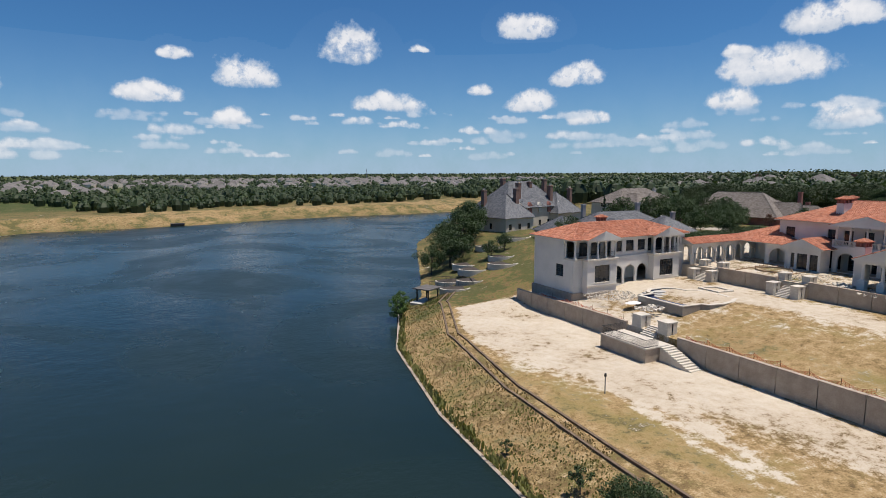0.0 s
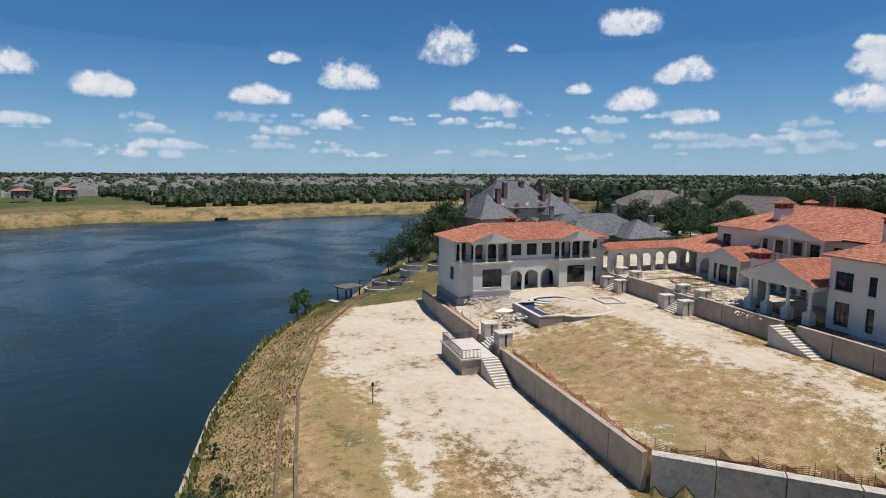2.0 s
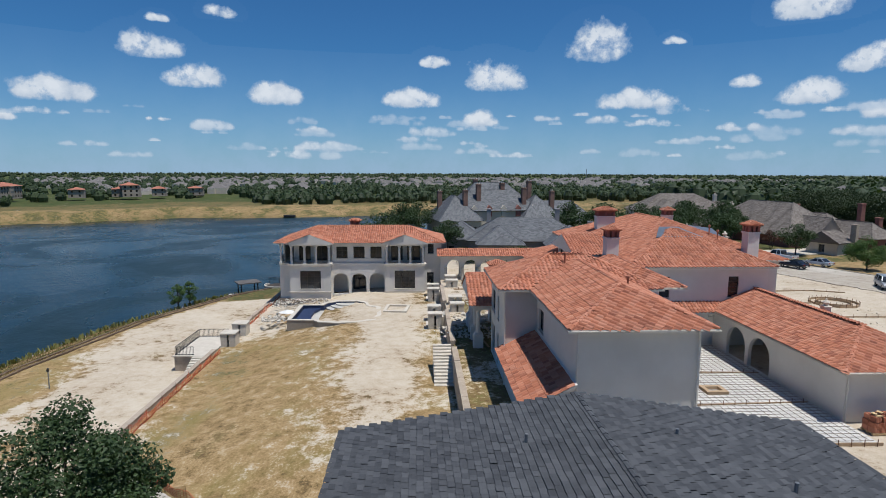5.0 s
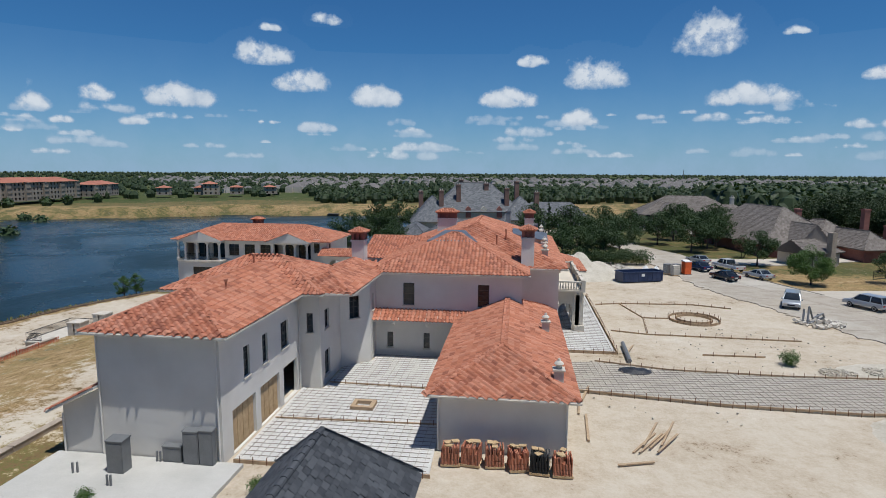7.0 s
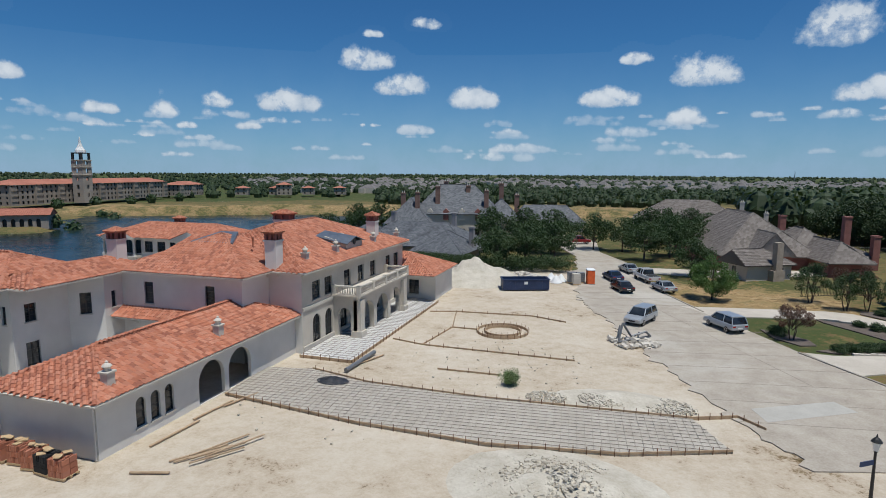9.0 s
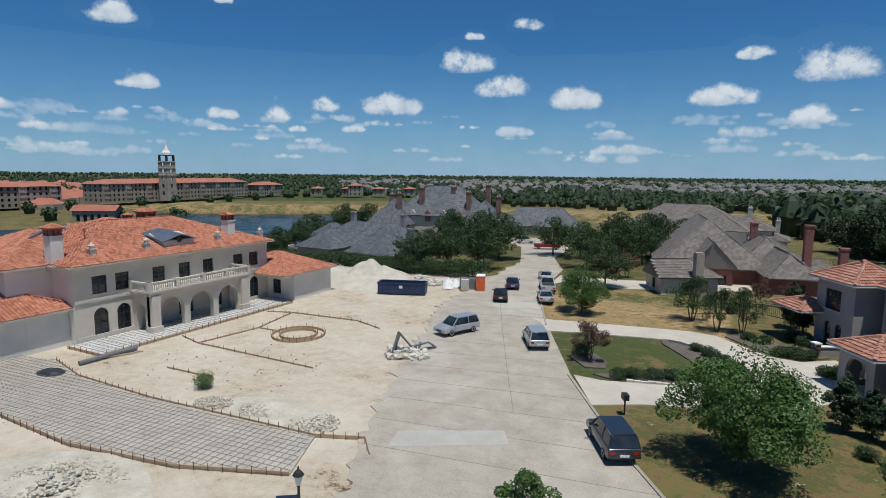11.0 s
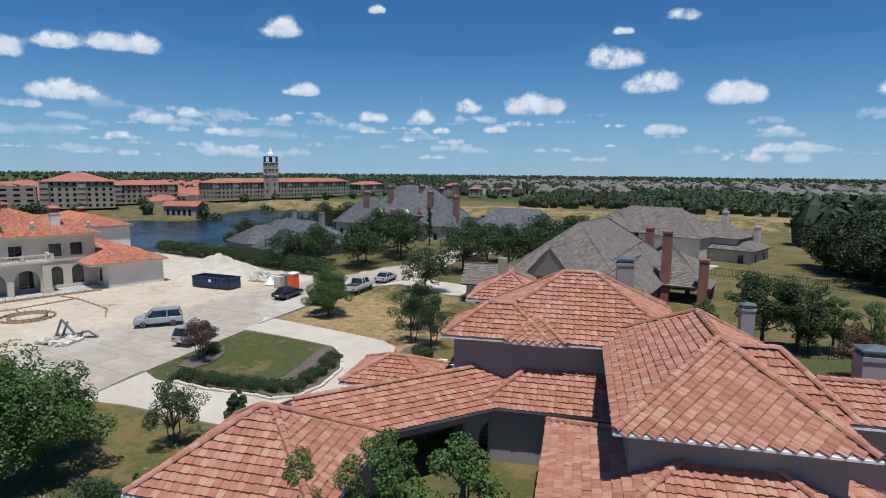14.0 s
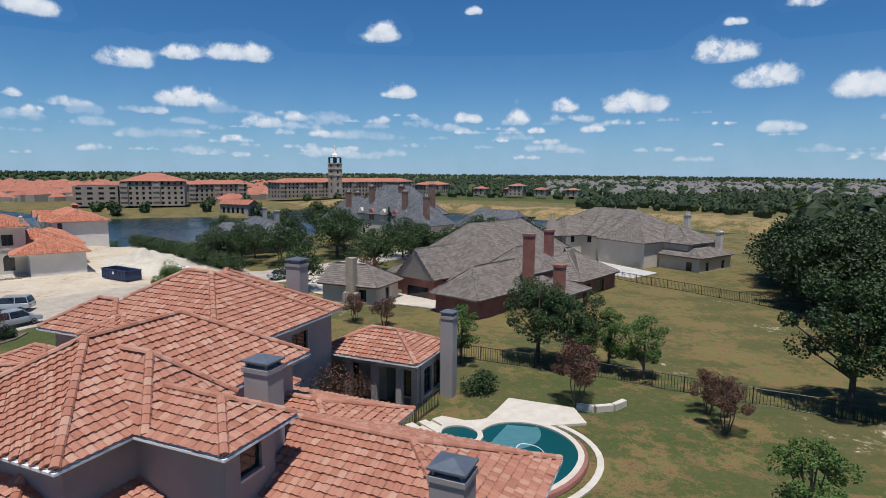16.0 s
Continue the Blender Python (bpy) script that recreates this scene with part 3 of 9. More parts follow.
def build_ground():
    xs = sorted(set(graded(1.4, -40, 190, -4600, 4600) + [6.2, 6.3, 32.88, 32.98]))
    ys = graded(1.5, 14, 170, -700, 4800)
    gx, gy = np.meshgrid(np.array(xs), np.array(ys), indexing="ij")
    gz = ground_z(gx, gy)
    rng = np.random.default_rng(3)
    d = shore_dist(gx, gy)
    gz = gz + rng.normal(0, 0.03, gz.shape) * ((gx < 32) | (gy > 110))
    nx, ny = gx.shape
    verts = np.stack([gx, gy, gz], -1).reshape(-1, 3)
    i, j = np.meshgrid(np.arange(nx - 1), np.arange(ny - 1), indexing="ij")
    k = (i * ny + j).ravel()
    faces = np.stack([k, k + ny, k + ny + 1, k + 1], -1)
    me = arrays("ground", verts, faces, GROUND)
    x, y, d = gx.ravel(), gy.ravel(), d.ravel()
    green, dry, bare = np.zeros(x.size), np.full(x.size, 0.35), np.zeros(x.size)
    # the sand track, the grassed terrace and the building site
    south = y < 41.4 - (x - 6.2) * 0.80
    strip = (x < 6) & (y > 20) & (y < 103) & (d > 9.5)
    bare = np.where(strip, 0.12 + 0.70 * smooth(x + 0.22 * (y - 50), -12, -1), bare)
    dry = np.where(strip, 0.75, dry)
    terrace = (x >= 6) & (x < 32.6) & (y < 103) & ~south
    dry = np.where(terrace, 0.8, dry)
    bare = np.where(terrace, 0.30 + 0.35 * smooth(y, 66, 74) + 0.22 * smooth(np.abs(x - 25), 6, 1) * smooth(y, 42, 50) - 0.12 * smooth(np.abs(x - 12), 5, 1), bare)
    bank = (x < 8) & (y > 20) & (y < 130) & (d > 0) & (d <= 9.5)
    green = np.where(bank, 0.34 - 0.2 * smooth(np.abs(d - 8), 2.5, 0.5), green)
    dry = np.where(bank, 0.62, dry)
    wheel = np.minimum(np.abs(x + 12.0 - 0.20 * (y - 40)), np.abs(x + 9.6 - 0.20 * (y - 40)))
    bare = np.where(strip, bare - 0.2 * smooth(x, 0, -14) * smooth(y, 76, 58) + 0.5 * smooth(wheel, 1.3, 0.2) * smooth(y, 74, 60), bare)
    green = np.where(strip, 0.24 * smooth(x + 0.1 * (y - 50), -3, -15), green)
    trail = np.abs(x - 26.5 + 0.06 * (y - 50) - 1.4 * np.sin(y * 0.13))
    bare = np.where(terrace, bare + 0.42 * smooth(trail, 4.6, 0.8) * smooth(y, 36, 46) - 0.10 * smooth(np.abs(x - 15), 8, 2) * smooth(y, 70, 62), bare)
    green = np.where(terrace, 0.22 * smooth(np.abs(x - 10), 5, 1) + 0.2 * smooth(np.abs(y - 61), 6, 2), green)
    street = np.interp(y, [14, 47, 60, 71.5, 86, 96.5, 112], [116, 112, 107, 102, 96.5, 93.5, 91])
    site = (x >= 32.6) & (x < street) & (y > 14) & (y < 112)
    bare = np.where(site, 0.92, bare)
    lane = (x >= 32.6) & (x < 37.5) & (y > 18) & (y < 66)
    bare = np.where(lane, 0.34, bare)
    court = (x >= 33) & (x < 48) & (y >= 62) & (y < 87)
    bare = np.where(court, 0.55, bare)
    dry = np.where(lane | court, 0.45, dry)
    yard = (x >= street) & (x < 230) & (y > 14) & (y < 190)
    dry = np.where(yard, 0.22, dry)
    green = np.where(yard, 0.44 + 0.3 * smooth(np.hypot(x - 152, y - 102), 16, 8), green)
    island = np.hypot(x - 113.5, y - 79) < 9
    green = np.where(island, 0.72, green)
    verge = (x > street) & (x < 122) & (y > 88) & (y < 112)
    green = np.where(verge, 0.30 + 0.35 * smooth(y, 102, 108), green)
    dry = np.where(verge, 0.75, dry)
    lawn_edge = np.exp(-(((x - 158) / 16) ** 2 + ((y - 112) / 10) ** 2))
    green = np.where(yard & (x > 138), 0.47 + 0.07 * np.sin(x * 0.9 - y * 0.75) + 0.2 * lawn_edge, green)
    garden = (y > 103) & (y < 250) & (x < 112) & (d > 2) & (x > -30)
    green = np.where(garden, 0.55, green)
    far = (y > 190) | (x < -120) | (x > 230) | (y < 14)
    dry = np.where(far, 0.5, dry)
    green = np.where(far, 0.5, green)
    wild = (np.hypot(x - 60, y - 60) > 430) | (x > 230)
    green = np.where(wild, 1.1, green)
    dry = np.where(wild, 0.2, dry)
    on_dam = (y > 255) & (d > 0) & (seg_dist([(150, 372), (80, 366), (-10, 354), (-95, 328), (-150, 297), (-200, 285)], x, y, False) < 45)
    dry = np.where(on_dam, 0.8, dry)
    green = np.where(on_dam, 0.42, green)
    layer = me.color_attributes.new("cover", "FLOAT_COLOR", "POINT")
    layer.data.foreach_set("color", np.stack([green, dry, bare, np.ones(x.size)], -1).ravel())
    ob = new("ground", me)
    tagged(ob, "pale limestone soil, dry grass and lawn around the lake", "ground", kind="structure")


build_ground()
bm = bmesh.new()
prism(bm, [(-600, -200), (170, -200), (170, 420), (-600, 420)], LAKE_Z - 0.05, LAKE_Z)
tagged(part("lake_water", bm, WATER), "dark blue-green lake water with small ripples", "lake", kind="structure")


# ---- the large house under construction ----
ARCH = True


def chimney(parent, x, y, z0, z1, w=1.1, d=1.1, mat=None):
    """A rendered stack with a brick lantern and a small tiled hip on top."""
    mat = mat or STUCCO
    bm = bmesh.new()
    box(bm, x - w / 2, x + w / 2, y - d / 2, y + d / 2, z0, z1 - 1.0)
    box(bm, x - w / 2 - 0.08, x + w / 2 + 0.08, y - d / 2 - 0.08, y + d / 2 + 0.08, z1 - 1.15, z1 - 1.0)
    c = part("chimney", bm, mat, parent)
    bm = bmesh.new()
    for sx in (-1, 0, 1):
        for sy in (-1, 0, 1):
            if (sx, sy) != (0, 0):
                box(bm, x + sx * (w / 2 - 0.12) - 0.12, x + sx * (w / 2 - 0.12) + 0.12, y + sy * (d / 2 - 0.12) - 0.12, y + sy * (d / 2 - 0.12) + 0.12, z1 - 1.0, z1 - 0.45)
    box(bm, x - w / 2 + 0.25, x + w / 2 - 0.25, y - d / 2 + 0.25, y + d / 2 - 0.25, z1 - 1.0, z1 - 0.45)
    box(bm, x - w / 2 - 0.05, x + w / 2 + 0.05, y - d / 2 - 0.05, y + d / 2 + 0.05, z1 - 0.45, z1 - 0.36)
    part("chimney_lantern", bm, BRICK_WALL, c)
    roof(c, [(x - w / 2 - 0.2, x + w / 2 + 0.2, y - d / 2 - 0.2, y + d / 2 + 0.2, z1 - 0.28, 0.5)], CLAY, (0.22, 0.25, BARREL), 0.08, 0.08, name="chimney_cap")


def flue(parent, x, y, z):
    """A small turned vent pot on a square block."""
    bm = bmesh.new()
    box(bm, x - 0.28, x + 0.28, y - 0.28, y + 0.28, z - 0.4, z + 0.55)
    box(bm, x - 0.36, x + 0.36, y - 0.36, y + 0.36, z + 0.55, z + 0.65)
    lathe(bm, [(0.16, z + 0.65), (0.2, z + 0.85), (0.3, z + 0.95), (0.22, z + 1.05), (0.08, z + 1.15), (0.1, z + 1.22), (0.02, z + 1.3)], x, y, 10)
    part("vent_pot", bm, CAST_STONE, parent)


def column(bm, x, y, z0, z1, r=0.2, square=0.27):
    box(bm, x - square, x + square, y - square, y + square, z0, z0 + 0.15)
    lathe(bm, [(r * 1.2, z0 + 0.15), (r * 1.05, z0 + 0.28), (r, z0 + 0.4), (r * 0.88, z1 - 0.35), (r * 1.0, z1 - 0.3), (r * 1.25, z1 - 0.15)], x, y, 12)
    box(bm, x - square, x + square, y - square, y + square, z1 - 0.15, z1)


def railing(bm, p, q, z, h=1.0, gap=0.13, r=0.012):
    p, q = Vector((*p, z)), Vector((*q, z))
    n = max(1, int((q - p).length / gap))
    tube(bm, p + Vector((0, 0, h)), q + Vector((0, 0, h)), r * 2, n=6)
    tube(bm, p + Vector((0, 0, 0.1)), q + Vector((0, 0, 0.1)), r * 1.6, n=6)
    for i in range(n + 1):
        a = p + (q - p) * i / n
        tube(bm, a, a + Vector((0, 0, h)), r, n=4)


def gable_fill(bm, x0, x1, y, z, slope, thick=0.3, axis="y"):
    """The triangle of a gable; axis y: in a plane y = const."""
    top = z + (x1 - x0) / 2 * slope
    pts = [(x0, z), (x1, z), ((x0 + x1) / 2, top)]
    a = [bm.verts.new((u, y, v) if axis == "y" else (y, u, v)) for u, v in pts]
    b = [bm.verts.new((u, y + thick, v) if axis == "y" else (y + thick, u, v)) for u, v in pts]
    bm.faces.new(a)
    bm.faces.new(b[::-1])
    for i in range(3):
        j = (i + 1) % 3
        bm.faces.new((a[i], a[j], b[j], b[i]))


def gutter(parent, x0, x1, y0, y1, z, mat=None):
    """A shallow gutter round a rectangle of eaves."""
    w = 0.1
    for a in ((x0 - w, x1 + w, y0 - w, y0 - 0.004), (x0 - w, x1 + w, y1 + 0.004, y1 + w), (x0 - w, x0 - 0.004, y0, y1), (x1 + 0.004, x1 + w, y0, y1)):
        bm = bmesh.new()
        box(bm, *a, z - 0.15, z - 0.05)
        part("gutter", bm, mat or WHITE_PAINT, parent)


mansion = thing("mansion", "large white stucco mansion with terracotta tile roofs, still under construction", "house", 0, 0, 0)
TALL = 2.2


def win(u, w, v, h, cols=2, rows=4, arched=False):
    return ((u - w / 2, u + w / 2, v, v + h, arched), cols, rows)


E1, E2 = 7.45, 3.5
wall_set(mansion, [
    # west wing, two storeys, garage doors to the court
    ((38.7, 32.4), (46.0, 32.4), -0.3, E1, []),
    ((46.0, 32.4), (46.0, 44.2), -0.3, E1, [win(3.2, 0.8, 4.3, 1.9, 1, 4), win(5.8, 0.8, 4.3, 1.9, 1, 4), win(9.0, 1.3, 4.3, 1.9, 2, 4),
                                            ((1.2, 4.2, 0.3, 2.9), 0, 0), ((4.9, 7.9, 0.3, 2.9), 0, 0), ((8.6, 11.2, 0.3, 2.9), 0, 0)]),
    ((46.0, 44.2), (47.6, 44.2), -0.3, E1, [win(0.8, 0.5, 4.6, 1.5, 1, 3)]),
    ((47.6, 44.2), (47.6, 49.2), -0.3, E1, [win(1.6, 1.0, 4.6, 1.5, 2, 3), win(1.6, 1.2, 0.9, 2.0, 2, 3)]),
    ((47.6, 49.2), (49.7, 51.0), -0.3, E1, [win(1.3, 0.9, 4.3, 1.9, 2, 4)]),
    ((49.7, 51.0), (49.7, 53.2), -0.3, E1, [win(1.0, 0.5, 4.6, 1.5, 1, 3)]),
    ((46.0, 52.0), (36.3, 52.0), -0.3, E1, []),
    ((36.3, 52.0), (36.3, 43.5), -0.3, E1, [win(1.6, 1.6, 0.8, 2.4, 3, 4), win(1.6, 1.9, 4.4, 1.9, 2, 4), win(4.5, 0.8, 4.4, 1.9, 1, 4), win(4.5, 0.8, 0.8, 2.4, 1, 4)]),
    ((36.3, 43.5), (38.7, 43.5), -0.3, E1, []),
    ((38.7, 43.5), (38.7, 32.4), -0.3, E1, [win(1.6, 1.5, 4.9, 1.6, 2, 4)]),
    # lean-to
    ((36.29, 43.5), (36.29, 32.4), -0.3, 2.6, []),
    ((36.29, 32.39), (38.7, 32.39), -0.3, 2.6, []),
    # main block, towards the motor court
    ((49.7, 53.0), (62.6, 53.0), -0.3, E1, [win(1.3, 0.55, 1.0, 1.4, 1, 3), win(4.6, 0.55, 1.0, 1.4, 1, 3), win(3.0, 1.0, 4.9, 2.0, 1, 4), win(9.6, 1.0, 4.9, 2.0, 1, 4)]),
    ((62.6, 53.0), (62.6, 57.0), -0.3, E1, []),
    ((62.6, 57.0), (66.0, 57.0), -0.3, E1, []),
], STUCCO)
wall_set(mansion, [
    ((66.0, 57.0), (66.0, 82.4), -0.3, E1, [win(2.6, 1.5, 0.35, 3.1, 2, 3, True), win(5.0, 1.5, 0.35, 3.1, 2, 3, True), win(8.2, 1.7, 0.35, 3.1, 2, 3, True),
                                            win(12.5, 1.9, 0.35, 3.2, 2, 3, True), win(16.8, 1.7, 0.35, 3.1, 2, 3, True), win(20.4, 1.5, 0.35, 3.1, 2, 3, True), win(23.0, 1.5, 0.35, 3.1, 2, 3, True)]
     + [win(u, 1.5, 4.9, 1.75, 2, 4) for u in (2.6, 5.0, 9.2, 12.5, 15.8, 20.4, 23.0)]),
], STUCCO_TAN)
wall_set(mansion, [
    ((66.0, 82.4), (49.7, 82.4), -0.3, E1, []),
    ((49.7, 82.4), (49.7, 56.0), -0.3, E1, [win(2.0, 1.6, 4.9, 1.8, 2, 4)] + [win(u, 1.4, 4.4, 2.4, 2, 4) for u in (9.0, 11.6, 14.6, 17.2, 20.5)]
     + [((u - 1.2, u + 1.2, 0.3, 3.6, True), 2, 3) for u in (9.5, 13.0, 16.5)]),
    # gallery wing with the carriage arches
    ((57.6, 35.8), (65.2, 35.8), -0.3, E2, []),
    ((65.2, 35.8), (65.2, 53.2), -0.3, E2, [win(u, 0.8, 1.0, 1.9, 1, 4, True) for u in (3.2, 4.4, 5.6)] + [((8.4, 11.2, 0.3, 3.2, True), 0, 0), ((11.7, 14.5, 0.3, 3.2, True), 0, 0)]),
    ((65.2, 53.2), (65.2, 57.0), -0.3, E2, []),
    ((57.6, 53.0), (57.6, 35.8), -0.3, E2, [((2.5, 5.5, 0.3, 3.1, True), 0, 0), ((6.0, 9.0, 0.3, 3.1, True), 0, 0)]),
    # low wing past the facade
    ((66.0, 82.4), (70.6, 82.4), -0.3, 3.4, [win(1.6, 1.4, 0.9, 1.9, 2, 4)]),
    ((70.6, 82.4), (70.6, 90.0), -0.3, 3.4, []),
    ((70.6, 90.0), (60.0, 90.0), -0.3, 3.4, []),
    ((60.0, 90.0), (60.0, 82.4), -0.3, 3.4, []),
], STUCCO)
roof(mansion, [
    (38.1, 46.7, 31.8, 50.5, 7.5, 0.42, "hh", "y"),
    (35.7, 48.2, 43.0, 52.6, 7.5, 0.42, "hh", "x"),
    (45.0, 50.3, 43.6, 56.0, 7.5, 0.42, "hh", "y"),
    (49.0, 63.2, 52.4, 66.0, 7.6, 0.42, "hh", "x"),
    (49.0, 66.7, 56.4, 83.0, 7.6, 0.38, "hh", "y"),
], CLAY, seed=2, soffit=STUCCO)
for eaves in ((38.1, 46.7, 31.8, 50.5, 7.5), (35.7, 48.2, 43.0, 52.6, 7.5), (45.0, 50.3, 43.6, 56.0, 7.5), (49.0, 63.2, 52.4, 66.0, 7.6), (49.0, 66.7, 56.4, 83.0, 7.6), (57.0, 65.8, 35.2, 58.0, 3.6), (59.4, 71.2, 80.0, 90.6, 3.5)):
    gutter(mansion, *eaves, CAST_STONE)
roof(mansion, [(57.0, 65.8, 35.2, 58.0, 3.6, 0.42, "hh", "y")], CLAY, seed=4, soffit=STUCCO)
roof(mansion, [(59.4, 71.2, 80.0, 90.6, 3.5, 0.42, "hh", "x")], CLAY, seed=5, soffit=STUCCO)
for cx, cy, cz, w, d in ((53.6, 74.0, 11.7, 2.3, 1.2), (47.9, 54.4, 11.2, 1.15, 1.15), (63.1, 57.2, 11.4, 1.15, 1.15), (63.6, 78.2, 11.5, 1.15, 1.15)):
    chimney(mansion, cx, cy, 7.0, cz, w, d)


def shed_roof(parent, x0, x1, y0, y1, z0, z1, seed=3, name="lean_to_roof", along="y"):
    """A single tiled slope that rises from x0 to x1 (or from y0 to y1)."""
    if along == "y":
        pl = [(x0, y1, z0), (x0, y0, z0), (x1, y0, z1), (x1, y1, z1)]
    else:
        pl = [(x0, y0, z0), (x1, y0, z0), (x1, y1, z1), (x0, y1, z1)]
    bm = bmesh.new()
    prism(bm, [(p[0], p[1]) for p in pl], [p[2] - 0.15 for p in pl], [p[2] for p in pl])
    r = part(name, bm, STUCCO, parent)
    v, f = tile_plane(pl, 0.34, 0.42, BARREL, 0.02, np.random.default_rng(seed))
    part("roof_tiles", arrays("roof_tiles", v, f, CLAY), CLAY, r)["kind"] = "stuff"


shed_roof(mansion, 35.6, 38.7, 31.9, 43.6, 2.7, 4.3)
bm = bmesh.new()
prism(bm, [(36.3, 32.39), (38.7, 32.39), (38.7, 32.69), (36.3, 32.69)], 2.6, [2.9, 4.05, 4.05, 2.9])
part("lean_to_gable", bm, STUCCO, mansion)
shed_roof(mansion, 49.8, 58.0, 51.6, 53.0, 3.5, 4.2, 6, "pent_roof", "x")
for px_, pz in ((51.3, 3.2), (54.4, 3.2), (57.2, 3.2)):
    bm = bmesh.new()
    prism(bm, [(px_ - 0.12, 52.2), (px_ + 0.12, 52.2), (px_ + 0.12, 53.0), (px_ - 0.12, 53.0)], [3.1, 3.1, 2.7, 2.7], [3.3, 3.3, 3.55, 3.55])
    part("bracket", bm, STUCCO, mansion)
# garage doors of raw plywood, one bay still open
for k, y0 in enumerate((33.65, 37.35)):
    bm = bmesh.new()
    box(bm, 45.75, 45.82, y0, y0 + 2.9, 0.0, 2.58)
    for i in range(4):
        box(bm, 45.82, 45.85, y0 + 0.08 + i * 0.71, y0 + 0.68 + i * 0.71, 0.15, 2.45)
    part("garage_door", bm, WOOD, mansion, "raw plywood garage door")
bm = bmesh.new()
box(bm, 40.0, 40.2, 32.8, 43.0, 0.0, 3.2)
part("inner_wall", bm, STUCCO, mansion)
# cornices, base course and quoin bands on the street front
for z0, z1, o in ((3.9, 4.2, 0.12), (7.15, 7.4, 0.15), (-0.3, 0.55, 0.10)):
    bm = bmesh.new()
    box(bm, 66.003, 66.0 + o, 57.05, 82.35, z0, z1)
    part("string_course", bm, CAST_STONE, mansion)
# portico with three arches and a balustrade
bm = bmesh.new()
for p, q in (((68.6, 63.0), (68.6, 76.0)),):
    wall(bm, p, q, 0.1, 3.9, [(1.2, 4.2, 0.0, 3.2, True), (4.9, 8.1, 0.0, 3.2, True), (8.8, 11.8, 0.0, 3.2, True)], 0.6)
wall(bm, (66.0, 63.0), (68.6, 63.0), 0.1, 3.9, [(0.5, 1.9, 0.0, 2.9, True)], 0.5)
wall(bm, (68.6, 76.0), (66.0, 76.0), 0.1, 3.9, [(0.7, 2.1, 0.0, 2.9, True)], 0.5)
box(bm, 66.0, 68.9, 62.8, 76.2, 3.9, 4.25)
box(bm, 65.9, 69.1, 62.6, 76.4, 4.25, 4.4)
part("portico", bm, STUCCO_TAN, mansion)
for y0 in (63.0, 75.0):
    bm = bmesh.new()
    box(bm, 68.2, 69.0, y0, y0 + 1.0, 0.08, 3.9)
    box(bm, 68.1, 69.15, y0 - 0.12, y0 + 1.12, 0.08, 0.7)
    part("portico_pier", bm, STUCCO_TAN, mansion)


def balustrade(parent, p, q, z, posts=4):
    p, q = Vector((*p, z)), Vector((*q, z))
    e = (q - p).normalized()
    n = int((q - p).length / 0.26)
    bm = bmesh.new()
    m = Matrix.Translation(p) @ Matrix.Rotation(math.atan2(e.y, e.x), 4, "Z")
    length = (q - p).length
    box(bm, 0, length, -0.14, 0.14, 0.78, 0.93, m)
    box(bm, 0, length, -0.12, 0.12, 0.0, 0.12, m)
    for i in range(posts + 1):
        u = length * i / posts
        box(bm, u - 0.2, u + 0.2, -0.18, 0.18, 0.0, 1.0, m)
    b = part("balustrade", bm, CAST_STONE, parent)
    bm = bmesh.new()
    for i in range(n):
        c = p + (q - p) * ((i + 0.5) / n)
        lathe(bm, [(0.05, z + 0.12), (0.09, z + 0.3), (0.045, z + 0.55), (0.07, z + 0.78)], c.x, c.y, 6)
    part("balusters", bm, CAST_STONE, b)["kind"] = "stuff"


balustrade(mansion, (68.9, 62.8), (68.9, 76.2), 4.4, 4)
balustrade(mansion, (66.2, 62.8), (68.9, 62.8), 4.4, 1)
balustrade(mansion, (66.2, 76.2), (68.9, 76.2), 4.4, 1)
# a low eyebrow dormer in the street slope, and the lead flat between the roofs
bm = bmesh.new()
prism(bm, [(62.6, 67.6), (65.2, 67.6), (65.2, 71.6), (62.6, 71.6)], 8.0, [9.6, 8.9, 8.9, 9.6])
dormer = part("dormer", bm, STUCCO_TAN, mansion)
bm = bmesh.new()
prism(bm, [(61.6, 67.35), (65.45, 67.35), (65.45, 69.6), (61.6, 69.6)], [9.55, 8.8, 9.45, 9.95], [9.63, 8.88, 9.53, 10.03])
prism(bm, [(61.6, 69.6), (65.45, 69.6), (65.45, 71.85), (61.6, 71.85)], [9.95, 9.45, 8.8, 9.55], [10.03, 9.53, 8.88, 9.63])
part("dormer_roof", bm, COPPER, dormer)
bm = bmesh.new()
m_ = Matrix.Translation((65.205, 69.6, 8.95)) @ Matrix.Rotation(math.pi / 2, 4, "Y")
lathe(bm, [(0.36, 0.0), (0.36, 0.05), (0.1, 0.06)], 0, 0, 16)
bmesh.ops.transform(bm, matrix=m_, verts=bm.verts)
part("dormer_vent", bm, FRAME, dormer)
bm = bmesh.new()
prism(bm, [(53.6, 57.6), (58.4, 57.6), (57.0, 60.4), (55.0, 60.4)], 9.2, [9.85, 9.85, 10.6, 10.6])
part("lead_flat", bm, COPPER, mansion)
for fx, fy, fz in ((64.7, 37.2, 4.2), (64.4, 47.5, 4.4), (64.8, 59.8, 8.3), (65.0, 65.6, 8.3), (65.0, 75.2, 8.3), (65.3, 82.0, 8.1)):
    flue(mansion, fx, fy, fz)
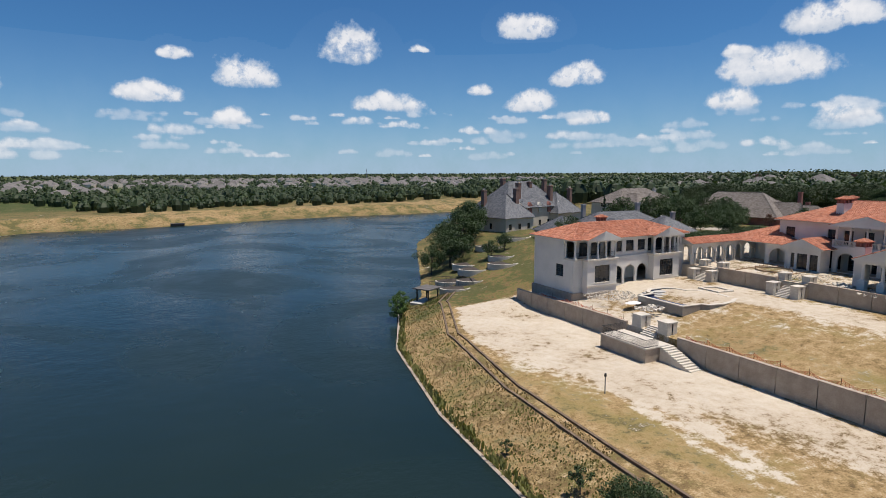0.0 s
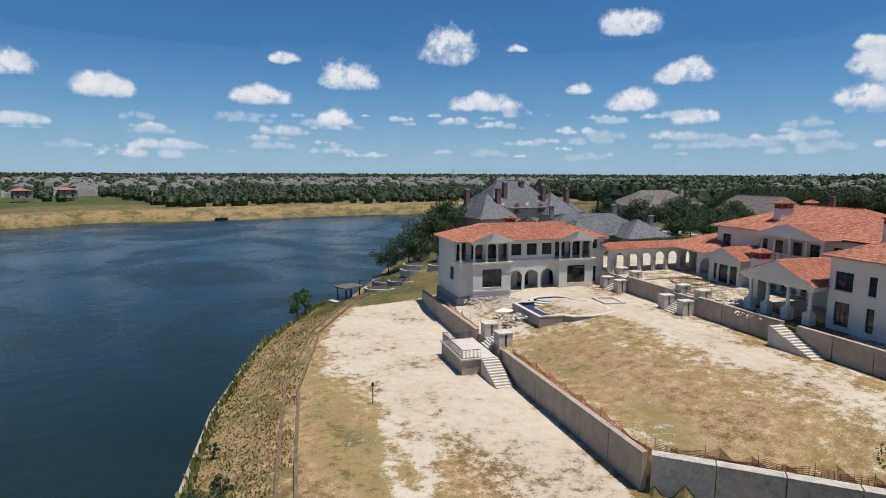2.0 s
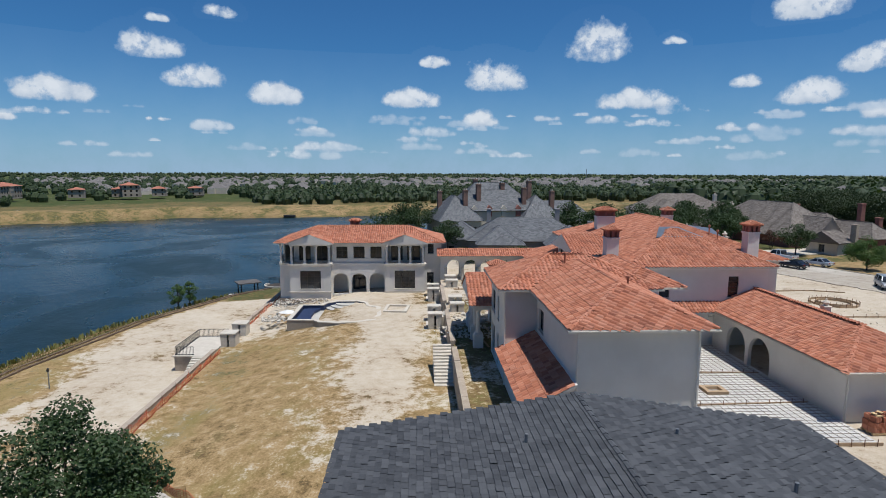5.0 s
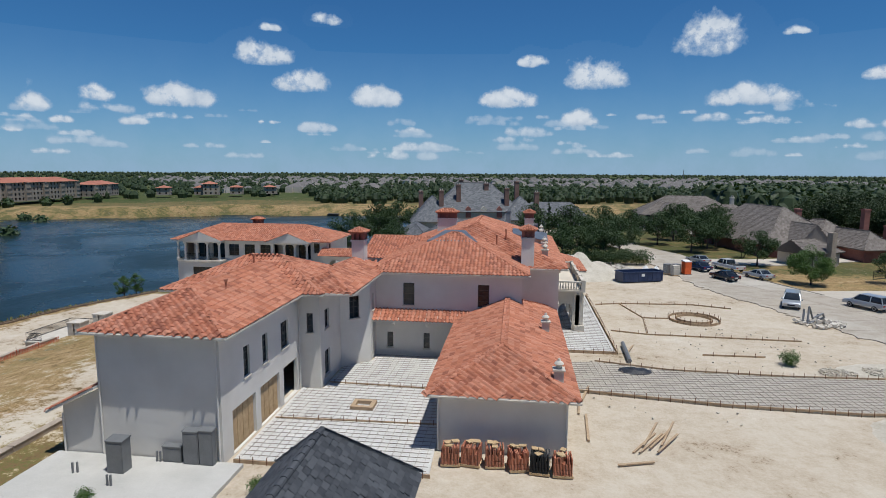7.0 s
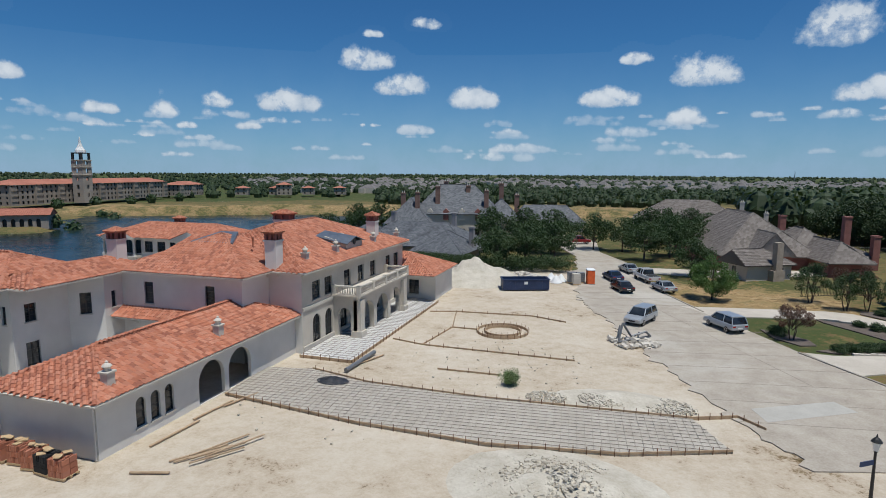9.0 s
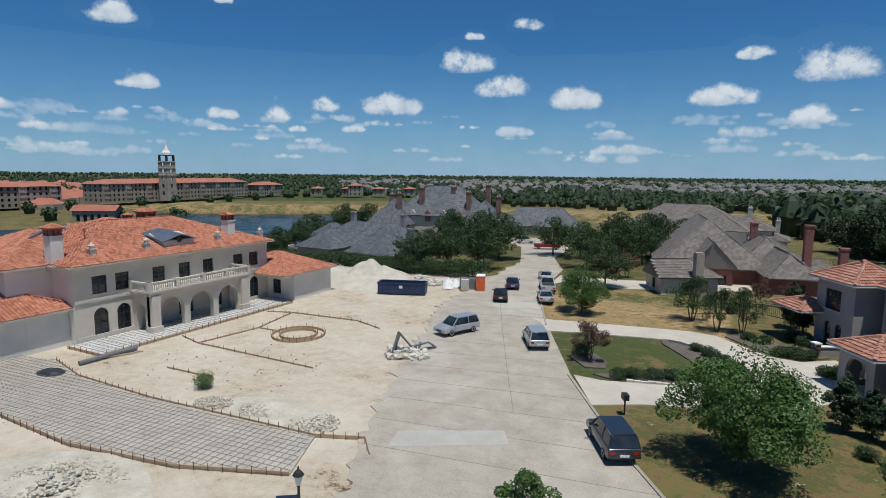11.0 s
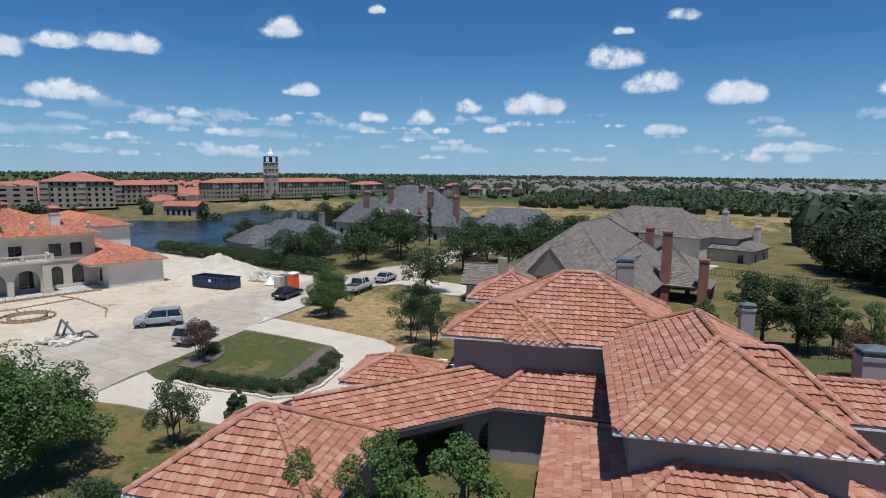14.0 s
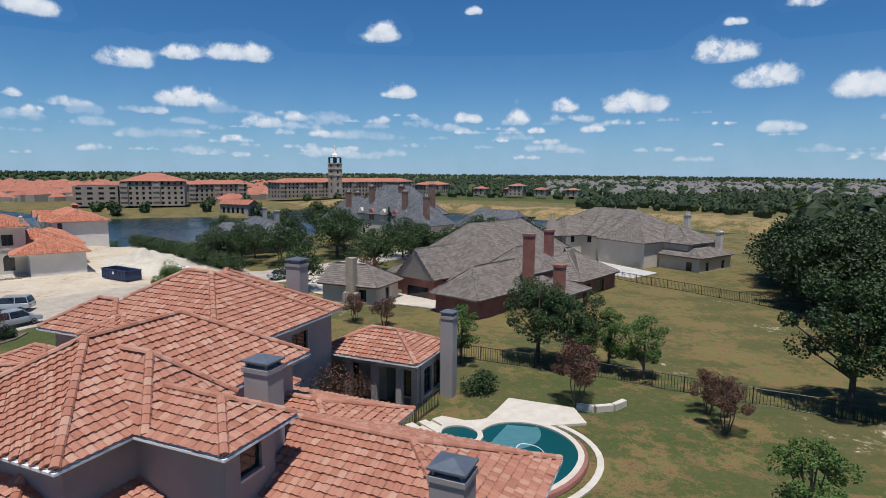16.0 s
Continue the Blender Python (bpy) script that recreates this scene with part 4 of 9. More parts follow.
for vx, vy, vz in ((61.0, 61.5, 10.1), (60.2, 58.2, 9.9), (43.6, 38.0, 8.9), (41.5, 46.5, 9.3)):
    bm = bmesh.new()
    tube(bm, (vx, vy, vz - 0.4), (vx, vy, vz + 0.45), 0.07)
    lathe(bm, [(0.13, vz + 0.4), (0.13, vz + 0.55), (0.02, vz + 0.62)], vx, vy, 8)
    part("vent_pipe", bm, CLAY, mansion)
# downpipes at the corners of the wing
for dx, dy, top in ((38.75, 32.3, 7.2), (45.85, 32.3, 7.2), (36.35, 32.28, 2.5), (46.1, 43.9, 7.2), (57.7, 35.7, 3.3), (65.1, 35.7, 3.3), (36.2, 43.3, 7.2)):
    bm = bmesh.new()
    tube(bm, (dx, dy, 0.0), (dx, dy, top), 0.055)
    part("downpipe", bm, STUCCO, mansion)
# west side: porch with columns, gabled bay and gallery over arches
for y in (53.0, 55.7, 58.4, 60.8):
    bm = bmesh.new()
    box(bm, 34.75, 35.65, y - 0.45, y + 0.45, 0.0, 1.3)
    column(bm, 35.2, y, 1.3, 3.7, 0.22, 0.3)
    part("porch_column", bm, STUCCO, mansion)
bm = bmesh.new()
box(bm, 34.7, 35.7, 52.3, 61.6, 3.7, 4.15)
box(bm, 35.7, 49.7, 52.35, 52.75, 3.7, 4.15)
box(bm, 35.7, 49.7, 61.15, 61.55, 3.7, 4.15)
gable_fill(bm, 52.3, 61.6, 34.75, 4.15, 0.42, 0.3, "x")
box(bm, 44.0, 44.3, 53.0, 61.0, 0.0, 3.8)
part("porch_beam", bm, STUCCO, mansion)
roof(mansion, [(34.4, 46.0, 51.9, 62.0, 4.2, 0.42, "gg", "x")], CLAY, seed=11, soffit=STUCCO, name="porch_roof")
chimney(mansion, 38.2, 62.6, 0.0, 6.6, 1.6, 1.3)
wall_set(mansion, [
    ((46.5, 77.4), (43.9, 77.4), -0.3, 3.6, []),
    ((43.9, 77.4), (43.9, 71.6), -0.3, 3.6, [((1.0, 1.6, 0.6, 3.0), 1, 4), ((2.0, 3.7, 0.4, 3.0), 2, 4), ((4.1, 5.4, 0.4, 3.0), 2, 4)]),
    ((43.9, 71.6), (46.5, 71.6), -0.3, 3.6, []),
    ((47.0, 71.6), (47.0, 61.5), -0.3, 3.9, [((0.8, 3.4, 0.3, 3.5, True), 0, 0), ((4.0, 6.6, 0.3, 3.5, True), 0, 0), ((7.2, 9.8, 0.3, 3.5, True), 0, 0)]),
], STUCCO)
bm = bmesh.new()
gable_fill(bm, 71.0, 78.0, 43.9, 3.6, 0.42, 0.3, "x")
part("bay_gable", bm, STUCCO, mansion)
roof(mansion, [(43.5, 50.5, 70.9, 78.1, 3.65, 0.42, "gg", "x")], CLAY, seed=12, soffit=STUCCO, name="bay_roof")
bm = bmesh.new()
box(bm, 46.8, 49.7, 61.5, 71.6, 3.9, 4.2)
part("gallery_floor", bm, STUCCO, mansion)
balustrade(mansion, (47.0, 71.5), (47.0, 61.6), 4.2, 3)
for y in (62.0, 64.4, 66.8, 69.2, 71.3):
    bm = bmesh.new()
    column(bm, 47.2, y, 4.2, 7.3, 0.17, 0.2)
    part("gallery_column", bm, STUCCO, mansion)
roof(mansion, [(46.3, 53.0, 61.0, 72.2, 7.5, 0.30, "gg", "x")], CLAY, seed=13, soffit=STUCCO, name="gallery_roof")

# ---- arcade between the houses ----
arcade = thing("arcade", "white stucco arcade with a terracotta roof on turned columns", "arcade")
bm = bmesh.new()
holes = [(1.0 + 2.55 * i, 3.0 + 2.55 * i, 0.0, 3.0, True) for i in range(6)]
wall(bm, (33.0, 87.0), (49.8, 87.0), 0.0, 3.6, holes, 0.35)
part("arcade_wall", bm, STUCCO, arcade)
bm = bmesh.new()
wall(bm, (49.8, 90.4), (33.0, 90.4), 0.0, 3.6, [(16.8 - h[1], 16.8 - h[0], 0.0, 3.0, True) for h in holes], 0.35)
part("arcade_wall", bm, STUCCO, arcade)
for i in range(7):
    bm = bmesh.new()
    column(bm, 33.73 + 2.55 * i, 86.9, 0.0, 2.0, 0.17, 0.24)
    part("arcade_column", bm, CAST_STONE, arcade)
roof(arcade, [(32.6, 50.2, 86.4, 91.0, 3.65, 0.36, "gg", "x")], CLAY, seed=14, soffit=STUCCO)
wall_set(mansion, [((49.7, 82.4), (46.0, 82.4), -0.3, 3.5, [((0.6, 3.0, 0.3, 3.1, True), 0, 0)]), ((46.0, 82.4), (46.0, 77.4), -0.3, 3.5, [((0.8, 4.0, 0.3, 3.1, True), 0, 0)]),
                   ((50.0, 91.0), (50.0, 82.4), -0.3, 3.5, [((1.0, 3.4, 0.3, 3.1, True), 0, 0)])], STUCCO)
roof(mansion, [(45.4, 60.0, 77.6, 91.4, 3.6, 0.36, "hh", "x")], CLAY, seed=15, soffit=STUCCO, name="corner_roof")

# ---- guest house by the lake ----
guest = thing("guest_house", "white stucco two-storey guest house with terracotta roof and columned balconies", "house", 0, 1.4, 0)
GB, GM, GE = -4.4, 2.1, 5.2


def bay(x0, x1, y, corner=False):
    """A gabled bay: window below, columned balcony above."""
    w = x1 - x0
    runs = [((x0, y), (x1, y), GB + 1.2, GM, [((w / 2 - 1.55, w / 2 + 1.55, 1.75, 4.5), 3, 3)]),
            ((x1, y), (x1, 87.5), GB + 1.2, GM, []), ((x0, 87.5), (x0, y), GB + 1.2, GM, [])]
    wall_set(guest, runs, STUCCO)
    bm = bmesh.new()
    box(bm, x0 - 0.25, x1 + 0.25, y - 0.3, 88.2, GM, GM + 0.28)
    box(bm, x0 - 0.12, x1 + 0.12, y - 0.14, y, GB + 2.3, GB + 2.55)
    part("balcony_floor", bm, CAST_STONE, guest)
    for x in (x0 + 0.25, x0 + w * 0.36, x0 + w * 0.64, x1 - 0.25):
        bm = bmesh.new()
        column(bm, x, y + 0.25, GM + 0.28, GE - 0.1, 0.19, 0.24)
        part("balcony_column", bm, STUCCO, guest)
    bm = bmesh.new()
    box(bm, x0, x1, y + 0.02, y + 0.45, GE - 0.1, GE + 0.3)
    gable_fill(bm, x0 - 0.3, x1 + 0.3, y + 0.02, GE + 0.3, 0.38, 0.3)
    part("pediment", bm, STUCCO, guest)
    bm = bmesh.new()
    railing(bm, (x0 + 0.3, y + 0.2), (x1 - 0.3, y + 0.2), GM + 0.28)
    part("balcony_railing", bm, FRAME, guest)


wall_set(guest, [
    ((8.5, 87.5), (10.3, 87.5), GB, GM, []),
    ((16.4, 87.5), (24.6, 87.5), GB + 1.6, GM + 0.2, [((0.2, 2.5, 0.35, 3.5, True), 0, 0), ((2.95, 5.25, 0.35, 3.5, True), 0, 0), ((5.7, 8.0, 0.35, 3.5, True), 0, 0)]),
    ((16.4, 87.7), (24.6, 87.7), GM + 0.2, GE + 0.2, [((0.7, 2.4, 0.7, 2.5), 2, 3), ((3.3, 5.0, 0.7, 2.5), 2, 3), ((5.9, 7.6, 0.7, 2.5), 2, 3)]),
    ((16.0, 90.2), (25.0, 90.2), GB + 1.6, GM + 0.1, [((3.3, 5.3, 0.4, 2.8), 2, 3)]),
    ((10.3, 89.3), (16.4, 89.3), GM, GE, [((0.8, 2.6, 0.3, 2.6), 2, 1), ((3.3, 5.3, 0.3, 2.6), 2, 1)]),
    ((24.6, 89.3), (30.6, 89.3), GM, GE, [((0.8, 2.6, 0.3, 2.6), 2, 1), ((3.3, 5.3, 0.3, 2.6), 2, 1)]),
    ((30.6, 87.5), (33.2, 87.5), GB + 1.2, GE, [((0.4, 1.4, 1.5, 4.0), 1, 1), ((0.5, 1.4, 6.9, 9.0, True), 1, 3)]),
    ((33.2, 87.5), (33.2, 98.0), GB + 1.2, GE, [((1.0, 1.9, 6.9, 8.6, True), 1, 3)]),
    ((33.2, 98.0), (8.5, 98.0), GB, GE, []),
    ((8.5, 98.0), (8.5, 87.5), GB, GM, [((6.0, 8.0, 3.6, 5.6), 2, 3)]),
    ((8.5, 98.0), (8.5, 90.0), GM, GE, []),
], STUCCO)
bm = bmesh.new()
wall(bm, (8.3, 87.3), (16.6, 86.05), GB - 0.6, GB + 1.3, [], 0.5)
box(bm, 8.2, 8.5, 87.4, 98.2, GB - 0.6, GB + 1.3)
part("basement_wall", bm, STONE_WALL, guest)
bm = bmesh.new()
box(bm, 8.5, 10.4, 87.2, 89.6, GM, GM + 0.28)
part("balcony_floor", bm, CAST_STONE, guest)
for cx, cy in ((8.75, 87.45), (8.75, 89.8)):
    bm = bmesh.new()
    column(bm, cx, cy, GM + 0.28, GE, 0.19, 0.24)
    part("balcony_column", bm, STUCCO, guest)
bm = bmesh.new()
railing(bm, (8.75, 87.45), (10.3, 87.45), GM + 0.28)
railing(bm, (8.75, 87.45), (8.75, 89.8), GM + 0.28)
part("balcony_railing", bm, FRAME, guest)
bay(10.3, 16.4, 86.2)
bay(24.6, 30.6, 86.2)
roof(guest, [(7.8, 33.8, 86.9, 98.6, GE + 0.25, 0.36, "hh", "x"), (9.8, 16.9, 85.7, 92.4, GE + 0.3, 0.38, "gh", "y"), (24.1, 31.1, 85.7, 92.4, GE + 0.3, 0.38, "gh", "y")], CLAY, seed=8, soffit=STUCCO)
chimney(guest, 19.4, 93.6, 6.0, 8.6, 1.5, 1.0)

# ---- retaining walls, steps and the unfinished pool ----
def joint_wall(name, label, p, q, z0, z1, thick=0.45, step=4.2, mat=None):
    """A retaining wall of panels parted by narrow joints."""
    w = thing(name, label, "retaining wall", kind="structure")
    p, q = Vector((*p, 0)), Vector((*q, 0))
    n = max(1, round((q - p).length / step))
    e = (q - p).normalized()
    m = Matrix.Translation(p) @ Matrix.Rotation(math.atan2(e.y, e.x), 4, "Z")
    length = (q - p).length
    za, zb = z1 if isinstance(z1, tuple) else (z1, z1)
    for i in range(n):
        u0, u1 = length * i / n + 0.045, length * (i + 1) / n - 0.045
        t0, t1 = za + (zb - za) * i / n, za + (zb - za) * (i + 1) / n
        bm = bmesh.new()
        box(bm, u0, u1, -thick, 0, z0, (t0 + t1) / 2, m)
        box(bm, u0, u1, -thick - 0.03, 0.03, (t0 + t1) / 2, (t0 + t1) / 2 + 0.07, m)
        part("wall_panel", bm, mat or STONE_WALL, w)
    return w


PALE_RUBBLE = mottled("pale_rubble_stone", (0.33, 0.29, 0.24), (0.58, 0.54, 0.47), 1.6, 5, 0.95, bump=1.0, depth=0.08)
joint_wall("retaining_wall", "long tan block retaining wall along the sand track", (6.0, 40.5), (6.0, 66.0), -7.2, (-3.9, -4.1), step=4.3)
joint_wall("retaining_wall", "tan block retaining wall below the guest house", (6.0, 74.6), (6.0, 101.0), -7.2, (-4.0, -4.3), step=4.4)
joint_wall("retaining_wall", "pale rough stone retaining wall at the boundary", (36.0, 16.5), (6.4, 40.1), -7.2, -3.95, thick=0.8, step=4.0, mat=PALE_RUBBLE)
joint_wall("retaining_wall", "tall concrete block retaining wall below the terrace", (32.7, 20.0), (32.7, 52.2), -2.8, 0.25, step=4.2)
joint_wall("retaining_wall", "concrete block retaining wall below the terrace", (32.7, 54.0), (32.7, 66.6), -2.8, 0.25, step=4.6)
joint_wall("retaining_wall", "concrete block retaining wall below the garden court", (32.7, 71.2), (32.7, 81.5), -2.8, 0.25, step=4.6)


def steps(name, label, x, y, z, rz, n, width, rise=0.17, run=0.32, mat=None):
    s = thing(name, label, "steps", x, y, z, rz)
    for i in range(n):
        bm = bmesh.new()
        box(bm, i * run, (i + 1) * run + 0.02, 0, width, -rise * (n + 2), -rise * i)
        part("step", bm, mat or CAST_STONE, s)
    return s


def pier(x, y, z0, z1, w=1.3, d=1.3):
    p = thing("stone_pier", "square limestone pier with a flat cap beside the steps", "pier", x, y, z0, group="stone piers")
    n = max(2, round((z1 - z0) / 0.42))
    h = (z1 - z0 - 0.14) / n
    for k in range(n):
        for j in (0, 1):
            bm = bmesh.new()
            cut = 0.1 if (k + j) % 2 else -0.1
            if j == 0:
                box(bm, -w / 2, cut - 0.008, -d / 2, d / 2, k * h + 0.008, (k + 1) * h)
            else:
                box(bm, cut + 0.008, w / 2, -d / 2, d / 2, k * h + 0.008, (k + 1) * h)
            part("block", bm, CAST_STONE, p)
    bm = bmesh.new()
    box(bm, -w / 2 - 0.07, w / 2 + 0.07, -d / 2 - 0.07, d / 2 + 0.07, z1 - z0 - 0.14, z1 - z0)
    part("cap", bm, CAST_STONE, p)


steps("garden_steps", "pale stone steps from the terrace to the dry lawn", 31.0, 54.0, 0.0, -90, 14, 1.7, 0.17, 0.42)
steps("garden_steps", "pale stone steps between limestone piers", 34.2, 70.2, 0.0, 180, 13, 2.2, 0.18, 0.3)
steps("garden_steps", "pale stone steps beside the guest house", 34.4, 84.6, 0.0, 180, 13, 2.2, 0.18, 0.3)
for x, y, a, b in ((34.2, 67.3, -0.4, 1.0), (31.6, 67.3, -2.5, -0.2), (34.2, 71.0, -0.4, 1.0), (31.6, 71.0, -2.5, -0.2), (34.4, 81.8, -0.4, 1.0), (31.8, 81.8, -2.5, -0.2), (34.4, 85.4, -0.4, 1.0), (31.8, 85.4, -2.5, -0.3)):
    pier(x, y, a, b, 1.6, 1.2)
landing = thing("stair_landing", "stone-faced landing with iron railing above the sand track", "landing")
bm = bmesh.new()
box(bm, 1.4, 5.5, 66.6, 74.4, -7.2, -5.1)
part("landing_block", bm, STONE_WALL, landing)
bm = bmesh.new()
box(bm, 1.25, 5.5, 66.45, 74.5, -5.1, -4.95)
part("landing_slab", bm, CAST_STONE, landing)
for a, b in (((1.5, 66.7), (1.5, 74.3)), ((1.5, 74.3), (5.2, 74.3)), ((1.5, 66.7), (3.6, 66.7))):
    bm = bmesh.new()
    railing(bm, a, b, -4.95, 1.0, 0.16, 0.02)
    part("landing_railing", bm, FRAME, landing)
steps("landing_steps", "cast stone steps down to the sand track", 5.6, 66.4, -5.0, -90, 11, 2.0, 0.17, 0.42).matrix_basis = pose(3.6, 66.4, -5.0, 0, 0, -90)
steps("landing_steps", "cast stone steps up to the pool terrace", 5.9, 70.6, -4.0, 180, 6, 2.2, 0.17, 0.3).matrix_basis = pose(7.4, 71.6, -3.9, 0, 0, 180)
pier(7.2, 68.6, -4.6, -2.7, 1.7, 1.6)
pier(7.2, 73.0, -4.6, -2.7, 1.7, 1.6)

pool = thing("unfinished_pool", "unfinished concrete pool shell with pale coping and dark blue tile", "pool", 0, 0, -2.2)


def ring_of(cx, cy, rx, ry, n=28, a0=0.0, a1=2 * math.pi):
    return [(cx + rx * math.cos(a0 + (a1 - a0) * i / n), cy + ry * math.sin(a0 + (a1 - a0) * i / n)) for i in range(n)]


def band(bm, outer, inner, z0, z1):
    n = len(outer)
    for i in range(n):
        j = (i + 1) % n
        prism(bm, [outer[i], outer[j], inner[j], inner[i]], z0, z1)


def shrink(pts, d):
    cx, cy = sum(p[0] for p in pts) / len(pts), sum(p[1] for p in pts) / len(pts)
    return [(cx + (x - cx) * (1 - d / math.hypot(x - cx, y - cy)), cy + (y - cy) * (1 - d / math.hypot(x - cx, y - cy))) for x, y in pts]


SHELL = [(13.3, 71.6), (16.6, 71.4), (17.4, 70.5), (19.8, 70.0), (22.2, 70.4), (24.2, 71.4), (24.8, 74.0), (24.4, 78.4), (22.9, 79.4), (22.4, 81.4), (21.0, 82.5), (18.2, 82.5), (16.6, 81.4), (16.2, 80.0), (13.3, 79.8)]
bm = bmesh.new()
band(bm, SHELL, shrink(SHELL, 0.45), -1.3, 0.0)
part("pool_wall", bm, CONCRETE, pool)
bm = bmesh.new()
band(bm, shrink(SHELL, -0.06), shrink(SHELL, 0.55), 0.004, 0.11)
part("coping", bm, CAST_STONE, pool)
bm = bmesh.new()
band(bm, shrink(SHELL, 0.454), shrink(SHELL, 0.5), -0.74, -0.01)
part("waterline_tile", bm, BLUE_STEEL, pool)
bm = bmesh.new()
prism(bm, shrink(SHELL, 0.5), -1.3, -0.75)
prism(bm, [(14.6, 73.2), (16.6, 73.0), (16.6, 80.6), (14.6, 79.6)], -0.75, -0.7)
part("pool_floor", bm, CONCRETE_NEW, pool)
for k, r in enumerate((4.2, 3.2, 2.2)):
    bm = bmesh.new()
    prism(bm, [(19.4 + r * 0.75 * math.cos(a), 82.6 + r * math.sin(a)) for a in [math.pi + math.pi * q / 10 for q in range(11)]], -0.75, -0.5 + 0.17 * k)
    part("pool_step", bm, CONCRETE_NEW, pool)
bm = bmesh.new()
prism(bm, [(13.95, 72.6), (16.2, 72.5), (15.6, 75.0), (15.6, 77.6), (16.2, 79.4), (13.95, 79.2)], -0.6, -0.3)
part("basin_floor", bm, BLUE_STEEL, pool)
bm = bmesh.new()
band(bm, [(25.0, 75.2), (28.1, 74.8), (28.5, 78.6), (25.3, 79.1)], [(25.4, 75.6), (27.7, 75.3), (28.1, 78.2), (25.7, 78.6)], -1.0, 0.3)
part("spa_wall", bm, CAST_STONE, pool)
bm = bmesh.new()
prism(bm, [(25.4, 75.6), (27.7, 75.3), (28.1, 78.2), (25.7, 78.6)], -1.0, -0.1)
part("spa_floor", bm, BLUE_STEEL, pool)


def rubble(name, label, x, y, z, r, n, size, seed, mat=None, mound=0.0):
    """A heap or scatter of broken stones."""
    rng = random.Random(seed)
    bm = bmesh.new()
    for _ in range(n):
        a, d = rng.uniform(0, 2 * math.pi), r * math.sqrt(rng.random())
        s = size * rng.uniform(0.4, 1.4)
        h = mound * (1 - d / r)
        m = Matrix.Translation((x + d * math.cos(a) * 1.3, y + d * math.sin(a), z + h + s * 0.15)) @ Euler((rng.uniform(-0.5, 0.5), rng.uniform(-0.5, 0.5), rng.uniform(0, 6))).to_matrix().to_4x4()
        box(bm, -s / 2, s / 2, -s * 0.4, s * 0.4, -s * 0.25, s * 0.25, m)
    me = mesh_of(name, bm, mat or CAST_STONE)
    return tagged(new(name, me), label, "rubble", kind="stuff")


rubble("stone_scraps", "white stone scraps strewn below the guest house", 12.6, 84.6, -2.95, 3.6, 420, 0.17, 5)
rubble("stone_scraps", "broken stone scraps beside the pool shell", 11.2, 75.5, -2.95, 1.7, 80, 0.3, 6)
rubble("stone_scraps", "loose stones along the terrace edge", 36.5, 63.8, 0.0, 2.2, 50, 0.35, 7)


# ---- street, drives and the building site ----
def slab(name, label, pts, z, mat, thick=0.12, category="pavement"):
    bm = bmesh.new()
    prism(bm, pts, z - thick, z)
    return tagged(part(name, bm, mat), label, category, kind="structure")


def make_road():
    """Tan concrete with dusty drifts, oil drips and tyre-darkened stretches."""
    n = Nodes("worn_road_concrete")
    broad, mid, fine = n.noise(0.07, 5, 0.65, 0.6), n.noise(0.5, 5, 0.65), n.noise(7.0, 4, 0.6)
    col = n.ramp(n.calc("ADD", n.calc("MULTIPLY", mid, 0.6), n.calc("MULTIPLY", fine, 0.4)), [(0.34, (0.30, 0.255, 0.20)), (0.5, (0.385, 0.335, 0.27)), (0.66, (0.455, 0.405, 0.335))])
    col = n.mix(n.calc("MULTIPLY", n.step(broad, 0.5, 0.68), 0.6), col, (0.53, 0.495, 0.43))
    col = n.mix(n.calc("MULTIPLY", n.step(n.noise(0.22, 6, 0.7, 1.0), 0.56, 0.7), 0.25), col, (0.22, 0.19, 0.155))
    n.bump(fine, 0.35, 0.01)
    return n.finish(col, 0.9)


ROAD = make_road()
PATCH = mottled("newer_road_concrete", (0.37, 0.345, 0.30), (0.47, 0.445, 0.395), 0.5, 9, 0.9)
drift = random.Random(21)
WEST = []
for p, q in zip([(85.0, 130.0), (86.4, 106.0), (88.0, 90.0), (91.5, 80.0), (95.6, 67.5), (100.2, 55.6)], [(86.4, 106.0), (88.0, 90.0), (91.5, 80.0), (95.6, 67.5), (100.2, 55.6), (104.4, 47.0)]):
    for i in range(14):
        f = i / 14
        WEST.append((p[0] + (q[0] - p[0]) * f + drift.uniform(-0.35, 0.75), p[1] + (q[1] - p[1]) * f + drift.uniform(-0.3, 0.3)))
slab("road", "pale worn concrete street with joints", [(104.4, 47.0), (121.5, 52.0), (116.5, 59.5), (110.0, 71.5), (103.6, 86.0), (99.6, 96.5), (96.2, 112.0), (94.8, 124.0), (89.5, 137.0), (88.0, 156.0), (76.0, 172.0), (66.0, 166.0), (78.0, 150.0)] + WEST, 0.03, ROAD)
slab("road", "pale worn concrete street", [(117.6, 50.86), (125.0, 12.0), (138.0, 12.0), (121.5, 52.0)], 0.026, ROAD)
slab("concrete_patch", "fresh pale concrete patch in the street", [(102.8, 55.6), (108.9, 58.9), (109.9, 57.2), (103.4, 53.4)], 0.038, PATCH, 0.1)
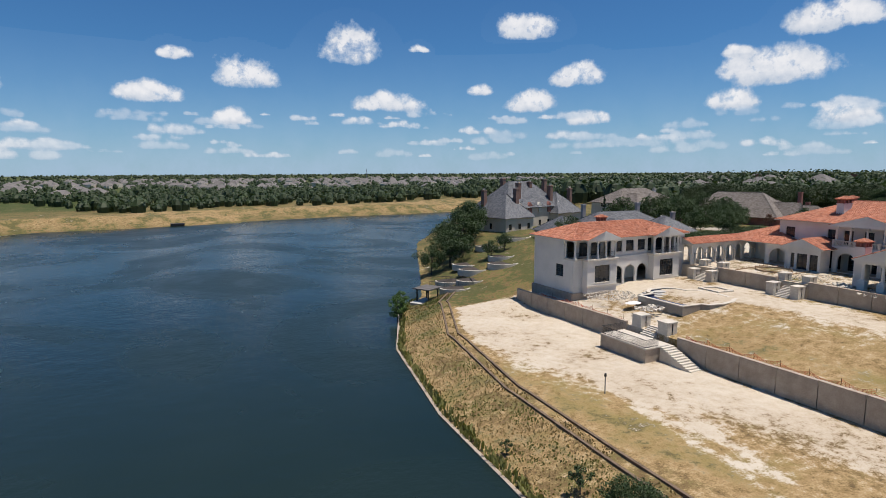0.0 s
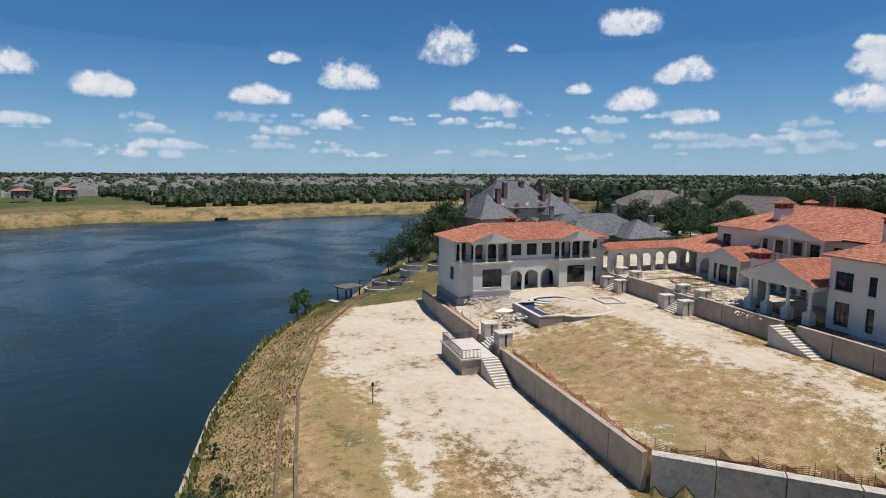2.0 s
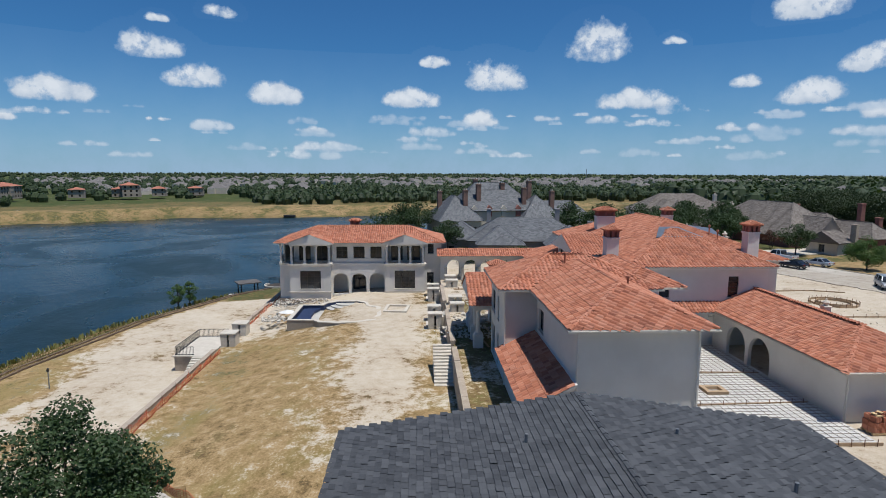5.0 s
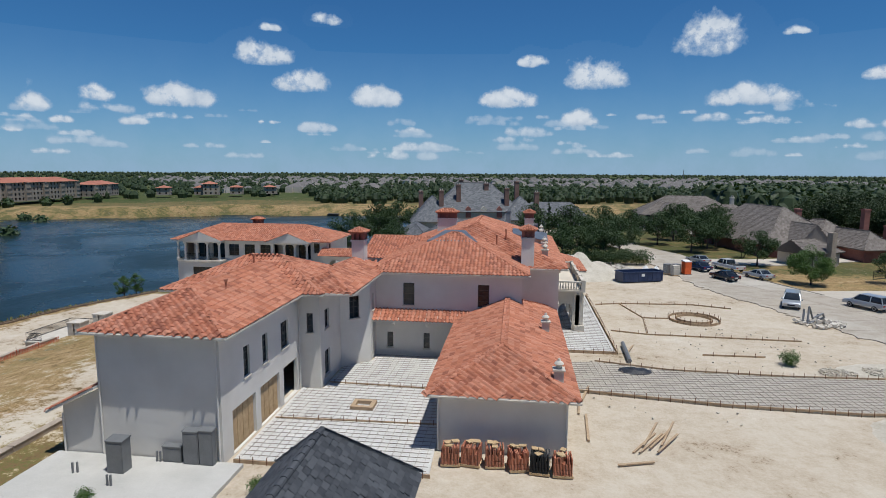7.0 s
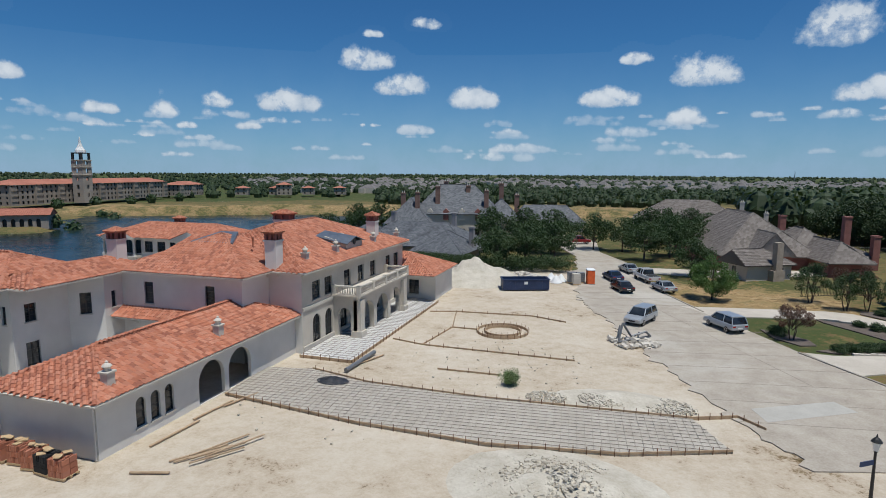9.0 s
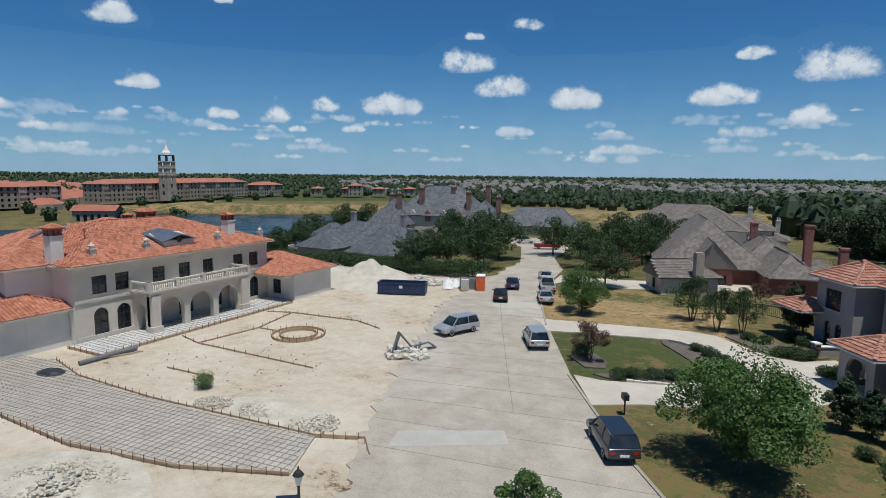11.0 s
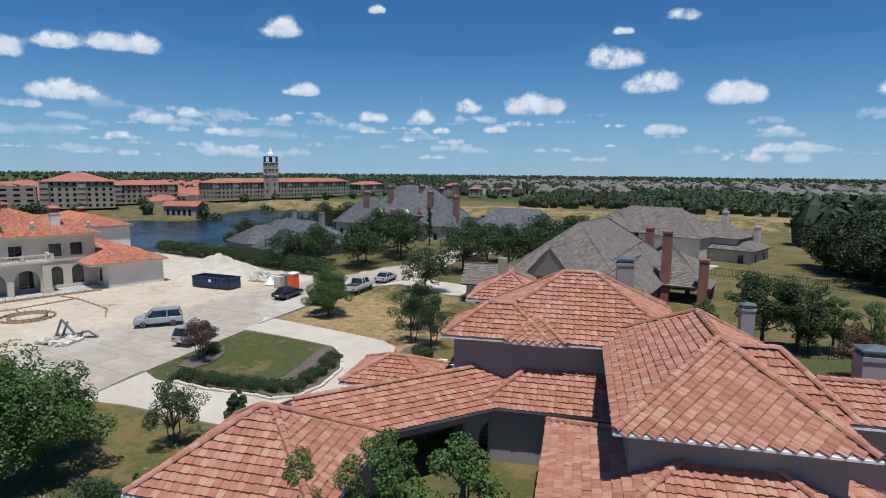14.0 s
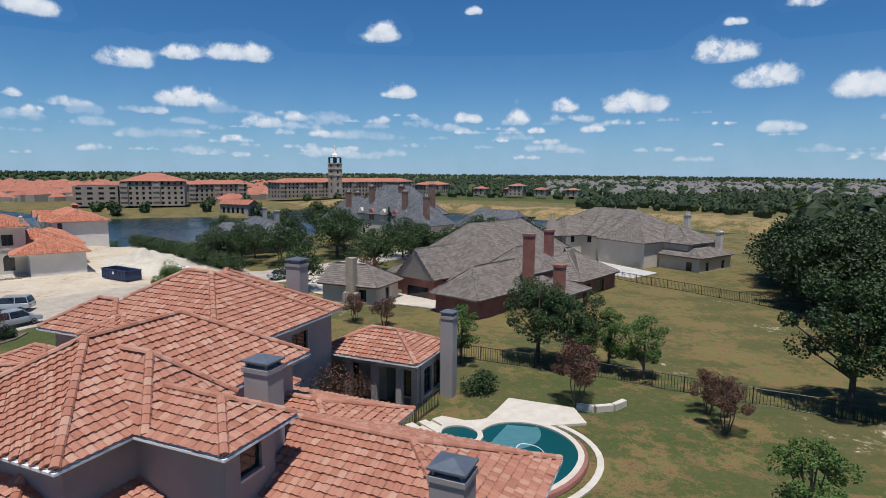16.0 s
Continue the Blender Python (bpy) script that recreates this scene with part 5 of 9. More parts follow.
slab("driveway", "pale exposed concrete driveway round a planted island", [(100.9, 88.4), (102.4, 87.2), (104.2, 83.9), (108.7, 85.1), (113.2, 86.1), (116.2, 86.6), (119.0, 85.3), (121.8, 83.0), (123.8, 79.4), (124.2, 77.0), (123.2, 75.2), (121.0, 74.5), (117.6, 72.8), (112.6, 71.4), (110.2, 71.6),
                                                                                       (113.0, 65.9), (116.4, 67.8), (119.6, 68.9), (123.2, 70.2), (125.9, 71.3), (127.9, 73.7), (130.1, 76.2), (132.6, 78.6), (132.3, 80.2), (129.9, 80.5), (128.5, 81.5), (131.4, 84.8), (130.4, 86.9), (127.6, 84.8), (125.0, 85.2), (122.7, 87.8), (120.4, 90.5), (118.0, 91.1), (114.6, 90.7), (108.5, 89.7)], 0.05, DRIVEWAY)
MULCH = mottled("grey_brown_mulch", (0.085, 0.065, 0.052), (0.17, 0.135, 0.11), 0.8, 14, 0.95, bump=0.8, depth=0.04)
slab("mulch_bed", "grey-brown mulched bed on the drive island", [(115.4, 86.2), (118.8, 84.9), (121.4, 82.7), (123.2, 79.4), (123.6, 77.2), (122.8, 75.8), (120.8, 75.2), (117.4, 73.6), (113.0, 72.2), (111.6, 72.6), (114.0, 74.2), (118.0, 76.6), (119.7, 78.5), (117.9, 81.6), (115.7, 84.9)], 0.055, MULCH, category="flower bed")
slab("mulch_bed", "grey-brown mulched bed beside the drive", [(121.2, 90.8), (123.2, 88.2), (125.3, 85.9), (127.8, 85.6), (130.0, 87.4), (129.2, 89.0), (126.0, 90.6), (123.8, 92.4), (122.0, 92.6)], 0.055, MULCH, category="flower bed")
slab("mulch_bed", "grey-brown mulched bed round a crape myrtle", [(108.2, 79.6), (110.4, 78.4), (112.0, 76.4), (112.2, 74.6), (110.6, 74.0), (108.8, 76.2)], 0.055, MULCH, category="flower bed")
bed_edge = thing("bed_edging", "low pale stone edging round the planted island", "edging", kind="structure")
EDGE = [(116.2, 86.5), (119.0, 85.2), (121.7, 82.9), (123.6, 79.4), (124.0, 77.0), (123.1, 75.35), (121.0, 74.65), (117.6, 73.0), (114.4, 72.1)]
for (x0, y0), (x1, y1) in zip(EDGE, EDGE[1:]):
    d = Vector((x1 - x0, y1 - y0))
    k = max(1, round(d.length / 0.55))
    for i in range(k):
        bm = bmesh.new()
        box(bm, d.length * i / k + 0.02, d.length * (i + 1) / k - 0.02, -0.14, 0.14, -0.1, 0.16 + 0.03 * ((i * 7) % 3), Matrix.Translation((x0, y0, 0)) @ Matrix.Rotation(math.atan2(d.y, d.x), 4, "Z"))
        part("edging_stone", bm, CAST_STONE, bed_edge)
for x, y, rz in ((130.2, 88.4, 28), (133.3, 83.6, 28)):
    w_ = thing("entry_wall", "low grey stucco wall with a white cap beside the entrance walk", "garden wall", x, y, 0, rz, group="entry walls")
    bm = bmesh.new()
    box(bm, -1.6, 1.6, -0.2, 0.2, -0.1, 0.85)
    box(bm, -1.75, -1.2, -0.3, 0.3, -0.1, 1.2)
    part("wall_body", bm, STUCCO_GREY, w_)
    bm = bmesh.new()
    box(bm, -1.2, 1.68, -0.27, 0.27, 0.85, 0.95)
    box(bm, -1.84, -1.12, -0.38, 0.38, 1.2, 1.32)
    part("wall_cap", bm, WHITE_PAINT, w_)
for x, y in ((129.0, 87.6), (131.6, 83.2)):
    u_ = thing("garden_urn", "dark glazed garden urn beside the entrance walk", "urn", x, y, 0.05, group="garden urns")
    bm = bmesh.new()
    lathe(bm, [(0.2, 0.0), (0.22, 0.08), (0.14, 0.2), (0.34, 0.62), (0.36, 0.8), (0.26, 0.95), (0.33, 1.02), (0.28, 1.0), (0.24, 0.9)], 0, 0, 14)
    part("urn_body", bm, BARK, u_)
slab("driveway", "pale concrete drive to the brick house", [(96.6, 109.0), (98.0, 113.0), (108.0, 112.0), (118.0, 116.0), (126.0, 120.0), (124.0, 124.0), (112.0, 121.0), (106.0, 119.0), (96.0, 118.5)], 0.04, DRIVEWAY)
slab("driveway", "pale concrete drive by the tan house", [(110.0, 158.0), (128.0, 158.0), (128.0, 166.0), (108.0, 170.0)], 0.04, CONCRETE_NEW)
for pts in ([(121.3, 52.1), (116.4, 59.6), (109.9, 71.5)], [(103.5, 86.1), (99.6, 96.6), (96.3, 112.0)]):
    for (x0, y0), (x1, y1) in zip(pts, pts[1:]):
        bm = bmesh.new()
        d = Vector((x1 - x0, y1 - y0)).normalized()
        prism(bm, [(x0, y0), (x1, y1), (x1 - d.y * 0.2, y1 + d.x * 0.2), (x0 - d.y * 0.2, y0 + d.x * 0.2)], -0.1, 0.12)
        tagged(part("kerb", bm, CONCRETE), "low concrete kerb along the street", "kerb", kind="structure")


def strip_lines(name, label, lines, w, z, mat):
    bm = bmesh.new()
    for (x0, y0), (x1, y1) in lines:
        d = Vector((x1 - x0, y1 - y0)).normalized()
        n = Vector((-d.y, d.x)) * (w / 2)
        prism(bm, [(x0 + n.x, y0 + n.y), (x0 - n.x, y0 - n.y), (x1 - n.x, y1 - n.y), (x1 + n.x, y1 + n.y)], z - 0.03, z)
    return tagged(new(name, mesh_of(name, bm, mat)), label, name.replace("_", " "), kind="stuff")


JOINT = mottled("dark_joint", (0.20, 0.17, 0.14), (0.28, 0.25, 0.2), 2, 20, 0.95)
lines = [((108.4, 62.0), (104.9, 70.0)), ((104.9, 70.0), (99.4, 83.0)), ((99.4, 83.0), (93.6, 97.0))]
for k in range(12):
    f = k / 11
    lines.append(((101.5 - 13 * f, 53 + 40 * f), (119.0 - 20 * f, 55.5 + 41.5 * f)))
strip_lines("road_joints", "narrow dark joints in the concrete street", lines, 0.05, 0.036, JOINT)

# rebar mats over the drive and the motor court
def mat_grid(name, label, poly, gap, z, rot=0.0, mat=None):
    xs, ys = [p[0] for p in poly], [p[1] for p in poly]
    lines = []
    c, s = math.cos(rot), math.sin(rot)
    cx, cy = sum(xs) / len(xs), sum(ys) / len(ys)
    R = max(max(xs) - min(xs), max(ys) - min(ys))
    for turn in (0, 1):
        k = -R
        while k < R:
            t = np.arange(-R, R, 0.25)
            u, v = (t, np.full(t.shape, k)) if turn == 0 else (np.full(t.shape, k), t)
            x, y = cx + c * u - s * v, cy + s * u + c * v
            ok = inside(poly, x, y)
            idx = np.flatnonzero(ok)
            if len(idx) > 1:
                for run in np.split(idx, np.flatnonzero(np.diff(idx) > 1) + 1):
                    if len(run) > 1:
                        lines.append(((x[run[0]], y[run[0]]), (x[run[-1]], y[run[-1]])))
            k += gap
    strip_lines(name, label, lines, 0.014, z, mat or REBAR)


DRIVE = [(65.6, 46.4), (64.6, 52.6), (69.0, 53.4), (74.8, 51.9), (84.0, 51.6), (98.6, 52.4), (100.4, 48.0), (94.0, 45.6), (86.0, 44.4), (77.0, 44.8)]
WHITE_GRAVEL = mottled("white_base_gravel", (0.48, 0.46, 0.43), (0.62, 0.60, 0.57), 0.5, 9, 0.95, bump=0.6, depth=0.02)
PALE_STEEL = mottled("dusty_steel_bar", (0.25, 0.21, 0.175), (0.36, 0.315, 0.27), 3, 20, 0.9)
GRAVEL = mottled("grey_base_gravel", (0.36, 0.32, 0.265), (0.49, 0.445, 0.38), 0.5, 9, 0.95, bump=0.8, depth=0.03)
slab("drive_base", "grey gravel base of the new drive", DRIVE, 0.06, GRAVEL)
mat_grid("rebar_mat", "rusted steel reinforcing mat over the drive base", DRIVE, 0.5, 0.13, 0.08, PALE_STEEL)
COURT = [(46.3, 33.0), (57.6, 32.8), (57.5, 35.7), (57.5, 52.8), (49.9, 52.8), (49.9, 51.0), (47.9, 49.0), (47.8, 44.1), (46.2, 44.1)]
slab("court_base", "white gravel base of the motor court", COURT, 0.06, WHITE_GRAVEL)
mat_grid("rebar_mat", "steel reinforcing mat over the white motor court", COURT, 0.5, 0.12, mat=PALE_STEEL)
SLAB = [(66.1, 56.2), (71.2, 56.2), (71.2, 81.0), (69.2, 81.0), (69.2, 82.3), (66.1, 82.3)]
slab("entrance_slab", "white slab base before the entrance front", SLAB, 0.1, WHITE_GRAVEL)
mat_grid("rebar_mat", "steel reinforcing mat over the entrance slab", SLAB, 0.6, 0.16, mat=PALE_STEEL)
slab("utility_pad", "smooth pale concrete utility pad beside the wing", [(35.9, 27.4), (47.2, 27.4), (47.2, 32.3), (35.9, 32.3)], 0.16, CONCRETE_NEW, 0.4)


def form(name, label, pts, z=0.0, h=0.2, stakes=0.8, w=0.06, closed=False):
    """Timber edge boards held by stakes."""
    f = thing(name, label, "form boards")
    pts = list(pts) + ([pts[0]] if closed else [])
    bm, bs = bmesh.new(), bmesh.new()
    for (x0, y0), (x1, y1) in zip(pts, pts[1:]):
        d = Vector((x1 - x0, y1 - y0))
        n = Vector((-d.y, d.x)).normalized() * w
        prism(bm, [(x0, y0), (x1, y1), (x1 + n.x, y1 + n.y), (x0 + n.x, y0 + n.y)], z - 0.05, z + h)
        k = max(1, int(d.length / stakes))
        for i in range(k):
            x, y = x0 + d.x * (i + 0.5) / k - n.x, y0 + d.y * (i + 0.5) / k - n.y
            tube(bs, (x, y, z - 0.1), (x, y, z + h + 0.25), 0.025, n=5)
    part("board", bm, WOOD_RED, f)
    part("stakes", bs, REBAR, f)["kind"] = "stuff"


form("drive_forms", "weathered form boards along the new drive", [(65.6, 46.4), (77.0, 44.8), (86.0, 44.4), (94.0, 45.6), (100.4, 48.0)])
form("drive_forms", "weathered form boards along the new drive", [(69.0, 53.4), (74.8, 51.9), (84.0, 51.6), (98.6, 52.4), (101.6, 53.6), (103.0, 52.0)])
form("court_forms", "form boards across the motor court", [(46.4, 38.5), (57.4, 38.9)], 0.0, 0.16)
form("court_forms", "form boards across the motor court", [(47.9, 45.3), (57.4, 45.0)], 0.0, 0.16)
form("court_forms", "form boards at the mouth of the motor court", [(46.4, 32.7), (57.7, 32.5)], 0.0, 0.16)
form("slab_forms", "form boards round the entrance slab", [(66.2, 56.0), (71.4, 56.0), (71.4, 81.2)], 0.0, 0.22)
form("fountain_forms", "round form boards set out for a fountain", ring_of(82.0, 70.0, 2.7, 2.7, 24), 0.0, 0.22, 0.4, closed=True)
form("fountain_forms", "inner ring of form boards for a fountain", ring_of(82.0, 70.0, 1.9, 1.9, 20), 0.0, 0.22, 0.5, closed=True)
form("fountain_forms", "round form boards set out in the garden court", ring_of(40.0, 76.6, 2.7, 2.7, 24), 0.0, 0.2, 0.4, closed=True)
form("path_forms", "form boards set out for paths in the garden court", [(34.6, 79.6), (45.6, 80.4)], 0.0, 0.12, 1.2, 0.05)
form("path_forms", "form boards set out for paths in the garden court", [(35.6, 72.6), (46.4, 73.0)], 0.0, 0.12, 1.2, 0.05)
rubble("stone_scraps", "stone and timber scraps beside the terrace wall", 34.6, 58.0, 0.0, 2.6, 160, 0.2, 25)
rubble("stone_scraps", "stone scraps in the garden court", 39.0, 70.0, 0.0, 3.4, 120, 0.16, 26)
form("path_forms", "form boards set out for garden paths", [(72.0, 64.0), (75.5, 63.0), (90.0, 62.6)], 0.0, 0.10, 1.4, 0.05)
form("path_forms", "form boards set out for garden paths", [(72.0, 76.0), (75.0, 77.0), (84.0, 77.6), (88.0, 76.0)], 0.0, 0.10, 1.4, 0.05)
form("path_forms", "form boards set out for garden paths", [(75.5, 63.0), (76.5, 70.0), (75.0, 77.0)], 0.0, 0.10, 1.4, 0.05)
form("path_forms", "form boards set out for garden paths", [(76.5, 70.0), (79.2, 70.0)], 0.0, 0.10, 1.4, 0.05)
form("path_forms", "short form boards in the sand", [(79.0, 56.8), (84.4, 56.9)], 0.0, 0.10, 1.4, 0.05)
bm = bmesh.new()
band(bm, [(50.9, 40.5), (52.5, 40.5), (52.5, 41.9), (50.9, 41.9)], [(51.2, 40.8), (52.2, 40.8), (52.2, 41.6), (51.2, 41.6)], 0.06, 0.3)
tagged(part("drain_form", bm, WOOD_RED), "square timber form round a court drain", "drain")
rng = random.Random(4)
for k in range(6):
    bm = bmesh.new()
    a = 1.05 + rng.uniform(-0.12, 0.12)
    m = Matrix.Translation((69.3 + 0.5 * k * 0.7, 37.6 + rng.uniform(-0.6, 0.6), 0.05 + 0.03 * k)) @ Matrix.Rotation(a, 4, "Z")
    box(bm, -0.3, rng.uniform(2.6, 3.8), -0.06, 0.06, -0.04, 0.03, m)
    tagged(part("loose_board", bm, WOOD_RED), "loose raw timber board lying on the sand", "board", "loose boards")
for x, y, a, l in ((66.7, 38.0, 1.5, 4.0), (66.5, 42.0, 1.45, 3.6), (67.0, 44.5, 1.3, 3.0), (72.0, 55.6, 1.2, 3.4), (68.0, 35.2, 0.3, 2.2), (38.5, 60.0, 2.2, 2.6), (37.0, 57.0, 1.7, 3.0), (36.2, 52.8, 1.7, 3.2)):
    bm = bmesh.new()
    box(bm, 0, l, -0.08, 0.08, 0.0, 0.08, Matrix.Translation((x, y, 0.02)) @ Matrix.Rotation(a, 4, "Z"))
    tagged(part("loose_board", bm, WOOD_RED), "weathered board lying beside the house wall", "board", "loose boards")


def heap(name, label, x, y, r, h, mat, seed, sx=1.0, z=-0.1):
    """An uneven heap of soil or gravel."""
    bm = bmesh.new()
    n, k = 28, 12
    rings = []
    for j in range(k + 1):
        rr = r * j / k
        ring = []
        for i in range(n):
            a = 2 * math.pi * i / n
            px_, py_ = rr * math.cos(a) * sx, rr * math.sin(a)
            t = j / k
            zz = h * (1 - t) ** 0.9 * (1 + 0.5 * noise.noise((px_ * 0.5 + seed, py_ * 0.5, 0))) + 0.12 * noise.noise((px_ * 2, py_ * 2, seed))
            ring.append(bm.verts.new((x + px_, y + py_, z + max(0, zz) * (1 if j < k else 0))))
        rings.append(ring)
    for a, b in zip(rings, rings[1:]):
        for i in range(n):
            try:
                bm.faces.new((a[i], a[(i + 1) % n], b[(i + 1) % n], b[i]))
            except ValueError:
                pass
    bmesh.ops.remove_doubles(bm, verts=bm.verts, dist=0.001)
    for f in bm.faces:
        f.smooth = True
    return tagged(new(name, mesh_of(name, bm, mat)), label, "heap", kind="stuff")


PALE_SOIL = mottled("pale_limestone_soil", (0.40, 0.35, 0.27), (0.60, 0.55, 0.46), 0.6, 5, 0.95, bump=0.9, depth=0.08)
heap("soil_heap", "pale heap of excavated limestone soil", 71.5, 98.5, 7.5, 3.2, PALE_SOIL, 3, 1.1)
heap("soil_heap", "low pale mound of soil at the hedge", 62.0, 101.0, 8.0, 1.2, PALE_SOIL, 8, 1.2)
heap("gravel_heap", "low heap of pale rubble along the drive", 94.0, 54.3, 2.4, 0.5, PALE_SOIL, 6, 2.2)
rubble("broken_stone", "row of broken limestone beside the new drive", 92.5, 53.9, 0.05, 1.3, 420, 0.16, 12, PALE_SOIL, 0.25)
rubble("broken_stone", "loose limestone along the drive forms", 88.6, 53.3, 0.02, 1.2, 260, 0.13, 15, PALE_SOIL, 0.15)
rubble("broken_stone", "loose limestone near the street end of the drive", 97.0, 54.0, 0.02, 1.6, 300, 0.15, 16, PALE_SOIL, 0.2)
heap("soil_heap", "low rough heap of limestone spoil on the sand", 90.6, 40.8, 4.6, 0.75, PALE_SOIL, 4, 1.35)
rubble("broken_stone", "broken limestone over the low spoil heap", 90.6, 40.8, 0.05, 3.4, 900, 0.17, 17, PALE_SOIL, 0.75)
rubble("broken_stone", "scattered stones on the sand before the house", 74.0, 46.0, 0.0, 5.0, 50, 0.12, 18, PALE_SOIL)
rubble("broken_stone", "scattered stones on the open sand", 84.0, 60.0, 0.0, 6.5, 80, 0.12, 19, PALE_SOIL)
drain = thing("drain_pipe", "long dark grey plastic pipe lying beside the drive", "pipe", 72.0, 53.6, 0.2)
bm = bmesh.new()
tube(bm, (0, 0, 0), (0.3, 5.2, 0.03), 0.19, n=12)
part("pipe_shell", bm, GREY_METAL, drain)
rubble("broken_stone", "heap of broken limestone behind the container", 79.0, 101.5, 0.0, 2.6, 260, 0.5, 13, mound=0.9)
rubble("broken_stone", "broken concrete beside the street", 95.0, 69.6, 0.1, 1.8, 60, 0.5, 14)

dumpster = thing("dumpster", "dark blue steel roll-off container on pale soil", "container", 80.6, 93.2, 0.0, 20)
bm = bmesh.new()
for a in ((-3.3, 3.3, -1.2, -1.1), (-3.3, 3.3, 1.1, 1.2), (-3.3, -3.2, -1.1, 1.1), (3.2, 3.3, -1.1, 1.1)):
    box(bm, a[0], a[1], a[2], a[3], 0.2, 1.55)
box(bm, -3.3, 3.3, -1.2, 1.2, 0.12, 0.25)
part("container_body", bm, BLUE_STEEL, dumpster)
for i in range(9):
    for s in (-1, 1):
        bm = bmesh.new()
        box(bm, -3.1 + i * 0.77, -2.98 + i * 0.77, s * 1.2 - 0.06, s * 1.2 + 0.06, 0.15, 1.5)
        part("rib", bm, BLUE_STEEL, dumpster)
bm = bmesh.new()
for a in ((-3.4, 3.4, -1.28, -1.1), (-3.4, 3.4, 1.1, 1.28), (-3.4, -3.2, -1.28, 1.28), (3.2, 3.4, -1.28, 1.28)):
    box(bm, *a, 1.5, 1.62)
part("top_rail", bm, BLUE_STEEL, dumpster)
bm = bmesh.new()
box(bm, -0.3, 0.2, -1.275, -1.27, 0.9, 1.3)
part("label_plate", bm, WHITE_PAINT, dumpster)

toilet = thing("portable_toilet", "bright orange portable toilet with a white roof", "toilet", 89.4, 100.2, 0.0, 15)
bm = bmesh.new()
box(bm, -0.55, 0.55, -0.58, 0.58, 0.1, 2.1)
box(bm, -0.5, 0.5, -0.62, -0.58, 0.18, 2.0)
part("cabin", bm, ORANGE, toilet)
bm = bmesh.new()
prism(bm, [(-0.6, -0.63), (0.6, -0.63), (0.6, 0.63), (-0.6, 0.63)], 2.1, [2.2, 2.2, 2.34, 2.34])
part("cabin_roof", bm, WHITE_PAINT, toilet)
bm = bmesh.new()
box(bm, -0.62, 0.62, -0.64, 0.64, 0.0, 0.1)
part("skid", bm, GREY_METAL, toilet)
for k, (x, y) in enumerate(((87.4, 99.2), (87.9, 100.6), (86.6, 100.4))):
    st_ = thing("stone_pallet", "stack of grey stone slabs on a timber pallet", "pallet", x, y, 0.0, 20, group="stone pallets")
    for j in range(5):
        bm = bmesh.new()
        box(bm, -0.55, 0.55, -0.5, 0.5, 0.14 + j * 0.3, 0.42 + j * 0.3)
        part("slab", bm, GREY_METAL if k else CAST_STONE, st_)
    bm = bmesh.new()
    box(bm, -0.6, 0.6, -0.55, 0.55, 0.0, 0.13)
    part("pallet_board", bm, WOOD, st_)
for x, y in ((84.4, 99.6), (85.0, 101.2), (83.4, 101.8)):
    heap("cement_bag", "white sacks heaped on a pallet", x, y, 0.9, 1.2, WHITE_PAINT, int(x * 3), z=0.0)


def tile_pallet(x, y, rz, dark=False):
    """Roof tiles stacked on edge on a pallet."""
    p = thing("tile_pallet", "pallet of stacked terracotta roof tiles" if not dark else "pallet of dark roof tiles under black film", "pallet", x, y, 0.0, rz, group="tile pallets")
    bm = bmesh.new()
    for i in range(3):
        box(bm, -0.55, 0.55, -0.5 + 0.42 * i, -0.34 + 0.42 * i, 0.0, 0.1)
    for i in range(5):
        box(bm, -0.55 + 0.235 * i, -0.4 + 0.235 * i, -0.5, 0.5, 0.1, 0.13)
    part("pallet_board", bm, WOOD, p)
    r = random.Random(int(x * 10))
    bm = bmesh.new()
    for lay in range(3):
        for i in range(13):
            for j in range(2):
                if lay == 2 and r.random() < 0.3:
                    continue
                u = -0.52 + i * 0.08
                box(bm, u, u + 0.05, -0.48 + j * 0.49, -0.03 + j * 0.49, 0.135 + lay * 0.34, 0.45 + lay * 0.34 + r.uniform(-0.02, 0.02))
    part("stacked_tiles", bm, RUBBER if dark else CLAY, p)["kind"] = "stuff"
    bm = bmesh.new()
    for k in range(3):
        m = Matrix.Translation((r.uniform(-0.3, 0.3), r.uniform(-0.3, 0.3), 1.17)) @ Euler((0.1, 0.1, r.uniform(0, 3))).to_matrix().to_4x4()
        box(bm, -0.22, 0.22, -0.15, 0.15, -0.02 + 0.05 * k, 0.03 + 0.05 * k, m)
    part("loose_tile", bm, WOOD if k else CLAY, p)


for k, (x, y) in enumerate(((58.6, 34.3), (59.8, 34.4), (61.1, 34.4), (62.4, 34.2), (63.6, 34.0), (64.8, 33.9))):
    tile_pallet(x, y, (3, -8, 5, 12, -6, 2)[k], k == 4)
heap("tarp", "crumpled black tarpaulin lying on the rebar mat", 72.0, 51.3, 0.9, 0.32, BLACK_TARP, 9, 1.5, 0.1)
heap("rag_heap", "crumpled blue and white sheeting beside the pool", 11.8, 79.2, 0.9, 0.35, WHITE_PAINT, 10, 1.5, -3.0)

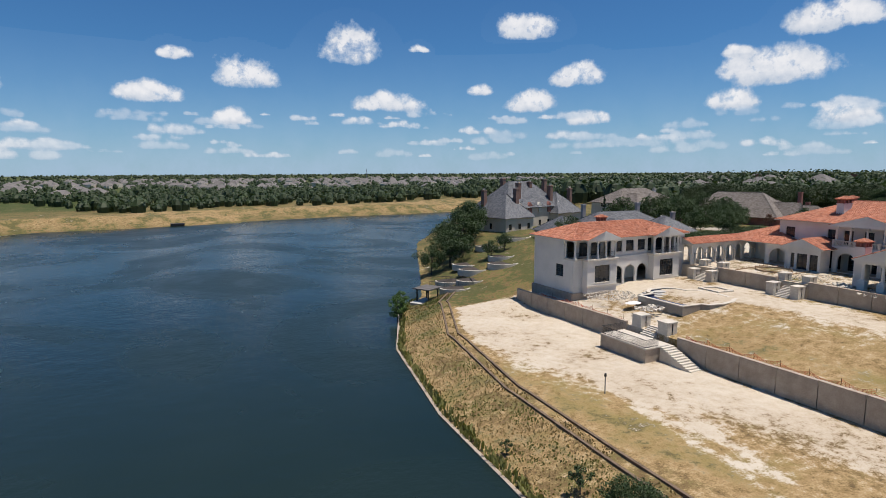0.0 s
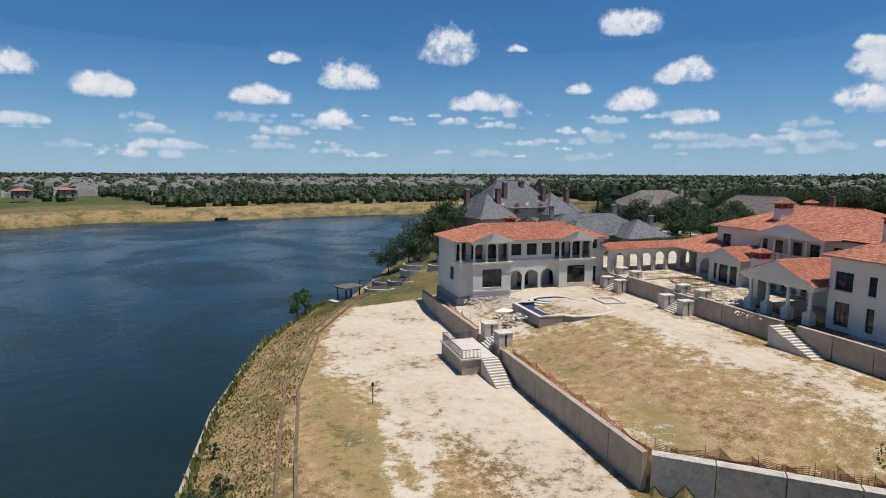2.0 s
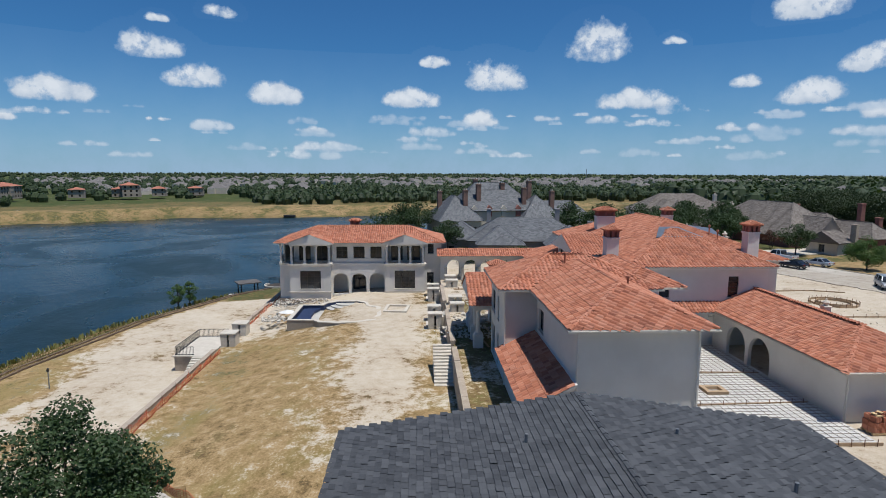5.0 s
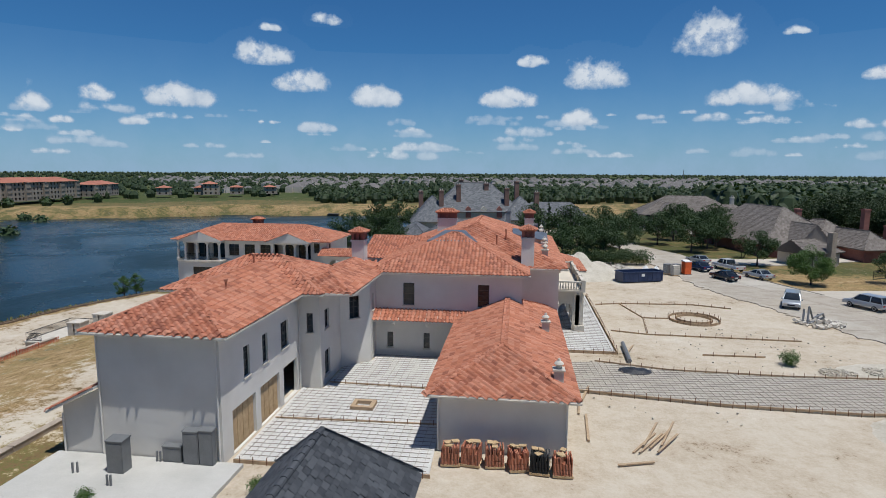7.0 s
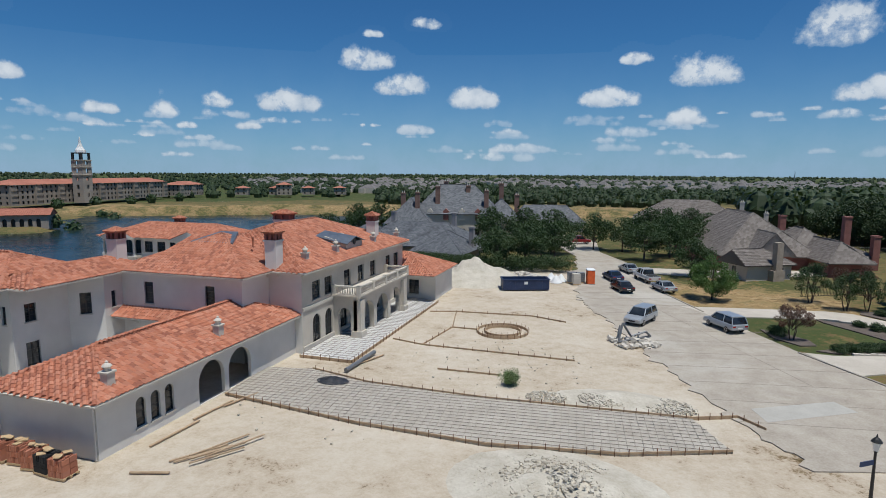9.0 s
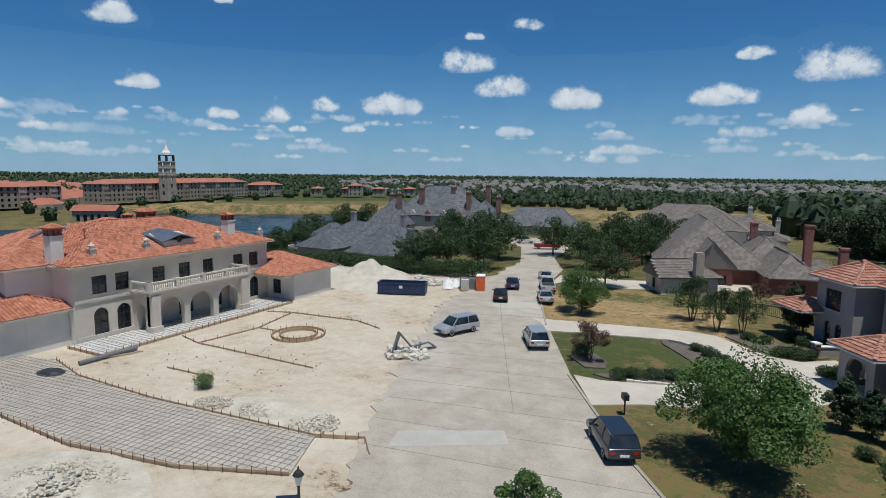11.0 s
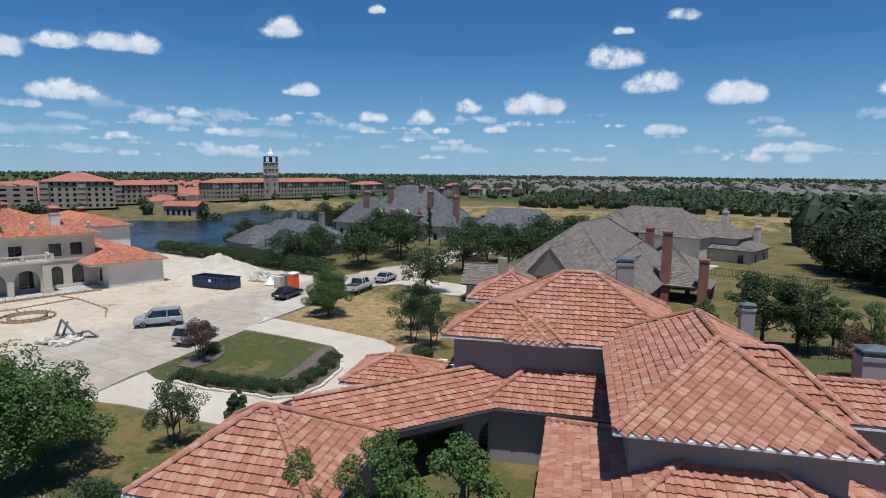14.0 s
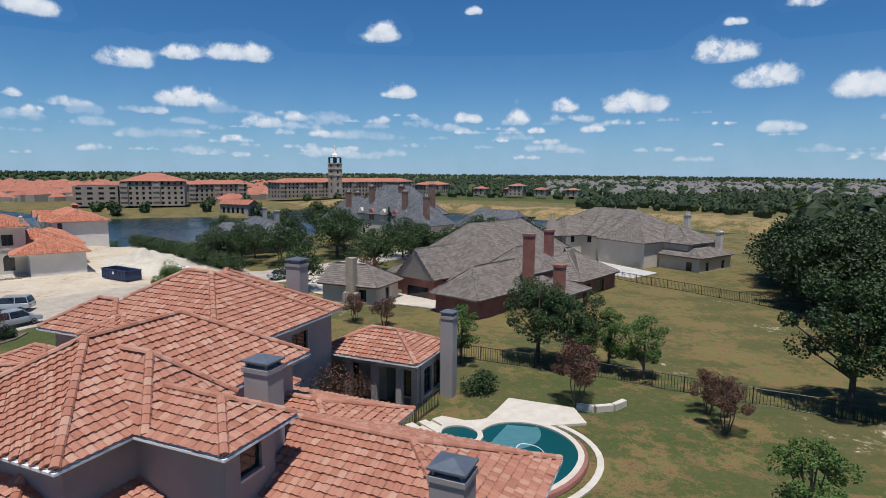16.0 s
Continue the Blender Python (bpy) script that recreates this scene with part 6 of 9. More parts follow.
# utility cabinets on the pad
def cabinet(x, y, w, d, h, label):
    c = thing("utility_cabinet", label, "cabinet", x, y, 0.16, group="utility cabinets")
    bm = bmesh.new()
    box(bm, -w / 2, w / 2, -d / 2, d / 2, 0.0, h)
    part("cabinet_body", bm, GREY_METAL, c)
    bm = bmesh.new()
    box(bm, -w / 2 + 0.05, w / 2 - 0.05, -d / 2 - 0.03, -d / 2 - 0.003, 0.1, h - 0.15)
    part("cabinet_door", bm, GREY_METAL, c)
    bm = bmesh.new()
    prism(bm, [(-w / 2 - 0.04, -d / 2 - 0.05), (w / 2 + 0.04, -d / 2 - 0.05), (w / 2 + 0.04, d / 2 + 0.02), (-w / 2 - 0.04, d / 2 + 0.02)], h, [h + 0.03, h + 0.03, h + 0.1, h + 0.1])
    part("cabinet_lid", bm, GREY_METAL, c)


cabinet(40.9, 30.7, 0.95, 0.7, 1.8, "grey metal utility cabinet standing free on the pad")
cabinet(44.4, 32.0, 0.9, 0.4, 1.9, "dark grey electrical cabinet against the wing")
cabinet(45.3, 32.0, 0.8, 0.4, 2.0, "grey electrical meter cabinet against the wing")
cabinet(43.2, 32.05, 1.1, 0.3, 0.9, "low grey junction trough on conduits")
for x, y in ((38.6, 30.1), (38.8, 30.2), (42.3, 31.9), (42.5, 31.9), (41.3, 29.2), (41.5, 29.2)):
    bm = bmesh.new()
    tube(bm, (x, y, 0.1), (x, y, 0.75), 0.06)
    tagged(part("conduit", bm, GREY_METAL), "grey conduit stub rising from the pad", "conduit", "conduits")

# broken machine parts at the street edge
scrap = thing("steel_scrap", "bent dark steel trench frame lying by the street", "scrap", 94.9, 70.6, 0.1, 40)
for a, b in (((-1.6, 0, 0), (-1.0, 0.2, 1.8)), ((-1.0, 0.2, 1.8), (0.2, 0.3, 0.3)), ((0.2, 0.3, 0.3), (1.8, 0, 0.7)), ((1.8, 0, 0.7), (2.6, 0.2, 0.1)), ((-1.6, 0, 0), (2.6, 0.2, 0.1)), ((-1.3, 0.6, 0.0), (-0.8, 0.8, 1.4)), ((0.9, 0.1, 0.0), (1.1, 0.2, 0.7))):
    bm = bmesh.new()
    tube(bm, a, b, 0.11, n=6)
    part("beam", bm, GREY_METAL, scrap)
# marker post, orange fence, thin garden stakes
post = thing("marker_post", "thin dark marker post on the grass", "post", -9.6, 61.4, -6.9)
bm = bmesh.new()
tube(bm, (0, 0, 0), (0, 0, 2.0), 0.06)
part("post_shaft", bm, GREY_METAL, post)
bm = bmesh.new()
lathe(bm, [(0.1, 2.0), (0.14, 2.1), (0.1, 2.35), (0.02, 2.4)], 0, 0, 8)
part("post_cap", bm, FRAME, post)


def mesh_fence(name, label, pts, z, h, mat, sag=0.25, seed=1):
    """A slack plastic mesh fence on thin stakes: real strands with gaps."""
    f = thing(name, label, "fence")
    r = random.Random(seed)
    bm, bs = bmesh.new(), bmesh.new()
    for (x0, y0, z0), (x1, y1, z1) in zip(pts, pts[1:]):
        n = max(1, int(math.hypot(x1 - x0, y1 - y0) / 0.35))
        top = h * r.uniform(0.35, 1.0)
        prev = None
        for i in range(n + 1):
            t = i / n
            x, y, zz = x0 + (x1 - x0) * t, y0 + (y1 - y0) * t, z0 + (z1 - z0) * t
            hh = top * (1 - sag * math.sin(math.pi * t)) * r.uniform(0.9, 1.05)
            cur = [Vector((x + 0.05 * math.sin(i), y, zz + hh * j / 5)) for j in range(6)]
            if prev:
                for j in range(6):
                    tube(bm, prev[j], cur[j], 0.022, n=4)
            tube(bm, cur[0], cur[-1], 0.018, n=4)
            prev = cur
        tube(bs, (x0, y0, z0 - 0.2), (x0, y0, z0 + h * 1.15), 0.02, n=5)
    part("mesh", bm, mat, f)["kind"] = "stuff"
    part("stakes", bs, REBAR, f)["kind"] = "stuff"


NET = mottled("orange_netting", (0.42, 0.09, 0.03), (0.55, 0.14, 0.06), 1.5, 15, 0.7)
mesh_fence("safety_fence", "sagging orange plastic safety fence on thin stakes", [(7.0, 41.5 + 3.0 * k, -4.35) for k in range(9)], 0, 0.9, NET, 0.4, 3)
mesh_fence("safety_fence", "sagging orange plastic safety fence on thin stakes", [(6.9, 76 + 3.2 * k, -4.4) for k in range(7)], 0, 0.9, NET, 0.4, 4)
mesh_fence("safety_fence", "sagging orange plastic safety fence above the boundary wall", [(7.4 + 2.6 * k, 41.0 - 2.07 * k, -4.2) for k in range(9)], 0, 0.9, NET, 0.3, 5)

# low brown earthen berms on the bank
def bank_line(off):
    pts = [(-27, 35), (-26.2, 52), (-25, 69), (-20.5, 92), (-11.4, 113), (-5.0, 121)]
    out = []
    for (x0, y0), (x1, y1) in zip(pts, pts[1:]):
        for i in range(6):
            t = i / 6
            d = Vector((x1 - x0, y1 - y0)).normalized()
            out.append((x0 + (x1 - x0) * t + d.y * off, y0 + (y1 - y0) * t - d.x * off))
    return out


SILT = mottled("muddy_berm_earth", (0.08, 0.055, 0.035), (0.22, 0.155, 0.10), 1, 8, 0.9)
for off, hgt in ((8.9, 0.2), (7.5, 0.15)):
    f = thing("silt_fence", "low brown earthen berm along the lake bank", "fence")
    line = [(x, y, float(ground_z(np.array([x]), np.array([y]))[0])) for x, y in bank_line(off)]
    for (x0, y0, z0), (x1, y1, z1) in zip(line, line[1:]):
        bm = bmesh.new()
        d = Vector((x1 - x0, y1 - y0)).normalized() * 0.28
        prism(bm, [(x0, y0), (x1, y1), (x1 - d.y, y1 + d.x), (x0 - d.y, y0 + d.x)], [z0 - 0.3, z1 - 0.3, z1 - 0.3, z0 - 0.3], [z0 + hgt, z1 + hgt, z1 + hgt, z0 + hgt])
        part("berm_strip", bm, SILT, f)
edge = thing("lake_edging", "low tan stone edging at the waterline", "edging", kind="structure")
line = bank_line(-0.2)
for (x0, y0), (x1, y1) in zip(line, line[1:]):
    bm = bmesh.new()
    d = Vector((x1 - x0, y1 - y0)).normalized() * 0.35
    prism(bm, [(x0, y0), (x1, y1), (x1 + d.y, y1 - d.x), (x0 + d.y, y0 - d.x)], -10, -8.88)
    part("edging_block", bm, STONE_WALL, edge)


# ---- cars ----
def car_paint(name, c, metal=0.3):
    n = Nodes(name)
    n.put(0.6, n.bsdf.inputs["Coat Weight"])
    return n.finish(n.ramp(n.noise(3, 3), [(0.4, tuple(0.93 * v for v in c)), (0.65, c)]), 0.32, metal)


def car(label, x, y, rz, paint, kind="suv", z=0.04):
    L, W, H = {"suv": (4.8, 1.95, 1.78), "sedan": (4.75, 1.85, 1.45), "truck": (5.8, 2.0, 1.9)}[kind]
    c = thing({"suv": "suv", "sedan": "car", "truck": "pickup_truck"}[kind], label, "car", x, y, z, rz, group="parked cars")
    a, b = L / 2, W / 2
    if kind == "suv":
        low = [(-a, 0.45), (-a, 0.95), (-a + 0.05, 1.05), (a - 1.25, 1.05), (a - 0.25, 0.92), (a, 0.75), (a, 0.4)]
        cab = [(-a + 0.08, 1.04), (-a + 0.35, H - 0.06), (-a + 0.7, H), (0.25, H), (0.55, H - 0.06), (1.3, 1.04)]
    elif kind == "sedan":
        low = [(-a, 0.42), (-a, 0.88), (-a + 0.15, 0.96), (a - 1.3, 0.92), (a - 0.2, 0.78), (a, 0.6), (a, 0.36)]
        cab = [(-a + 0.75, 0.93), (-a + 1.45, H - 0.03), (-0.55, H), (0.15, H - 0.04), (1.05, 0.91)]
    else:
        low = [(-a, 0.55), (-a, 1.1), (-a + 0.05, 1.15), (a - 1.35, 1.15), (a - 0.2, 1.08), (a, 0.9), (a, 0.5)]
        cab = [(-0.55, 1.14), (-0.45, H - 0.05), (-0.2, H), (0.9, H), (1.1, H - 0.05), (1.65, 1.14)]

    def loft(profile, half_low, half_top, z0, z1):
        bm = bmesh.new()
        rows = []
        for s in (-1, 1):
            rows.append([bm.verts.new((u, s * (half_low + (half_top - half_low) * max(0, min(1, (v - z0) / (z1 - z0)))), v)) for u, v in profile])
        n = len(profile)
        bm.faces.new(rows[0])
        bm.faces.new(rows[1][::-1])
        for i in range(n):
            j = (i + 1) % n
            bm.faces.new((rows[0][j], rows[0][i], rows[1][i], rows[1][j]))
        bmesh.ops.bevel(bm, geom=list(bm.edges), offset=0.05, segments=2, affect="EDGES", profile=0.6)
        for f in bm.faces:
            f.smooth = True
        return bm

    body = part("car_body", loft(low, b, b * 0.96, 0.4, 1.1), paint, c)
    if kind == "truck":
        bm = bmesh.new()
        box(bm, -a + 0.1, -0.7, -b + 0.14, b - 0.14, 1.1, 1.165)
        part("bed_liner", bm, RUBBER, body)
    part("cabin", loft(cab, b * 0.94, b * 0.74, 1.0, H), GLASS, c)
    top = [(u, v) for u, v in cab if v > H - 0.1]
    bm = bmesh.new()
    r0, r1 = top[0][0], top[-1][0]
    box(bm, r0 + 0.02, r1 - 0.02, -b * 0.76, b * 0.76, H - 0.05, H + 0.025)
    part("roof_panel", bm, paint, c)
    for s in (-1, 1):
        for (u0, v0), (u1, v1) in ((cab[0], cab[1]), (cab[-1], cab[-2]), ((r0 + (r1 - r0) * 0.45, 1.0), (r0 + (r1 - r0) * 0.45, H))):
            bm = bmesh.new()
            tube(bm, (u0, s * b * 0.945, v0), (u1, s * b * 0.765, v1), 0.055, n=6)
            part("pillar", bm, paint, c)
        bm = bmesh.new()
        box(bm, cab[-1][0] - 0.35, cab[-1][0] - 0.2, s * b - (0.0 if s > 0 else 0.2), s * b + (0.2 if s > 0 else 0.0), 1.02, 1.16)
        part("mirror", bm, paint, c)
        bm = bmesh.new()
        box(bm, a - 0.12, a + 0.012, s * b * 0.62 - 0.2, s * b * 0.62 + 0.2, 0.68, 0.8)
        part("headlight", bm, ALLOY, c)
        bm = bmesh.new()
        box(bm, -a - 0.012, -a + 0.08, s * b * 0.72 - 0.17, s * b * 0.72 + 0.17, 0.74, 0.9)
        part("tail_light", bm, TAIL, c)
    bm = bmesh.new()
    box(bm, -a - 0.015, -a + 0.05, -0.27, 0.27, 0.58, 0.72)
    part("number_plate", bm, WHITE_PAINT, c)
    bm = bmesh.new()
    box(bm, a - 0.05, a + 0.014, -b * 0.4, b * 0.4, 0.5, 0.66)
    part("grille", bm, RUBBER, c)
    for u in (-a + 0.95, a - 0.95):
        for s in (-1, 1):
            bm = bmesh.new()
            m = Matrix.Translation((u, s * (b - 0.12), 0.35)) @ Matrix.Rotation(math.pi / 2, 4, "X")
            lathe(bm, [(0.2, -0.13), (0.32, -0.13), (0.355, -0.08), (0.355, 0.08), (0.32, 0.13), (0.2, 0.13)], 0, 0, 18)
            bmesh.ops.transform(bm, matrix=m, verts=bm.verts)
            w = part("wheel", bm, RUBBER, c)
            bm = bmesh.new()
            lathe(bm, [(0.05, -0.12), (0.21, -0.135), (0.21, 0.135), (0.05, 0.12)], 0, 0, 12)
            bmesh.ops.transform(bm, matrix=m, verts=bm.verts)
            part("rim", bm, ALLOY, w)
    return c


TAIL = mottled("red_lens", (0.25, 0.01, 0.01), (0.35, 0.02, 0.02), 5, 30, 0.25, bump=0)
P_SILVER, P_DARK, P_BLUE, P_WHITE, P_BLACK, P_RED = (car_paint(n, c) for n, c in (("silver_paint", (0.42, 0.44, 0.46)), ("dark_blue_grey_paint", (0.03, 0.04, 0.055)), ("blue_paint", (0.015, 0.03, 0.09)), ("white_car_paint", (0.7, 0.7, 0.7)), ("black_paint", (0.012, 0.012, 0.014)), ("red_paint", (0.25, 0.02, 0.02))))
car("silver sport utility vehicle parked on the street edge", 96.0, 78.6, 245, P_SILVER)
car("pale silver sport utility vehicle parked before the lawn", 104.6, 78.6, 118, P_SILVER)
car("dark blue-grey sport utility vehicle parked at the kerb", 115.6, 59.8, 118, P_DARK)
car("black sedan parked at the end of the site", 94.0, 96.2, 112, P_BLACK, "sedan")
car("dark blue sedan parked near the portable toilet", 92.6, 104.6, 112, P_BLUE, "sedan")
car("silver sedan parked at the kerb", 99.6, 98.0, 112, P_SILVER, "sedan")
car("white pickup truck parked at the kerb", 97.6, 105.4, 112, P_WHITE, "truck")
car("silver sedan parked behind the pickup", 95.0, 113.0, 112, P_SILVER, "sedan")
car("red pickup truck before the far house", 84.0, 150.0, 20, P_RED, "truck")
car("white sport utility vehicle in the far court", 76.0, 158.0, 30, P_WHITE)

# street lamp with sign boards, mailbox, planter
lamp = thing("street_lamp", "black post lamp with a blank street sign", "street lamp", 105.6, 42.9, 0.0)
bm = bmesh.new()
lathe(bm, [(0.2, 0.0), (0.2, 0.3), (0.09, 0.6), (0.06, 3.3), (0.09, 3.4)], 0, 0, 10)
part("pole", bm, FRAME, lamp)
bm = bmesh.new()
lathe(bm, [(0.1, 3.4), (0.2, 3.8), (0.22, 3.85)], 0, 0, 8)
part("lantern", bm, WHITE_PAINT, lamp)
bm = bmesh.new()
lathe(bm, [(0.26, 3.85), (0.16, 4.0), (0.05, 4.1), (0.02, 4.25)], 0, 0, 8)
part("lantern_cap", bm, FRAME, lamp)
bm = bmesh.new()
box(bm, -0.95, -0.06, -0.02, 0.02, 2.7, 2.95, Matrix.Rotation(0.6, 4, "Z"))
part("sign_board", bm, BLUE_STEEL, lamp)
mail = thing("mailbox", "dark metal mailbox on a post by the drive", "mailbox", 115.4, 65.4, 0.0, 28)
bm = bmesh.new()
tube(bm, (0, 0, 0), (0, 0, 1.1), 0.06)
part("mail_post", bm, FRAME, mail)
bm = bmesh.new()
box(bm, -0.2, 0.2, -0.3, 0.3, 1.1, 1.5)
part("mail_box", bm, FRAME, mail)


# ---- the tiled house across the street ----
villa = thing("villa", "grey stucco villa with weathered red tile roofs and white gutters", "house", 131.0, 68.2, -0.3, 28)
VT = (0.35, 0.40, WAVE)


def shell(parent, x0, x1, y0, y1, z0, z1, mat, holes=None, o=0.6):
    """Four walls set back from the eaves by o; holes: per side S, E, N, W."""
    holes = holes or {}
    a, b, c, d = x0 + o, x1 - o, y0 + o, y1 - o
    wall_set(parent, [((a, c), (b, c), z0, z1, holes.get("S", [])), ((b, c), (b, d), z0, z1, holes.get("E", [])), ((b, d), (a, d), z0, z1, holes.get("N", [])), ((a, d), (a, c), z0, z1, holes.get("W", []))], mat)


UP, LOW = 7.2, 3.75
upper = [(11.6, 24.4, 6.6, 17.4, UP, 0.61, "hh", "x"), (9.5, 15.6, 17.0, 23.4, UP, 0.55, "hh", "x"), (19.5, 28.4, -4.65, 9.3, UP, 0.62, "hh", "y"), (10.0, 16.4, 6.55, 11.4, UP + 0.01, 0.66, "hh", "x"), (24.6, 32.85, -1.7, 2.3, UP + 0.02, 0.54, "hh", "x"), (13.8, 17.4, 6.4, 11.0, UP - 0.05, 0.6, "hh", "y"), (22.0, 29.0, -1.66, 3.1, UP + 0.01, 0.92, "hh", "x"), (13.0, 24.3, 8.0, 19.2, UP + 0.015, 0.53, "hh", "y")]
lower = [(0.0, 8.6, -8.0, 0.0, LOW, 0.64, "hh", "x"), (16.6, 31.0, -9.5, 3.6, LOW, 0.40, "hh", "x"), (26.0, 42.4, -0.8, 9.6, LOW, 0.42, "hh", "x"), (22.4, 30.6, 18.6, 24.6, LOW + 0.1, 0.46, "hh", "x"), (24.0, 33.6, 4.4, 12.0, LOW, 0.34, "hh", "x"), (3.4, 9.6, 6.2, 11.2, LOW, 0.46, "hh", "x"), (7.6, 12.0, 21.5, 26.5, LOW, 0.42, "hh", "y"), (12.5, 25.0, 4.6, 13.0, LOW, 0.60, "hh", "x")]
roof(villa, upper, CLAY_OLD, VT, 0.16, 0.17, 21, "upper_roof", soffit=WHITE_PAINT)
roof(villa, lower, CLAY_OLD, VT, 0.16, 0.17, 22, "lower_roof", soffit=WHITE_PAINT)
for s in upper[:5]:
    gutter(villa, *s[:5])
for s in lower[:4] + lower[5:6]:
    gutter(villa, *s[:5])
shell(villa, *upper[0][:4], 0.0, UP, STUCCO_GREY, {"W": [((1.0, 3.0, 0.2, 3.4, True), 2, 3), ((1.4, 2.4, 4.2, 6.4), 1, 3)], "E": [((6.4, 8.4, 4.5, 6.4), 2, 2)]})
shell(villa, *upper[1][:4], 0.0, UP, STUCCO_GREY, {"W": [((1.2, 3.4, 4.2, 6.2), 3, 2), ((1.4, 2.3, 0.4, 3.0, True), 1, 3), ((2.9, 3.8, 0.4, 3.0, True), 1, 3)]})
shell(villa, *upper[2][:4], 0.0, UP, STUCCO_GREY)
shell(villa, *upper[3][:4], 0.0, UP, STUCCO_GREY, {"S": [((1.2, 2.2, 0.9, 2.6, True), 1, 3)], "W": [((0.5, 1.7, 4.4, 6.5), 1, 2), ((1.9, 3.1, 4.4, 6.5), 1, 2), ((1.2, 2.2, 0.9, 2.8, True), 1, 3)]})
shell(villa, *upper[7][:4], 0.0, UP, STUCCO_GREY, {"E": [((5.4, 7.4, 4.5, 6.4), 2, 2)]})
shell(villa, *upper[4][:4], 0.0, UP, STUCCO_GREY, {"E": [((0.8, 2.0, 5.5, 6.6), 1, 1)]})
shell(villa, *lower[0][:4], 0.0, LOW, STUCCO_GREY, {"W": [((1.0, 2.2, 0.8, 2.6, True), 1, 3), ((3.2, 4.4, 0.8, 2.6, True), 1, 3)]})
shell(villa, *lower[1][:4], 0.0, LOW, STUCCO_GREY)
shell(villa, *lower[2][:4], 0.0, LOW, STUCCO_GREY)
shell(villa, *lower[4][:4], 0.0, LOW, STUCCO_GREY)
shell(villa, *lower[7][:4], 0.0, LOW, STUCCO_GREY)
shell(villa, 22.0, 28.0, 19.6, 24.6, 0.0, LOW + 0.1, STUCCO_GREY, {"S": [((1.2, 2.4, 0.3, 2.9), 1, 2)]})
for cx, cy in ((24.8, 19.2), (27.0, 19.2), (29.0, 19.2), (30.0, 19.7)):
    bm = bmesh.new()
    box(bm, cx - 0.22, cx + 0.22, cy - 0.22, cy + 0.22, 0.0, LOW - 0.51)
    part("cabana_post", bm, STUCCO_GREY, villa)
bm = bmesh.new()
box(bm, 22.6, 30.2, 19.0, 19.4, LOW - 0.5, LOW)
part("cabana_beam", bm, STUCCO_GREY, villa)
wall_set(villa, [((28.6, 20.2), (30.2, 20.2), 0.0, LOW, [((0.2, 1.4, 0.8, 2.8), 2, 3)]), ((30.2, 20.2), (30.2, 24.1), 0.0, LOW, [((0.6, 1.9, 0.8, 2.8), 2, 3), ((2.3, 3.6, 0.8, 2.8), 2, 3)])], STUCCO_GREY)
wall_set(villa, [((4.0, 6.8), (9.0, 6.8), 0.0, LOW, []), ((9.0, 10.6), (4.0, 10.6), 0.0, LOW, [((1.0, 3.4, 0.0, 3.1, True), 0, 0)]), ((4.0, 10.6), (4.0, 6.8), 0.0, LOW, [((0.8, 3.0, 0.0, 3.1, True), 0, 0)])], STUCCO_GREY)


def stack(parent, x, y, z0, z1, w=1.25, d=1.0):
    """A rendered chimney with a metal shroud."""
    bm = bmesh.new()
    box(bm, x - w / 2, x + w / 2, y - d / 2, y + d / 2, z0, z1 - 0.45)
    box(bm, x - w / 2 - 0.06, x + w / 2 + 0.06, y - d / 2 - 0.06, y + d / 2 + 0.06, z1 - 0.62, z1 - 0.42)
    c = part("chimney", bm, STUCCO_GREY, parent)
    bm = bmesh.new()
    for sx in (-1, 1):
        for sy in (-1, 1):
            box(bm, x + sx * w * 0.4 - 0.05, x + sx * w * 0.4 + 0.05, y + sy * d * 0.4 - 0.05, y + sy * d * 0.4 + 0.05, z1 - 0.42, z1 - 0.2)
    box(bm, x - w * 0.3, x + w * 0.3, y - d * 0.3, y + d * 0.3, z1 - 0.42, z1 - 0.22)
    a = [(x - w * 0.56, y - d * 0.56), (x + w * 0.56, y - d * 0.56), (x + w * 0.56, y + d * 0.56), (x - w * 0.56, y + d * 0.56)]
    prism(bm, a, z1 - 0.2, z1 - 0.12)
    m = [bm.verts.new((p[0], p[1], z1 - 0.12)) for p in a] + [bm.verts.new((x, y, z1 + 0.08))]
    for i in range(4):
        bm.faces.new((m[i], m[(i + 1) % 4], m[4]))
    part("chimney_shroud", bm, COPPER, c)


stack(villa, 31.1, 2.5, 4.0, 9.4, 1.25, 1.0)
stack(villa, 31.2, 23.0, 0.0, 6.9, 1.0, 0.9)
stack(villa, 21.3, 17.9, 4.0, 10.9, 1.2, 1.0)
stack(villa, 40.2, 1.4, 2.0, 7.2, 1.3, 1.2)
for vx, vy, vz in ((24.6, -6.6, 5.4), (25.2, -6.3, 5.5), (23.8, 3.0, 8.9)):
    bm = bmesh.new()
    tube(bm, (vx, vy, vz - 0.5), (vx, vy, vz + 0.35), 0.07)
    lathe(bm, [(0.14, vz + 0.25), (0.14, vz + 0.42), (0.02, vz + 0.5)], vx, vy, 8)
    part("vent_pipe", bm, CLAY_OLD, villa)
for x, y in ((11.6, 8.72), (20.3, -3.3), (13.2, 8.72)):
    bm = bmesh.new()
    tube(bm, (x, y, 0), (x, y, UP - 0.1), 0.05, n=6)
    part("downpipe", bm, WHITE_PAINT, villa)
